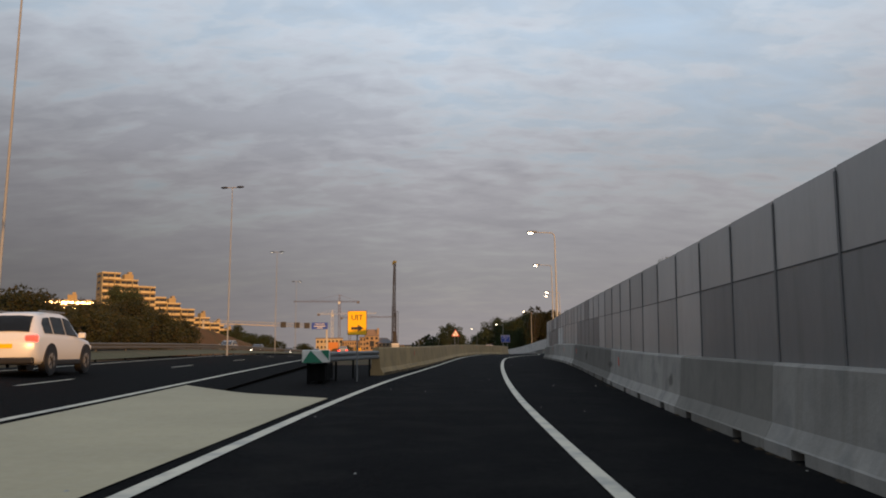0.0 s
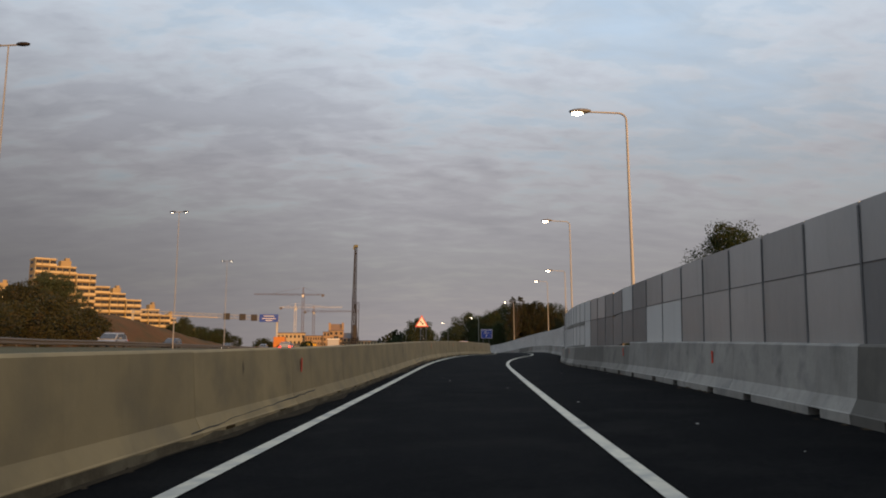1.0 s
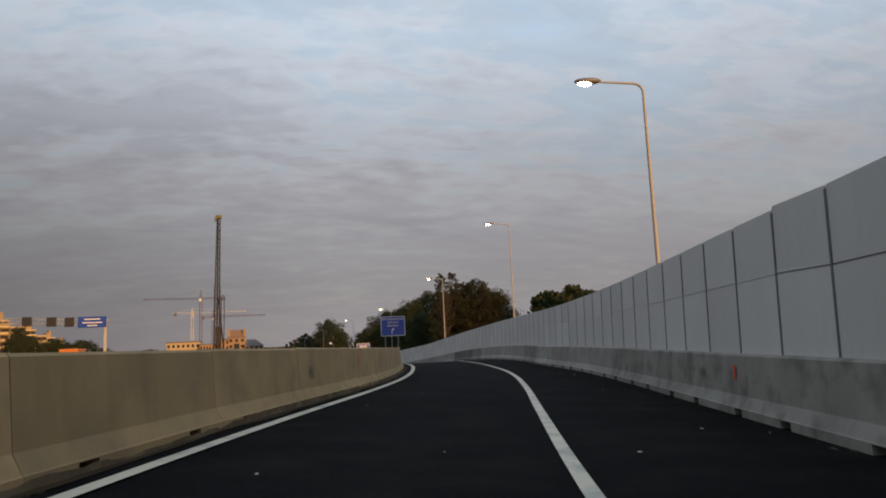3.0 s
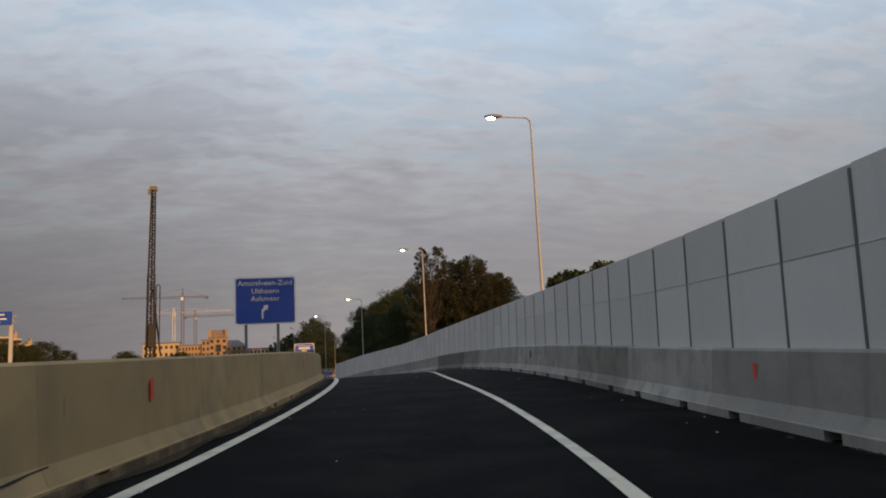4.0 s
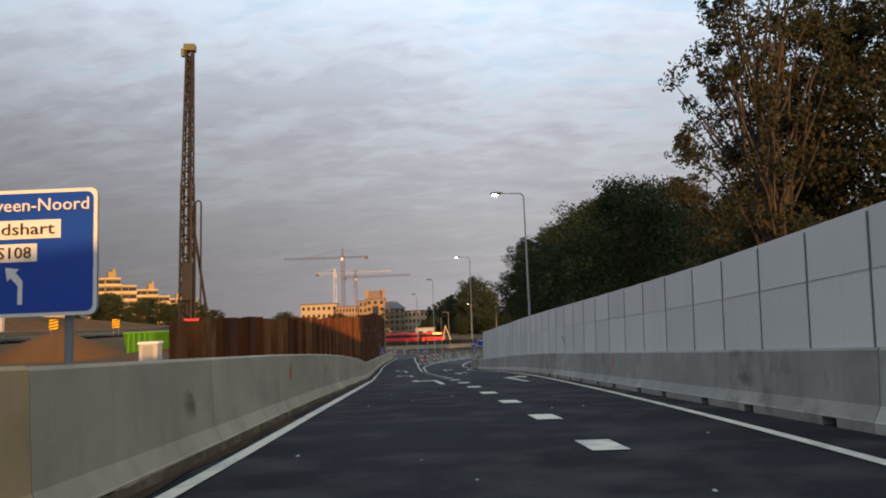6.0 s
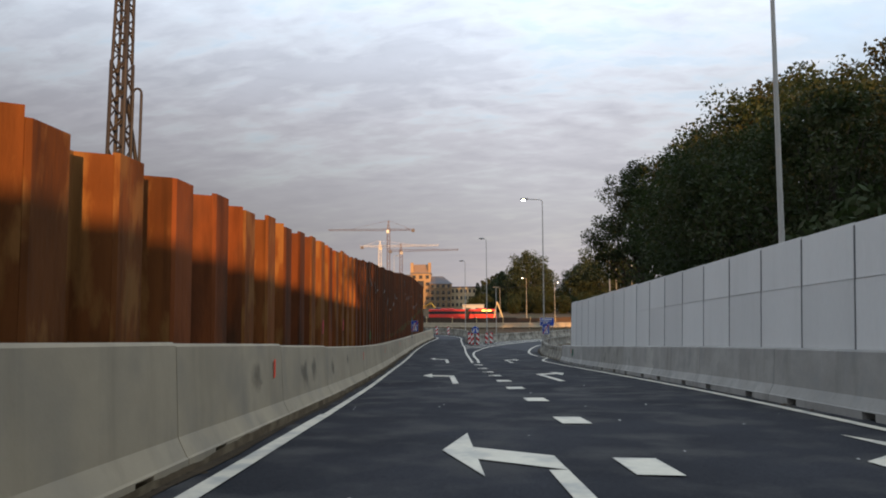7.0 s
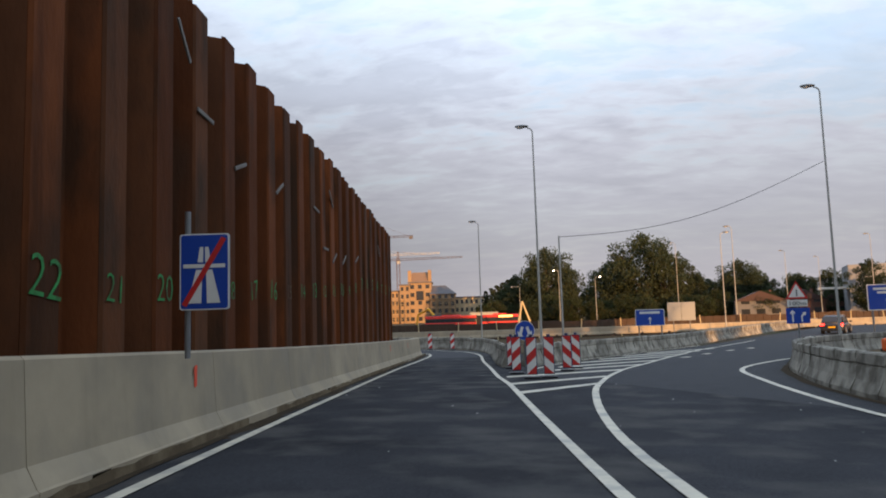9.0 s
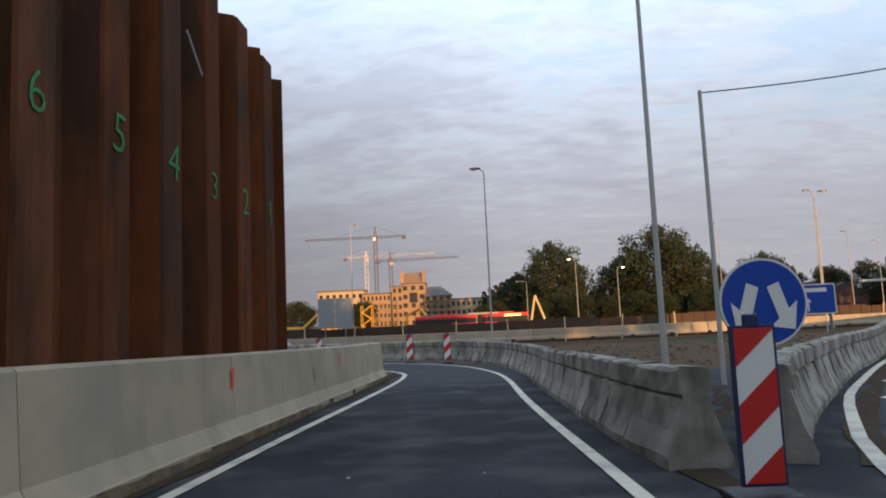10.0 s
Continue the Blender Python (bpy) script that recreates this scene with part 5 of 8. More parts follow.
for k in range(int((248 - 28.6) / 0.12)):
    y = 28.6 + 0.12 * k
    h = 0.15 + 0.22 * noise.noise(Vector((y * 0.16, 5.0, 0))) + 0.07 * noise.noise(Vector((y * 1.7, 1.0, 0))) + 0.03 * noise.noise(Vector((y * 6.0, 2.0, 0)))
    h = min(max(0.7 * h, 0.02), 0.112)
    rows.append([bm.verts.new(foot_face(KERB_FOOT, y, v)) for v in (0.005, h)])
for a, b in zip(rows, rows[1:]):
    bm.faces.new((a[0], a[1], b[1], b[0]))
tagged(new("dirt_splash", finish(bm, "dirt_splash", SPLASH)), "brown splashed dirt on the foot of the concrete barriers", "dirt", kind="stuff")


# cracks in the barriers
def crack(table, y0, y1, h0, h1, seed):
    r = random.Random(seed)
    bm = bmesh.new()
    rows = []
    n_ = int((y1 - y0) / 0.25)
    for i in range(n_ + 1):
        f = i / n_
        y = y0 + (y1 - y0) * f
        h = h0 + (h1 - h0) * f + r.uniform(-0.012, 0.012)
        x = along(table, y) - (0.02 + (h - 0.135) * 0.515) + 0.006
        z = surface(along(table, y), y) + h
        w = 0.006 + 0.006 * r.random()
        rows.append((bm.verts.new((x, y, z - w)), bm.verts.new((x - 0.003, y, z + w))))
    for a, b in zip(rows, rows[1:]):
        bm.faces.new((a[0], b[0], b[1], a[1]))
    return tagged(new("crack", finish(bm, "crack", BLACK)), "thin dark crack along a concrete barrier's toe", "crack", "cracks in the barriers")


crack(KERB_FOOT, 32.0, 37.6, 0.15, 0.26, 3)
crack(KERB_FOOT, 56.2, 59.2, 0.20, 0.27, 4)
crack(KERB_FOOT, 96.5, 99.4, 0.18, 0.28, 5)


# clods of dirt lodged against the barriers' feet
dirt = random.Random(41)
cv, cf = [], []
for k in range(1500):
    left_side = k % 3 != 0
    y = dirt.uniform(28, 246) if left_side else dirt.uniform(6, 200)
    hot = noise.noise(Vector((y * 0.22, 1.0 if left_side else 8.0, 0)))
    if hot < -0.12:
        continue
    x = along(KERB_FOOT, y) + abs(dirt.gauss(0, 0.07)) if left_side else along(WALL_FOOT, y) - abs(dirt.gauss(0, 0.07))
    z = surface(x, y)
    r0 = dirt.uniform(0.015, 0.055) * (1 + max(0.0, hot))
    i0 = len(cv)
    cv += [(x + r0 * math.cos(k2 * 1.047 + k) * dirt.uniform(0.6, 1.2), y + 1.6 * r0 * math.sin(k2 * 1.047 + k) * dirt.uniform(0.6, 1.3), z) for k2 in range(6)] + [(x, y, z + r0 * dirt.uniform(0.2, 0.45))]
    cf += [(i0 + k2, i0 + (k2 + 1) % 6, i0 + 6) for k2 in range(6)]
cm = bpy.data.meshes.new("dirt_clod")
cm.from_pydata(cv, [], cf)
cm.materials.append(GRIT)
tagged(new("dirt_clod", cm), "dark clods of dirt against the barriers' feet", "dirt", kind="stuff")


# small pale chips scattered on the asphalt
chips = random.Random(17)
cv, cf = [], []
for k in range(220):
    y = chips.uniform(4, 246)
    x = chips.uniform(along(KERB_FOOT, y) + 0.1, along(WALL_FOOT, y) - 0.1)
    z = surface(x, y) + 0.013
    r0 = chips.uniform(0.008, 0.03)
    a0 = chips.uniform(0, 6)
    i0 = len(cv)
    cv += [(x + r0 * math.cos(a0 + k2 * 1.257) * chips.uniform(0.6, 1.2), y + r0 * math.sin(a0 + k2 * 1.257) * 1.4, z) for k2 in range(5)] + [(x, y, z + r0 * 0.5)]
    cf += [(i0 + k2, i0 + (k2 + 1) % 5, i0 + 5) for k2 in range(5)]
cm = bpy.data.meshes.new("road_chip")
cm.from_pydata(cv, [], cf)
cm.materials.append(material("pale_stone_chip", (0.30, 0.29, 0.26), 0.9, vary=0.3, grain=8))
tagged(new("road_chip", cm), "small pale stone chips scattered on the asphalt", "grit", kind="stuff")


# ---- trees ----
def leaf_material(name, base, tint, per=0.25):
    m = material(name, base, 0.75, vary=0.3, grain=1.2, stain=0.35, stain_scale=0.35, per_object=per, tint=tint, spec=0.2)
    nt = m.node_tree
    tr = nt.nodes.new("ShaderNodeBsdfTranslucent")
    tr.inputs[0].default_value = (base[0] * 1.3, base[1] * 1.6, base[2], 1)
    mix = nt.nodes.new("ShaderNodeMixShader")
    mix.inputs[0].default_value = 0.25
    nt.links.new(nt.nodes["Principled BSDF"].outputs[0], mix.inputs[1])
    nt.links.new(tr.outputs[0], mix.inputs[2])
    nt.links.new(mix.outputs[0], nt.nodes["Material Output"].inputs[0])
    return m


LEAF = leaf_material("dark_green_leaves", (0.026, 0.036, 0.013), (0.046, 0.040, 0.015))
AUTUMN = leaf_material("brownish_leaves", (0.031, 0.032, 0.014), (0.050, 0.038, 0.016))
BARK = material("grey_brown_bark", (0.051, 0.0408, 0.0312), 0.95, vary=0.25, grain=9, bump=0.6, bump_scale=20, stretch=(1, 1, 0.25))


def leaf_cloud(rng_, centres, radii, per, size):
    """Many small leaf quads in clumps round the given centres."""
    verts, faces = [], []
    for (c, r) in zip(centres, radii):
        n = max(4, int(per * rng_.uniform(0.6, 1.3)))
        d = rng_.normal(size=(n, 3))
        d /= np.linalg.norm(d, axis=1)[:, None]
        p = np.array(c) + d * (r * rng_.uniform(0.25, 1.0, size=(n, 1)) ** 0.6) * np.array((1, 1, 0.8))
        a = rng_.normal(size=(n, 3))
        a /= np.linalg.norm(a, axis=1)[:, None]
        b = np.cross(a, rng_.normal(size=(n, 3)))
        b /= np.linalg.norm(b, axis=1)[:, None]
        s = size * rng_.uniform(0.6, 1.35, size=(n, 1))
        i0 = len(verts)
        q = np.stack([p - a * s, p + b * s * 0.55, p + a * s, p - b * s * 0.55], 1).reshape(-1, 3)
        verts.extend(map(tuple, q))
        faces.extend((i0 + 4 * k, i0 + 4 * k + 1, i0 + 4 * k + 2, i0 + 4 * k + 3) for k in range(n))
    return verts, faces


def tree_meshes(seed, height, spread, clumps, per, leaf, base=0.28, narrow=1.0, rag=0.0, tight=1.0):
    """A tapered trunk with limbs, and a crown of leaf clumps that sit on the limbs' ends."""
    r = random.Random(seed)
    nr = np.random.default_rng(seed)
    bm = bmesh.new()
    pts = [Vector((0, 0, 0))]
    for k in range(1, 6):
        pts.append(Vector((r.uniform(-0.05, 0.05) * height * 0.4, r.uniform(-0.05, 0.05) * height * 0.4, height * 0.85 * k / 5)))
    r0 = height * 0.017
    for k in range(5):
        tube(bm, pts[k], pts[k + 1], r0 * (1 - k / 5.5), r0 * (1 - (k + 1) / 5.5), 7, caps=False)
    centres, radii = [], []
    for k in range(clumps):
        f = base + (1 - base) * (k + r.random()) / clumps
        z = height * f
        prof = math.sin(math.pi * min(1.0, (f - base * 0.55) / (1.08 - base * 0.55))) ** 0.75
        a = r.uniform(0, 2 * math.pi)
        reach = spread * prof * math.sqrt(r.uniform(0.08, 1.0)) * narrow
        reach *= 1 + rag * (0.7 * math.sin(2 * a + seed) + 0.5 * math.sin(3 * a + 9 * f + 2 * seed))
        c = Vector((reach * math.cos(a), reach * math.sin(a), z + r.uniform(-0.3, 0.3) + rag * r.uniform(-0.10, 0.14) * height))
        centres.append(tuple(c))
        radii.append(spread * tight * r.uniform(0.16, 0.34) * (0.7 + 0.5 * prof) * (1 - 0.5 * rag * r.random()))
        if k % 3 == 0:
            u = min(4.9, f * 4.1 * r.uniform(0.75, 1.0))
            s = pts[int(u)].lerp(pts[int(u) + 1], u % 1)
            wob = Vector((r.uniform(-1, 1), r.uniform(-1, 1), r.uniform(-0.3, 0.6))) * (0.035 * height)
            q = [s, s.lerp(c, 0.35) + Vector((0, 0, -0.03 * height)) + wob * 0.6, s.lerp(c, 0.7) - wob * 0.5, c]
            for i in range(3):
                tube(bm, q[i], q[i + 1], r0 * (0.24 - 0.065 * i), r0 * (0.175 - 0.065 * i), 5, caps=False)
    trunk = finish(bm, "trunk", BARK, True)
    v, f = leaf_cloud(nr, centres, radii, per, leaf)
    me = bpy.data.meshes.new("crown")
    me.from_pydata(v, [], f)
    return trunk, me


def tree_kind(seed, height, spread, clumps, per, leaf, mat, **kw):
    trunk, crown = tree_meshes(seed, height, spread, clumps, per, leaf, **kw)
    crown.materials.append(mat)
    return trunk, crown


def plant(kind, x, y, z, scale, label, turn=0.0, group="", sz=None, name="tree", cat="tree"):
    ob = thing(name, label, cat, Matrix.Translation((x, y, z)) @ Matrix.Rotation(turn, 4, "Z"), group)
    s = Matrix.Diagonal((scale, scale, sz or scale, 1))
    part("trunk", kind[0], None, ob, m=s)
    part("crown", kind[1], None, ob, m=s)
    return ob


NEAR_A = tree_kind(11, 12.0, 4.2, 170, 190, 0.095, LEAF, base=0.20)
SHADE = tree_kind(14, 12.0, 4.0, 110, 60, 0.34, LEAF, base=0.06)
NEAR_D = tree_kind(15, 12.0, 2.4, 120, 260, 0.068, LEAF, base=0.52, rag=0.3)
NEAR_E = tree_kind(16, 12.0, 3.3, 160, 260, 0.072, LEAF, base=0.48, rag=0.25)
NEAR_B = tree_kind(12, 12.0, 2.8, 330, 88, 0.058, AUTUMN, base=0.14, rag=0.25, tight=0.46)
NEAR_C = tree_kind(13, 12.0, 4.2, 330, 150, 0.084, AUTUMN, base=0.14, rag=0.22, tight=0.60)
# paler than LEAF: distance haze is mixed into this leaf colour
FAR_LEAF = leaf_material("hazed_green_leaves", (0.038, 0.050, 0.025), (0.050, 0.055, 0.028), 0.35)
FAR_A = tree_kind(21, 20.0, 8.5, 230, 64, 0.32, FAR_LEAF, base=0.04, rag=0.45)
FAR_B = tree_kind(22, 20.0, 5.8, 170, 60, 0.30, FAR_LEAF, base=0.03, rag=0.45)
FAR_C = tree_kind(26, 20.0, 6.8, 180, 64, 0.32, FAR_LEAF, base=0.04, narrow=0.9, rag=0.5)
POPLAR = tree_kind(23, 20.0, 2.6, 110, 46, 0.32, LEAF, base=0.08)
BUSH = tree_kind(24, 5.0, 3.4, 90, 60, 0.16, AUTUMN, base=0.05)
DARK_BUSH = tree_kind(25, 6.0, 3.6, 100, 80, 0.15, LEAF, base=0.04)

plant(NEAR_A, 27.4, 79.5, -2.6, 1.02, "dark green leafy tree behind the noise wall")
plant(NEAR_A, 31.0, 80.5, -2.6, 0.95, "dark green leafy tree behind the noise wall", 2.0)
for kind, x, y, z, s, t, label in (
        (NEAR_B, 20.9, 157.0, -3.0, 1.03, 0.3, "thin airy tree with sparse brownish leaves behind the noise wall"),
        (NEAR_B, 22.9, 158.4, -3.0, 0.94, 2.3, "thin airy tree with sparse brownish leaves behind the noise wall"),
        (NEAR_C, 25.0, 158.8, -3.2, 0.95, 1.1, "broad brownish autumn tree behind the noise wall"),
        (NEAR_C, 27.0, 157.2, -3.2, 0.80, 2.9, "broad brownish autumn tree behind the noise wall"),
        (NEAR_A, 19.3, 167.0, -4.4, 0.76, 0.5, "dark green leafy tree behind the noise wall"),
        (NEAR_A, 21.6, 171.5, -4.6, 0.62, 1.5, "dark green leafy tree behind the noise wall"),
        (NEAR_A, 19.8, 184.5, -4.8, 0.85, 3.3, "dark green leafy tree behind the noise wall"),
        (NEAR_A, 18.2, 190.0, -5.3, 0.86, 4.4, "dark green leafy tree behind the noise wall"),
        (NEAR_D, 16.5, 205.8, -5.9, 1.02, 0.2, "leafy green tree beyond the noise wall's end"),
        (NEAR_E, 20.0, 204.0, -5.9, 1.12, 1.2, "leafy green tree beyond the noise wall's end"),
        (NEAR_A, 24.5, 200.0, -5.9, 1.32, 2.2, "leafy green tree beyond the noise wall's end"),
        (NEAR_A, 20.6, 196.0, -5.6, 1.15, 3.2, "leafy green tree behind the noise wall"),
        (NEAR_C, 27.5, 193.0, -5.6, 1.25, 3.9, "broad brownish tree behind the noise wall"),
        # these last four stand out of view, added to shade the lower piles
        (NEAR_A, 31.0, 205.0, -5.9, 1.25, 5.1, "leafy green tree beyond the noise wall's end"),
        (NEAR_C, 36.0, 212.0, -5.9, 1.30, 0.9, "broad brownish tree added out of view to block the sun"),
        (NEAR_A, 41.0, 219.0, -6.1, 1.25, 2.9, "leafy green tree beyond the noise wall's end"),
        (NEAR_A, 37.0, 203.0, -5.9, 1.35, 1.9, "leafy green tree beyond the noise wall's end")):
    plant(kind, x, y, z, s, label, t, "trees behind the noise wall")
# thick tree belt, added unseen, keeps evening sun off the slip road's lower end
belt = random.Random(31)
for k in range(13):
    f = k / 12
    for row in range(2):
        x, y = 33 + 23 * f + 2.0 * row + belt.uniform(-0.8, 0.8), 152 + 13 * f - 4 * row + belt.uniform(-1.2, 1.2)
        plant(SHADE, x, y, -6.2, belt.uniform(0.92, 1.06), "dense dark tree added out of view to shade the road", belt.uniform(0, 6), "belt of trees beside the slip road")
for k, y in enumerate((160.5, 181.5, 185.0, 189.0, 193.0, 196.5)):
    plant(DARK_BUSH, along(WALL_FOOT, y) + 5.8 + (k % 3) * 0.7, y, surface(along(WALL_FOOT, y), y) - 0.9, 0.85 + 0.1 * ((k * 7) % 3), "dense dark shrub behind the noise wall", k * 1.3, "shrubs behind the noise wall", name="shrub", cat="shrub")
wood = random.Random(9)
for kind, x, y, tall in ((FAR_A, 4.6, 424, 1.05), (FAR_B, 0.0, 430, 0.84), (FAR_C, 10.0, 428, 0.86), (FAR_B, -4.5, 436, 0.74), (FAR_A, 34.5, 424, 1.20), (FAR_C, 27.5, 428, 0.98), (FAR_B, 40.5, 426, 1.02), (FAR_C, 46.0, 430, 0.86), (FAR_A, 22.5, 434, 0.78), (FAR_C, 50.5, 432, 0.66), (FAR_A, 64.0, 432, 0.80), (FAR_B, 59.5, 430, 0.66), (FAR_C, 69.5, 434, 0.64)):
    plant(kind, x, y, -6.9, tall, "big dark green tree in the wood beyond the junction", wood.uniform(0, 6), "trees beyond the junction")
for k in range(24):
    x = -12 + 4.4 * k + wood.uniform(-1, 1)
    plant((FAR_B, FAR_C)[k % 2], x, 440 + wood.uniform(-4, 8), -6.9, wood.uniform(0.50, 0.62), "low dark green tree in the wood beyond the junction", wood.uniform(0, 6), "low trees beyond the junction")
for k in range(36):
    x = -16 + 3.6 * k + wood.uniform(-1.5, 1.5)
    plant(DARK_BUSH, x, 402 + wood.uniform(-5, 8) + (14 if x < -6 else 0), -6.9, wood.uniform(0.75, 1.25), "dense dark shrub at the edge of the wood", k * 1.7, "shrubs beyond the junction", name="shrub", cat="shrub")
for x, y, s in ((77, 421, 0.56), (84, 418, 0.60), (91, 424, 0.54)):
    plant(FAR_C, x, y, -6.9, s, "big dark green tree behind the houses", x, "trees beyond the junction")
for k in range(6):
    plant(POPLAR, -20 + 2.1 * k, 486 + 3 * k, -6.9, 0.62 + 0.06 * k, "slim dark poplar far beyond the junction", k, "poplars beyond the junction")
for k in range(30):
    x = 78 + 9.5 * k + wood.uniform(-3, 3)
    plant((FAR_B, FAR_A)[k % 2], x, 395 + wood.uniform(-10, 40) - 0.25 * x, -6.9, wood.uniform(0.42, 0.66), "dark tree in the distant row", k, "distant trees on the right")
# bushes and trees on the bank beyond the motorway
for k in range(20):
    y = 46 + 4.9 * k
    plant(BUSH, mw_right(y) - 33 - (k % 3) * 2.2, y, mw_z(mw_right(y) - 30, y) + 0.2, 0.95 + 0.12 * ((k * 5) % 4), "brownish green bush on the bank beside the motorway", k * 1.7, "bushes on the motorway bank", name="shrub", cat="shrub")
for k in range(24):
    y = 48 + 4.9 * k
    plant(BUSH, mw_right(y) - 38 - 0.055 * (y - 48) - (k % 3) * 3.0, y, mw_z(mw_right(y) - 30, y) + 0.5 + (3.4 if y > 125 else 0.0), 1.0 + 0.12 * ((k * 5) % 4), "brownish green bush on the bank beside the motorway", k * 1.1, "bushes on the motorway bank", name="shrub", cat="shrub")
for x, y, z, s in ((-104, 341, 2, 0.52), (-97, 330, 1.5, 0.50), (-93, 340, 1, 0.42), (-96, 352, 1, 0.50), (-91, 358, 1, 0.40), (-96, 382, 0.5, 0.52), (-100, 378, 0.5, 0.40), (-90, 388, 0, 0.36), (-130, 240, 6, 0.5), (-138, 238, 6, 0.5), (-126, 262, 6, 0.42)):
    plant(DARK_BUSH, x, y, z - 1.0, s * 3.0, "round dark tree before the flats", x, "trees before the flats")
for x, y, s in ((-100, 506, 2.0), (-96, 500, 1.7), (-67, 488, 1.7)):
    plant(DARK_BUSH, x, y, -6.9, s, "round dark tree beside the brick building", x, "trees beside the brick building")

for x, y, z, s in ((-126.5, 270, 6.5, 0.92), (-119.5, 268, 6.5, 0.86), (-87.5, 300, 2.0, 0.46)):
    plant(FAR_C, x, y, z, s, "big dark tree on the bank before the flats", x, "trees before the flats")

# ---- bank beyond the motorway ----
bm = bmesh.new()
rows = []
rb = random.Random(3)
for k in range(46):
    y = 20 + 9 * k
    x0 = mw_right(y) - 31
    h = 3.0 * math.exp(-((y - 110) / 60) ** 2) + 8.0 * math.exp(-((y - 188) / 72) ** 2) + 2.2 * math.exp(-((y - 290) / 60) ** 2) + rb.uniform(-0.15, 0.15)
    row = []
    for f, g in ((0, 0), (5, 0.35), (10, 0.8), (16, 1.0), (40, 1.05), (90, 0.8), (120, 0.0)):
        row.append(bm.verts.new((x0 - f, y, mw_z(mw_right(y) - 28, y) - 0.2 + h * g + rb.uniform(-0.1, 0.1))))
    rows.append(row)
for a, b in zip(rows, rows[1:]):
    for i in range(len(a) - 1):
        bm.faces.new((a[i], a[i + 1], b[i + 1], b[i]))
BANK_EARTH = material("dry_grass_bank", (0.120, 0.056, 0.020), 0.95, spec=0.1, vary=0.3, grain=2.5, stain=0.3, stain_scale=0.08, bump=0.8, bump_scale=4, tint=(0.065, 0.050, 0.018))
tagged(new("ground_bank", finish(bm, "ground_bank", BANK_EARTH, True)), "brown grassy bank beyond the motorway", "embankment", kind="structure")

# ---- blocks of flats ----
FLAT_WALL = material("cream_facade", (0.30, 0.215, 0.105), 0.85, vary=0.08, grain=2, stain=0.12, stain_scale=0.2, per_object=0.06)
FLAT_BAND = material("pale_balcony_front", (0.50, 0.385, 0.205), 0.8, vary=0.08, grain=2, per_object=0.08)
DARK_GLASS = material("dark_window_glass", (0.03, 0.032, 0.035), 0.15, vary=0.2, grain=0.8)


def flats(x, y, z, yaw, width, depth, floors, steps, label):
    """A stepped block of flats: recessed window bands between pale balcony fronts, lift tower on top."""
    ob = thing("apartment_building", label, "apartment building", pose(x, y, z, 0, 0, yaw), "flats beyond the motorway")
    fh = 2.95
    n = len(steps)
    for i, (cut, up) in enumerate(steps):
        fl = floors + up
        w = width / n
        cx = -width / 2 + (i + 0.5) * w
        bm = bmesh.new()
        box(bm, cx, cut, fl * fh / 2, w - 0.06, depth, fl * fh)
        part("wall", bm, FLAT_WALL, ob)
        bm = bmesh.new()
        box(bm, cx, cut, fl * fh + 0.25, w + 0.3, depth + 0.8, 0.5, 0.06)
        part("roof", bm, FLAT_BAND, ob)
        for f in range(fl):
            cols = max(2, int(w / 2.5))
            for c in range(cols):
                bm = bmesh.new()
                ww = w / cols
                box(bm, cx - w / 2 + (c + 0.5) * ww, cut - depth / 2 - 0.01, f * fh + 1.75, ww - 0.16, 0.10, 1.65)
                part("window", bm, DARK_GLASS, ob)
                bm = bmesh.new()
                box(bm, cx - w / 2 + (c + 0.5) * ww, cut - depth / 2 - 0.65, f * fh + 0.08, ww - 0.1, 1.3, 0.16)
                box(bm, cx - w / 2 + (c + 0.5) * ww, cut - depth / 2 - 1.26, f * fh + 0.58, ww - (0.02 if (c + f) % 4 else 0.7), 0.08, 1.0)
                if c % 2 == 0:
                    box(bm, cx - w / 2 + c * ww + 0.06, cut - depth / 2 - 0.6, f * fh + 1.45, 0.12, 1.2, 2.7)
                part("balcony", bm, FLAT_BAND, ob)
        for s in (-1, 1):
            for f in range(fl):
                bm = bmesh.new()
                box(bm, cx + s * (w / 2), cut + depth * 0.05, f * fh + 1.8, 0.12, depth * 0.5, 1.2)
                if (i == 0 and s < 0) or (i == n - 1 and s > 0):
                    part("window", bm, DARK_GLASS, ob)
                else:
                    bm.free()
    bm = bmesh.new()
    box(bm, width * 0.02, 0, (floors + steps[1][1]) * fh + 1.6, width * 0.17, 5.0, 3.0, 0.1)
    box(bm, width * 0.02 + 0.8, 0, (floors + steps[1][1]) * fh + 3.7, width * 0.07, 3.0, 1.4, 0.05)
    part("lift_tower", bm, FLAT_WALL, ob)
    return ob


tall_block = flats(-151.3, 333, -0.9, 40, 24, 9, 12, ((0, 1), (0, 0), (-1, -1)), "tall stepped cream block of flats with balconies")
flats(-143.9, 369, -0.9, 40, 21.5, 9, 9, ((0, 1), (-1, 0), (-2, -1)), "stepped cream block of flats with balconies")
flats(-139.6, 405, -0.9, 40, 17, 9, 7, ((0, 0), (-1, 0), (-2, -1)), "stepped cream block of flats with balconies")
flats(-142.3, 442, -0.9, 40, 14, 9, 6, ((0, 0), (-1, 0), (-2, -1)), "low stepped cream block of flats with balconies")
flats(-146, 477, -0.9, 40, 12.5, 10, 5, ((0, 0), (-1, 0), (-2, -1)), "low stepped cream block of flats with balconies")
flats(-150.5, 507, -0.9, 40, 12, 10, 4, ((0, 0), (-1, 0), (-2, -1)), "low stepped cream block of flats with balconies")
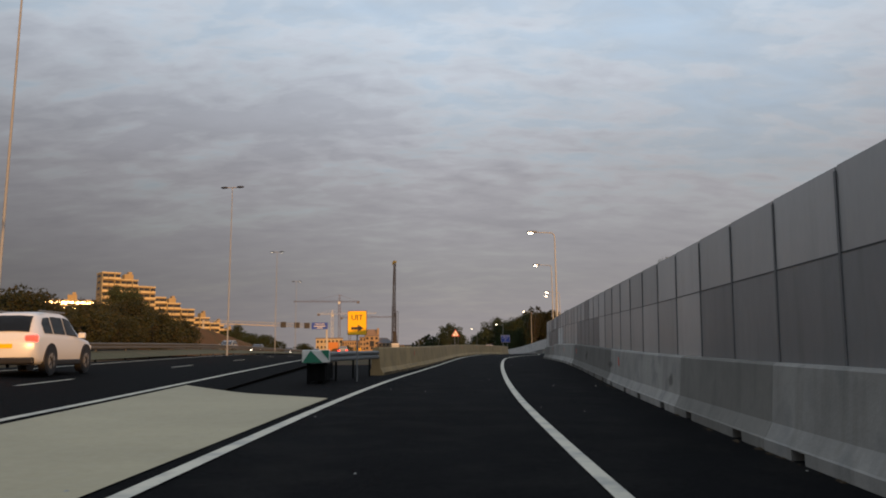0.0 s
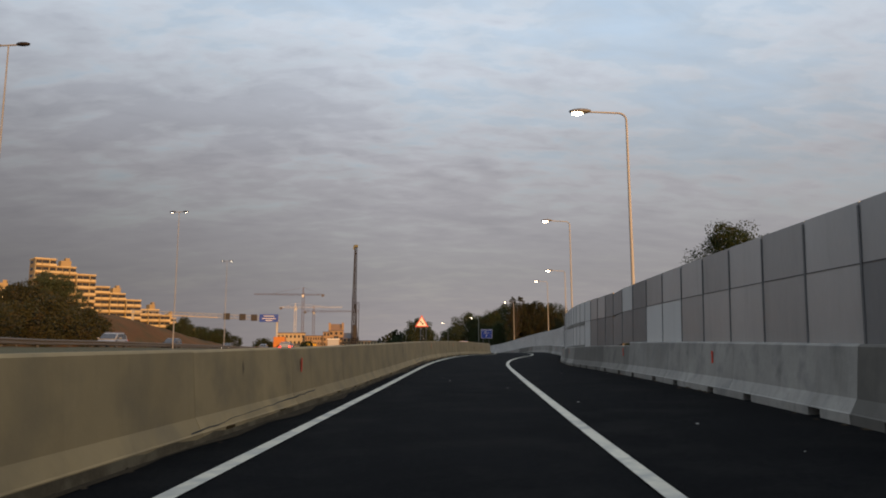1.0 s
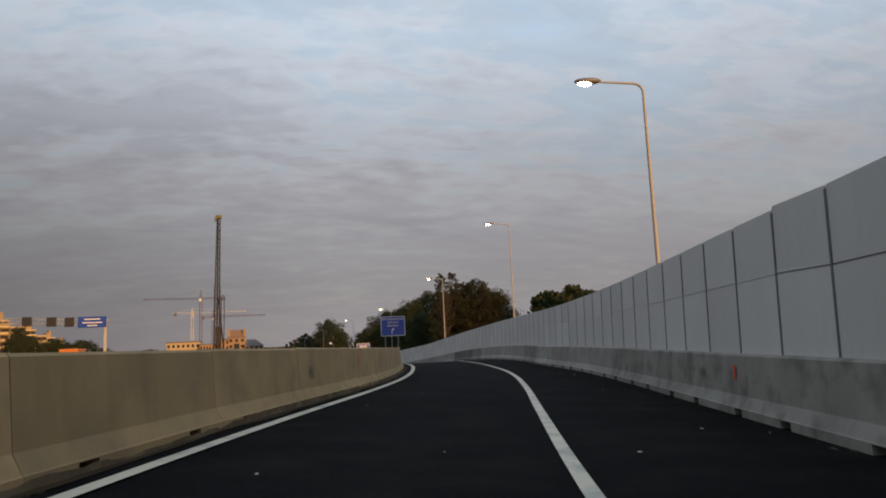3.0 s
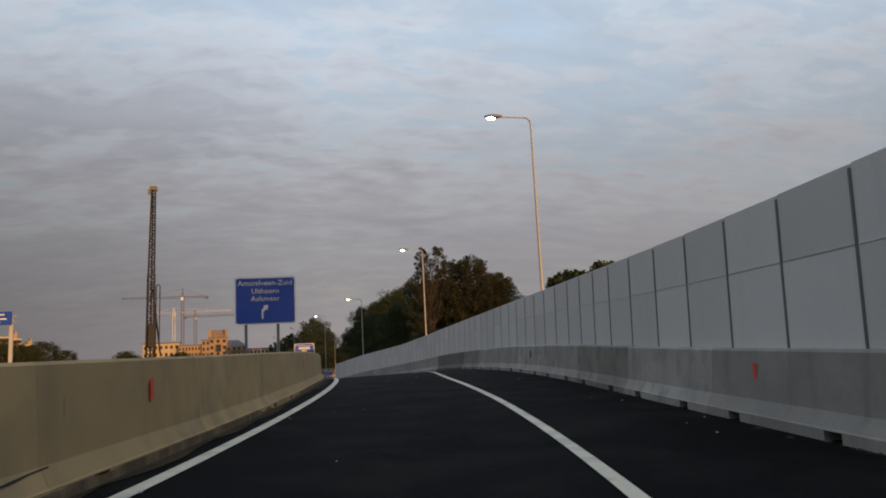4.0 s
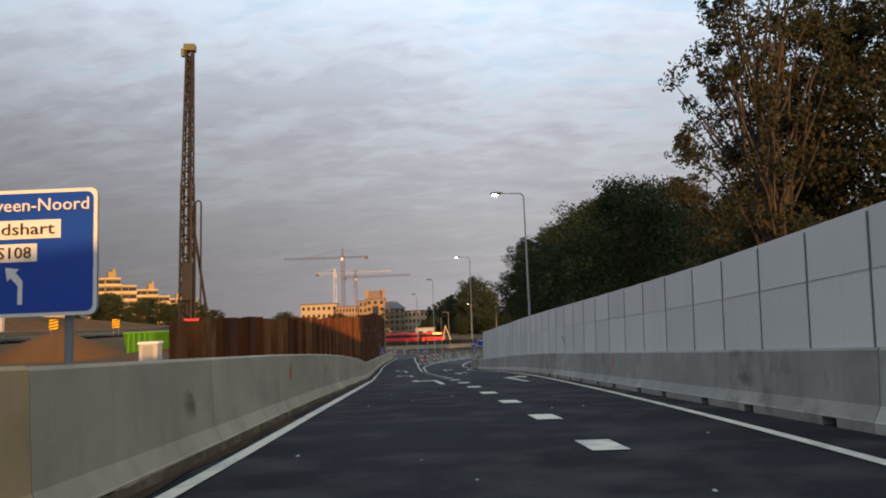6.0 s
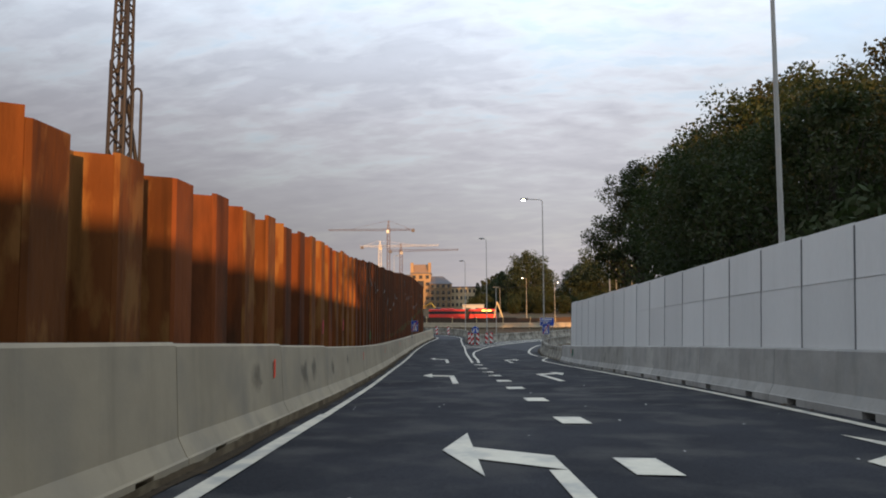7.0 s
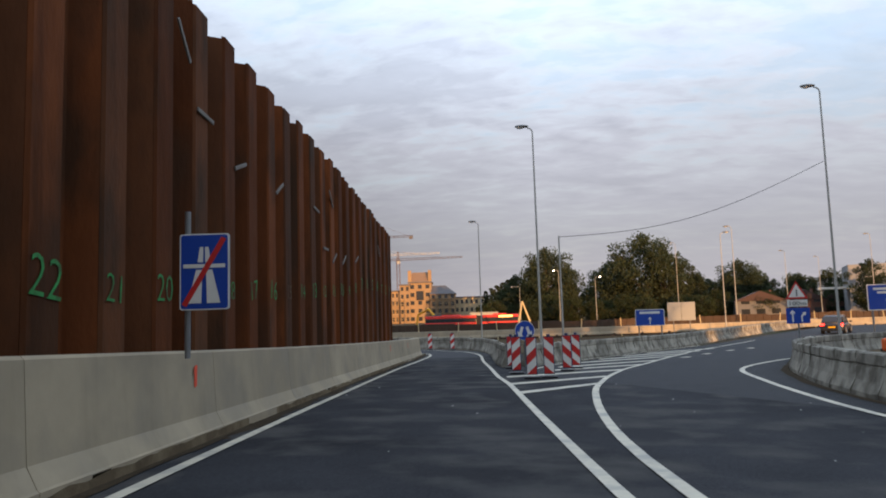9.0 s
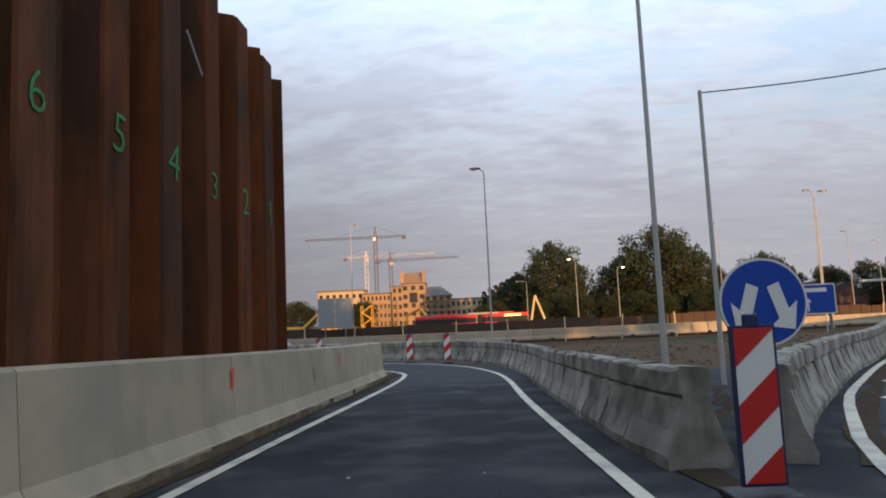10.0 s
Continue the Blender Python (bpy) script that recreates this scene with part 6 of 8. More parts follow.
flats(-181, 340, -0.9, 28, 24, 10, 9, ((0, 0), (0, 0), (0, 0)), "long low cream block of flats")
bm = bmesh.new()
box(bm, 6.2, -5.9, 17.3, 5.8, 0.5, 2.2, 0.06)
part("awning", bm, RED, tall_block, "bright red awning over a low floor")

# ---- brick building under construction ----
BRICK = material("warm_brick_wall", (0.30, 0.20, 0.11), 0.9, vary=0.12, grain=3, stain=0.15, stain_scale=0.15, per_object=0.08)
PALE_BRICK = material("pale_yellow_brick_wall", (0.40, 0.31, 0.185), 0.9, vary=0.1, grain=3, stain=0.12, stain_scale=0.15)
SCAFFOLD = material("pale_scaffold_board", (0.42, 0.33, 0.20), 0.85, vary=0.15, grain=3)
ROOF = material("dark_roof_covering", (0.11, 0.10, 0.10), 0.8, vary=0.15, grain=4)
office = thing("brick_building", "large warm brick office building with tower, before cranes", "building", pose(-51, 514, -6.8, 0, 0, 7))


def wing(cx, cy, w, d, floors, mat, cols, fh=3.5, roof="flat"):
    bm = bmesh.new()
    box(bm, cx, cy, floors * fh / 2, w, d, floors * fh)
    wl_ = part("wall", bm, mat, office)
    bm = bmesh.new()
    if roof == "flat":
        box(bm, cx, cy, floors * fh + 0.3, w + 0.6, d + 0.6, 0.6, 0.08)
    else:
        h = 4.0
        vs = [(cx - w / 2 - 0.4, cy - d / 2 - 0.4, floors * fh), (cx + w / 2 + 0.4, cy - d / 2 - 0.4, floors * fh), (cx + w / 2 + 0.4, cy + d / 2, floors * fh), (cx - w / 2 - 0.4, cy + d / 2, floors * fh), (cx - w / 2 + 1, cy, floors * fh + h), (cx + w * 0.1, cy, floors * fh + h)]
        b = [bm.verts.new(v) for v in vs]
        for q in ((0, 1, 5, 4), (1, 2, 5), (2, 3, 4, 5), (3, 0, 4), (3, 2, 1, 0)):
            bm.faces.new([b[i] for i in q])
    part("roof", bm, ROOF, office)
    for f in range(floors):
        for c in range(cols):
            bm = bmesh.new()
            box(bm, cx - w / 2 + (c + 0.5) * w / cols, cy - d / 2, f * fh + 1.9, w / cols * 0.5, 0.16, 1.7)
            part("window", bm, DARK_GLASS, office)


wing(-31.0, 3, 19, 14, 4, PALE_BRICK, 7, fh=4.0)
wing(-14.0, 0, 15, 16, 4, BRICK, 9)
wing(-7.0, -2, 4.5, 16, 5, BRICK, 2, fh=3.3)
wing(-0.5, -1, 10, 15, 5, BRICK, 3)
wing(9.5, -2, 11, 16, 4, BRICK, 4, fh=3.1, roof="pitched")
wing(22, 2, 15, 14, 3, PALE_BRICK, 7)
# the tower's steep dark roof between two corner stacks, and the brick band below it
bm = bmesh.new()
vs = [bm.verts.new(v) for v in ((-5.3, -8.3, 18.1), (4.3, -8.3, 18.1), (4.3, 6.3, 18.1), (-5.3, 6.3, 18.1), (-4.0, -4.5, 22.4), (3.0, -4.5, 22.4), (3.0, 3.0, 22.4), (-4.0, 3.0, 22.4))]
for q in ((0, 1, 5, 4), (1, 2, 6, 5), (2, 3, 7, 6), (3, 0, 4, 7), (4, 5, 6, 7), (3, 2, 1, 0)):
    bm.faces.new([vs[k] for k in q])
part("roof", bm, material("brown_tower_roof", (0.20, 0.125, 0.075), 0.85, vary=0.15, grain=3), office)
for cx in (-4.9, 3.9):
    bm = bmesh.new()
    box(bm, cx, -7.4, 20.6, 1.5, 1.8, 5.0, 0.1)
    part("chimney", bm, BRICK, office)
bm = bmesh.new()
box(bm, -0.5, -8.62, 12.0, 3.2, 0.3, 4.0)
part("window", bm, DARK_GLASS, office)
for cx, n_ in ((-14.0, 10), (9.0, 7)):
    for k in range(n_):
        bm = bmesh.new()
        x = cx - n_ * 0.85 + 1.7 * k
        tube(bm, (x, -10.6, 0), (x, -10.6, 11.0), 0.07, 0.07, 4)
        part("scaffold_pole", bm, GALV, office)
    for f in range(5):
        bm = bmesh.new()
        box(bm, cx - 0.85, -10.3, 2.0 + 2.1 * f, n_ * 1.7, 0.8, 0.10)
        part("scaffold_deck", bm, SCAFFOLD, office, "pale wooden scaffold deck")
# ---- tower cranes ----
CRANE_RED = material("dull_crane_paint", (0.12, 0.085, 0.08), 0.7, vary=0.15, grain=2)
CRANE_GREY = material("pale_crane_paint", (0.55, 0.53, 0.50), 0.7, vary=0.12, grain=2)


def lattice(bm, a, b, w0, w1, bays, r):
    """A square lattice girder from a to b."""
    a, b = Vector(a), Vector(b)
    d = (b - a).normalized()
    side = d.cross(Vector((0, 1, 0)) if abs(d.y) < 0.9 else Vector((1, 0, 0))).normalized()
    up_ = side.cross(d).normalized()
    ring = []
    for k in range(bays + 1):
        f = k / bays
        w = (w0 + (w1 - w0) * f) / 2
        c = a.lerp(b, f)
        ring.append([c + side * w * s + up_ * w * t for s, t in ((1, 1), (-1, 1), (-1, -1), (1, -1))])
    for k in range(bays):
        for i in range(4):
            j = (i + 1) % 4
            tube(bm, ring[k][i], ring[k + 1][i], r, r, 4, caps=False)
            p, q = (ring[k][i], ring[k + 1][j]) if k % 2 else (ring[k][j], ring[k + 1][i])
            tube(bm, p, q, r * 0.6, r * 0.6, 4, caps=False)
    return bm


def tower_crane(x, y, top, yaw, jib, counter, apex, mat, label):
    z0 = -7.0
    ob = thing("tower_crane", label, "tower crane", pose(x, y, z0, 0, 0, yaw), "tower cranes over the building site")
    h = top - z0
    part("mast", lattice(bmesh.new(), (0, 0, 0), (0, 0, h), 1.7, 1.7, int(h / 2.4), 0.11), mat, ob)
    part("jib", lattice(bmesh.new(), (0.9, 0, h + 0.6), (-jib, 0, h + 0.9), 1.2, 0.7, int(jib / 2.2), 0.085), mat, ob)
    part("counter_jib", lattice(bmesh.new(), (0, 0, h + 0.6), (counter, 0, h + 0.6), 1.0, 0.9, int(counter / 2.4), 0.085), mat, ob)
    bm = bmesh.new()
    box(bm, counter - 1.3, 0, h - 0.1, 2.0, 1.2, 1.7, 0.08)
    part("counterweight", bm, ROOF, ob)
    bm = bmesh.new()
    box(bm, -0.2, -1.5, h - 0.6, 1.6, 1.5, 2.1, 0.1)
    part("cab", bm, WHITE, ob)
    if apex:
        part("apex", lattice(bmesh.new(), (0, 0, h), (0, 0, h + apex), 1.6, 0.4, 3, 0.13), mat, ob)
        bm = bmesh.new()
        tube(bm, (0, 0, h + apex), (-jib * 0.65, 0, h + 1.2), 0.06, 0.06, 4)
        tube(bm, (0, 0, h + apex), (counter * 0.8, 0, h + 1.2), 0.06, 0.06, 4)
        part("tie_rod", bm, mat, ob)
    return ob


tower_crane(-87, 594, 41.5, 4, 39, 17, 6.5, CRANE_RED, "reddish tower crane with a long jib over the building site")
tower_crane(-94, 600, 31.5, 184, 38, 13, 4.0, CRANE_GREY, "pale tower crane over the building site")
tower_crane(-77, 585, 27.5, 186, 36, 8, 5.0, CRANE_RED, "low reddish tower crane over the building site")

# ---- piling rig ----
rig = thing("piling_rig", "dark piling rig with a very tall lattice mast", "piling rig", pose(-13.7, 198.2, plateau_z(198) - 1.2, 0, 0.6, 8) @ Matrix.Diagonal((1, 1, 1.042, 1)))


def mast_section(parent, a, b, w0, w1, bays, r):
    """A square lattice mast: four chords, each a part, and its single braces."""
    a, b = Vector(a), Vector(b)
    ring = []
    for k in range(bays + 1):
        f = k / bays
        w = (w0 + (w1 - w0) * f) / 2
        ring.append([a.lerp(b, f) + Vector((w * s, w * t, 0)) for s, t in ((1, 1), (-1, 1), (-1, -1), (1, -1))])
    for i in range(4):
        j = (i + 1) % 4
        part("mast_chord", tube(bmesh.new(), ring[0][i], ring[bays][i], r, r, 6), DARK_METAL, parent)
        for k in range(bays):
            p, q = (ring[k][i], ring[k + 1][j]) if k % 2 else (ring[k][j], ring[k + 1][i])
            part("mast_brace", tube(bmesh.new(), p, q, r * 0.6, r * 0.6, 4), DARK_METAL, parent)


mast_section(rig, (0, 0, 0.8), (0, 0, 14.0), 1.0, 0.86, 16, 0.11)
mast_section(rig, (0, 0, 14.0), (0.1, 0, 25.9), 0.80, 0.52, 18, 0.09)
bm = bmesh.new()
box(bm, 0.1, 0, 26.1, 1.0, 0.8, 0.6, 0.08)
box(bm, -0.45, -0.2, 25.6, 0.3, 0.4, 0.7, 0.05)
part("mast_head", bm, material("dull_olive_paint", (0.12, 0.11, 0.04), 0.7, vary=0.2), rig, "olive coloured mast head with pulleys")
bm = bmesh.new()
for k in range(14):
    a = k / 13 * math.pi
    b = (k + 1) / 13 * math.pi
    if k < 13:
        tube(bm, (0.95 - 0.25 * math.cos(a), 0, 12.2 + 0.3 * math.sin(a)), (0.95 - 0.25 * math.cos(b), 0, 12.2 + 0.3 * math.sin(b)), 0.07, 0.07, 6)
tube(bm, (0.7, 0, 12.2), (0.7, 0, 2.5), 0.08, 0.08, 6)
tube(bm, (1.2, 0, 12.2), (1.2, 0, 3.5), 0.08, 0.08, 6)
part("hose", bm, DARK_METAL, rig)
bm = bmesh.new()
box(bm, 0.2, -0.3, 5.5, 0.9, 0.9, 3.2, 0.08)
part("hammer", bm, DARK_METAL, rig)
bm = bmesh.new()
box(bm, 0.0, 0.35, 13.0, 0.22, 0.30, 25.0)
part("leader", bm, DARK_METAL, rig)
bm = bmesh.new()
box(bm, 1.2, 3.0, 1.6, 2.4, 4.6, 1.5, 0.12)
part("engine_house", bm, DARK_METAL, rig, "dark painted engine house")
for sx in (-0.6, 2.6):
    bm = bmesh.new()
    box(bm, sx, 2.6, 0.45, 0.8, 5.6, 0.9, 0.3)
    part("crawler", bm, DARK_METAL, rig)
bm = bmesh.new()
tube(bm, (1.2, 2.0, 3.0), (0.2, 0.3, 12.0), 0.12, 0.12, 8)
part("stay", bm, DARK_METAL, rig)

# ---- gantry over the motorway ----
gantry = thing("sign_gantry", "motorway gantry with dark matrix signs and a blue sign", "gantry", pose(-33, 201, plateau_z(201), 0, 0, 6))
part("beam", lattice(bmesh.new(), (0.5, 0, 7.85), (-35, 0, 9.5), 0.85, 0.85, 24, 0.06), POLE, gantry)
for xx, hh in ((0.0, 8.4), (-34.5, 9.9)):
    bm = bmesh.new()
    box(bm, xx, 0, hh / 2, 0.45, 0.45, hh, 0.04)
    part("column", bm, POLE, gantry)
for xx in (-12.2, -8.4, -5.6):
    bm = bmesh.new()
    box(bm, xx, -0.75, 7.85 - 0.045 * xx, 1.5, 0.35, 1.6, 0.05)
    part("matrix_sign", bm, BLACK, gantry, "dark square matrix sign")
bm = bmesh.new()
box(bm, -2.0, -0.7, 8.0, 4.6, 0.12, 1.9, 0.03)
bs = part("blue_sign", bm, BLUE, gantry, "blue direction sign on the gantry")
for zz, ww in ((8.5, 2.6), (7.9, 3.2), (7.4, 1.6)):
    bm = bmesh.new()
    box(bm, -2.0, -0.775, zz, ww, 0.02, 0.18)
    part("writing", bm, WHITE, bs)
bm = bmesh.new()
box(bm, 0, 0, 0, 20, 0.5, 0.16, 0.03, Matrix.Translation((-24.5, -0.6, 8.55)) @ Matrix.Rotation(0.0465, 4, "Y"))
part("walkway", bm, FLAT_BAND, gantry)

# ---- tall twin lamps of the motorway ----
def twin_lamp(x, y, top, lit):
    z = mw_z(x, y) - 0.1
    ob = thing("motorway_lamp", "tall slim motorway lamp with two heads on short arms", "street lamp", pose(x, y, z, 0, 0, -8), "tall lamps along the motorway")
    h = top - z
    bm = bmesh.new()
    tube(bm, (0, 0, 0), (0, 0, h), 0.055, 0.026, 10, caps=False)
    tube(bm, (-0.45, 0, h - 0.02), (0.45, 0, h - 0.02), 0.035, 0.035, 8, caps=False)
    part("pole", bm, MAST, ob, smooth=True)
    for s in (-1, 1):
        bm = bmesh.new()
        bmesh.ops.create_uvsphere(bm, u_segments=12, v_segments=7, radius=1, matrix=Matrix.Translation((s * 0.62, 0, h)) @ Matrix.Diagonal((0.30, 0.13, 0.08, 1)))
        part("lamp_head", bm, DARK_METAL, ob, smooth=True)
        if lit:
            bm = bmesh.new()
            bmesh.ops.create_uvsphere(bm, u_segments=12, v_segments=7, radius=1, matrix=Matrix.Translation((s * 0.68, 0, h - 0.045)) @ Matrix.Diagonal((0.09, 0.07, 0.05, 1)))
            part("lamp_glass", bm, LAMP_ON, ob, "glowing lamp glass", smooth=True)
    return ob


twin_lamp(-14.1, 22.1, 14.2, False)
twin_lamp(-15.5, 50.7, 12.2, False)
for k in range(2):
    twin_lamp(-21.0 - 5.4 * k, 88.3 + 38 * k, 12.7, True)

# ---- lamps of the lower ground ----
for x, y, top, lit, arm, turn, lb in (
        (4.35, 240.8, 5.45, False, 0.25, 6, "tall unlit street lamp on a pale pole in the traffic island"),
        (-1.1, 267.2, 4.3, False, 0.25, 6, "tall unlit street lamp on a slim pole beyond the bend"),
        (18.1, 240.9, 6.5, False, 0.25, 0, "tall unlit street lamp on a pale pole in the outer island"),
        (13.4, 335.6, 2.3, True, 0.5, 180, "small lit street lamp before the wood"),
        (6.7, 326.1, 3.2, True, 0.5, 0, "small lit street lamp before the wood"),
        (-0.8, 346.2, 1.4, False, 1.2, 0, "small unlit street lamp before the wood"),
        (-22.2, 312.9, 8.1, False, 0.5, 180, "tall unlit street lamp before the brick building"),
        (23.0, 282.5, 3.9, False, 0.3, 180, "slim unlit street lamp beside the fork"),
        (26.9, 293.3, 5.7, False, 0.3, 0, "slim unlit street lamp beside the fork"),
        (25.8, 324.2, 6.8, False, 0.3, 0, "slim unlit street lamp beyond the fork"),
        (44.4, 329.8, 5.2, False, 0.3, 0, "slim unlit street lamp beyond the fork"),
        (55.9, 347.1, 5.1, False, 0.3, 0, "slim unlit street lamp beyond the fork"),
        (52.1, 316.3, 6.2, False, 0.3, 0, "slim unlit street lamp beyond the fork")):
    z = surface(x, y) - 0.1 if y < 262 else -6.8
    street_lamp(x, y, z, top - z, arm, lit, lb, turn, "lamps of the lower roads")


# ---- cars ----
def car(name, label, x, y, z, yaw, paint, length=4.4, width=1.8, height=1.67, suv=True, lights="tail", group=""):
    ob = thing(name, label, "car", pose(x, y, z, 0, 0, yaw), group)
    L, W, H = length / 2, width / 2, height
    belt = H * 0.60
    low = 0.28

    def loft(sections, mat, nm, lab=""):
        """Rings of (y, half width, z low, z high) lofted along y with rounded corners."""
        bm = bmesh.new()
        rings = []
        for yy, hw, z0, z1 in sections:
            zc, hz = (z0 + z1) / 2, (z1 - z0) / 2
            ring = []
            for k in range(24):
                a = (k + 0.5) / 24 * 2 * math.pi
                c_, s_ = math.cos(a), math.sin(a)
                ring.append(bm.verts.new((hw * math.copysign(abs(c_) ** 0.34, c_), yy, zc + hz * math.copysign(abs(s_) ** 0.40, s_))))
            rings.append(ring)
        for a, b in zip(rings, rings[1:]):
            for i in range(24):
                j = (i + 1) % 24
                bm.faces.new((a[i], a[j], b[j], b[i]))
        bm.faces.new(rings[0])
        bm.faces.new(rings[-1][::-1])
        return part(nm, bm, mat, ob, lab, smooth=True)

    rear_z = belt if suv else belt - 0.04
    loft([(-L, W * 0.80, low + 0.14, rear_z - 0.16), (-L + 0.03, W * 0.90, low + 0.06, rear_z - 0.06), (-L + 0.14, W * 0.96, low, rear_z), (-L * 0.7, W * 0.99, low, belt), (-L * 0.3, W, low, belt), (L * 0.35, W, low, belt), (L * 0.62, W * 0.98, low, belt - 0.10), (L - 0.12, W * 0.93, low, belt - 0.24), (L, W * 0.82, low + 0.1, belt - 0.36)], paint, "body")
    back = -L + 0.06 if suv else -L + 0.75
    loft([(back, W * 0.86, belt - 0.10, belt + 0.05), (back + 0.14, W * 0.83, belt - 0.1, belt + 0.34), (back + 0.30, W * 0.79, belt - 0.1, H - 0.07), (back + 0.7, W * 0.77, belt - 0.06, H), (L * 0.10, W * 0.77, belt - 0.06, H - 0.02), (L * 0.22, W * 0.79, belt - 0.06, H - 0.10), (L * 0.62, W * 0.86, belt - 0.10, belt - 0.06)], paint, "roof")

    def quad(pts, mat, nm, lab=""):
        bm = bmesh.new()
        bm.faces.new([bm.verts.new(p) for p in pts])
        r = bmesh.ops.extrude_face_region(bm, geom=bm.faces[:])
        n = (Vector(pts[1]) - Vector(pts[0])).cross(Vector(pts[2]) - Vector(pts[0])).normalized()
        for v in r["geom"]:
            if isinstance(v, bmesh.types.BMVert):
                v.co += n * 0.012
        return part(nm, bm, mat, ob, lab)

    zt, zb = H - 0.13, belt + 0.02
    for s in (-1, 1):
        cuts = [(back + 0.42, back + 1.05), (back + 1.12, back + 1.98), (back + 2.05, L * 0.42)]
        for a, b in cuts:
            ta = min(b, L * 0.16) if b > L * 0.3 else b
            p = [(s * W * 0.875, a, zb), (s * W * 0.875, b, zb), (s * W * 0.80, ta, zt), (s * W * 0.80, a + 0.04, zt)]
            quad(p if s > 0 else p[::-1], DARK_GLASS, "side_window")
        bm = bmesh.new()
        box(bm, s * (W + 0.09), L * 0.30, belt + 0.06, 0.20, 0.10, 0.14, 0.03)
        part("mirror", bm, paint, ob)
    rw = back - 0.005
    quad([(W * 0.72, rw + 0.02, zb + 0.02), (-W * 0.72, rw + 0.02, zb + 0.02), (-W * 0.66, rw + 0.235, zt), (W * 0.66, rw + 0.235, zt)][::-1], DARK_GLASS, "rear_window")
    quad([(W * 0.78, L * 0.60, zb - 0.02), (-W * 0.78, L * 0.60, zb - 0.02), (-W * 0.68, L * 0.235, zt), (W * 0.68, L * 0.235, zt)], DARK_GLASS, "windscreen")
    for s in (-1, 1):
        bm = bmesh.new()
        box(bm, s * W * 0.78, -L + 0.04, belt - 0.14, 0.30, 0.10, 0.17, 0.03)
        part("tail_lamp", bm, TAIL if lights == "tail" else RED, ob, "red tail lamp")
        bm = bmesh.new()
        box(bm, s * W * 0.70, L - 0.10, belt - 0.36, 0.30, 0.16, 0.14, 0.03)
        part("head_lamp", bm, HEAD if lights == "head" else WHITE, ob, "head lamp")
        for yy in (-L * 0.62, L * 0.62):
            bm = bmesh.new()
            tube(bm, (s * (W - 0.20), yy, 0.33), (s * (W + 0.02), yy, 0.33), 0.33, 0.31, 24)
            wheel = part("wheel", bm, BLACK, ob, "black tyre")
            bm = bmesh.new()
            tube(bm, (s * (W - 0.06), yy, 0.36), (s * (W + 0.006), yy, 0.36), 0.41, 0.40, 24)
            part("wheel_arch", bm, BLACK, ob, "dark wheel arch")
            bm = bmesh.new()
            tube(bm, (s * (W + 0.01), yy, 0.33), (s * (W + 0.032), yy, 0.33), 0.22, 0.20, 16)
            part("rim", bm, GALV, wheel)
    bm = bmesh.new()
    box(bm, 0, -L - 0.015, belt - 0.34, 0.52, 0.03, 0.11)
    part("number_plate", bm, YELLOW, ob, "yellow plate")
    bm = bmesh.new()
    box(bm, 0, -L + 0.06, low + 0.08, W * 1.8, 0.16, 0.24, 0.05)
    part("bumper", bm, BLACK if suv else paint, ob)
    if suv:
        for s in (-1, 1):
            bm = bmesh.new()
            tube(bm, (s * W * 0.70, back + 0.7, H + 0.04), (s * W * 0.70, L * 0.1, H + 0.03), 0.02, 0.02, 6)
            part("roof_rail", bm, GALV, ob)
    return ob


WHITE_PAINT = material("white_car_paint", (0.62, 0.62, 0.62), 0.25, vary=0.02, spec=0.6)
DARK_PAINT = material("dark_car_paint", (0.03, 0.03, 0.035), 0.25, vary=0.05, spec=0.6)
GREY_PAINT = material("grey_car_paint", (0.22, 0.23, 0.24), 0.3, vary=0.05, spec=0.6)


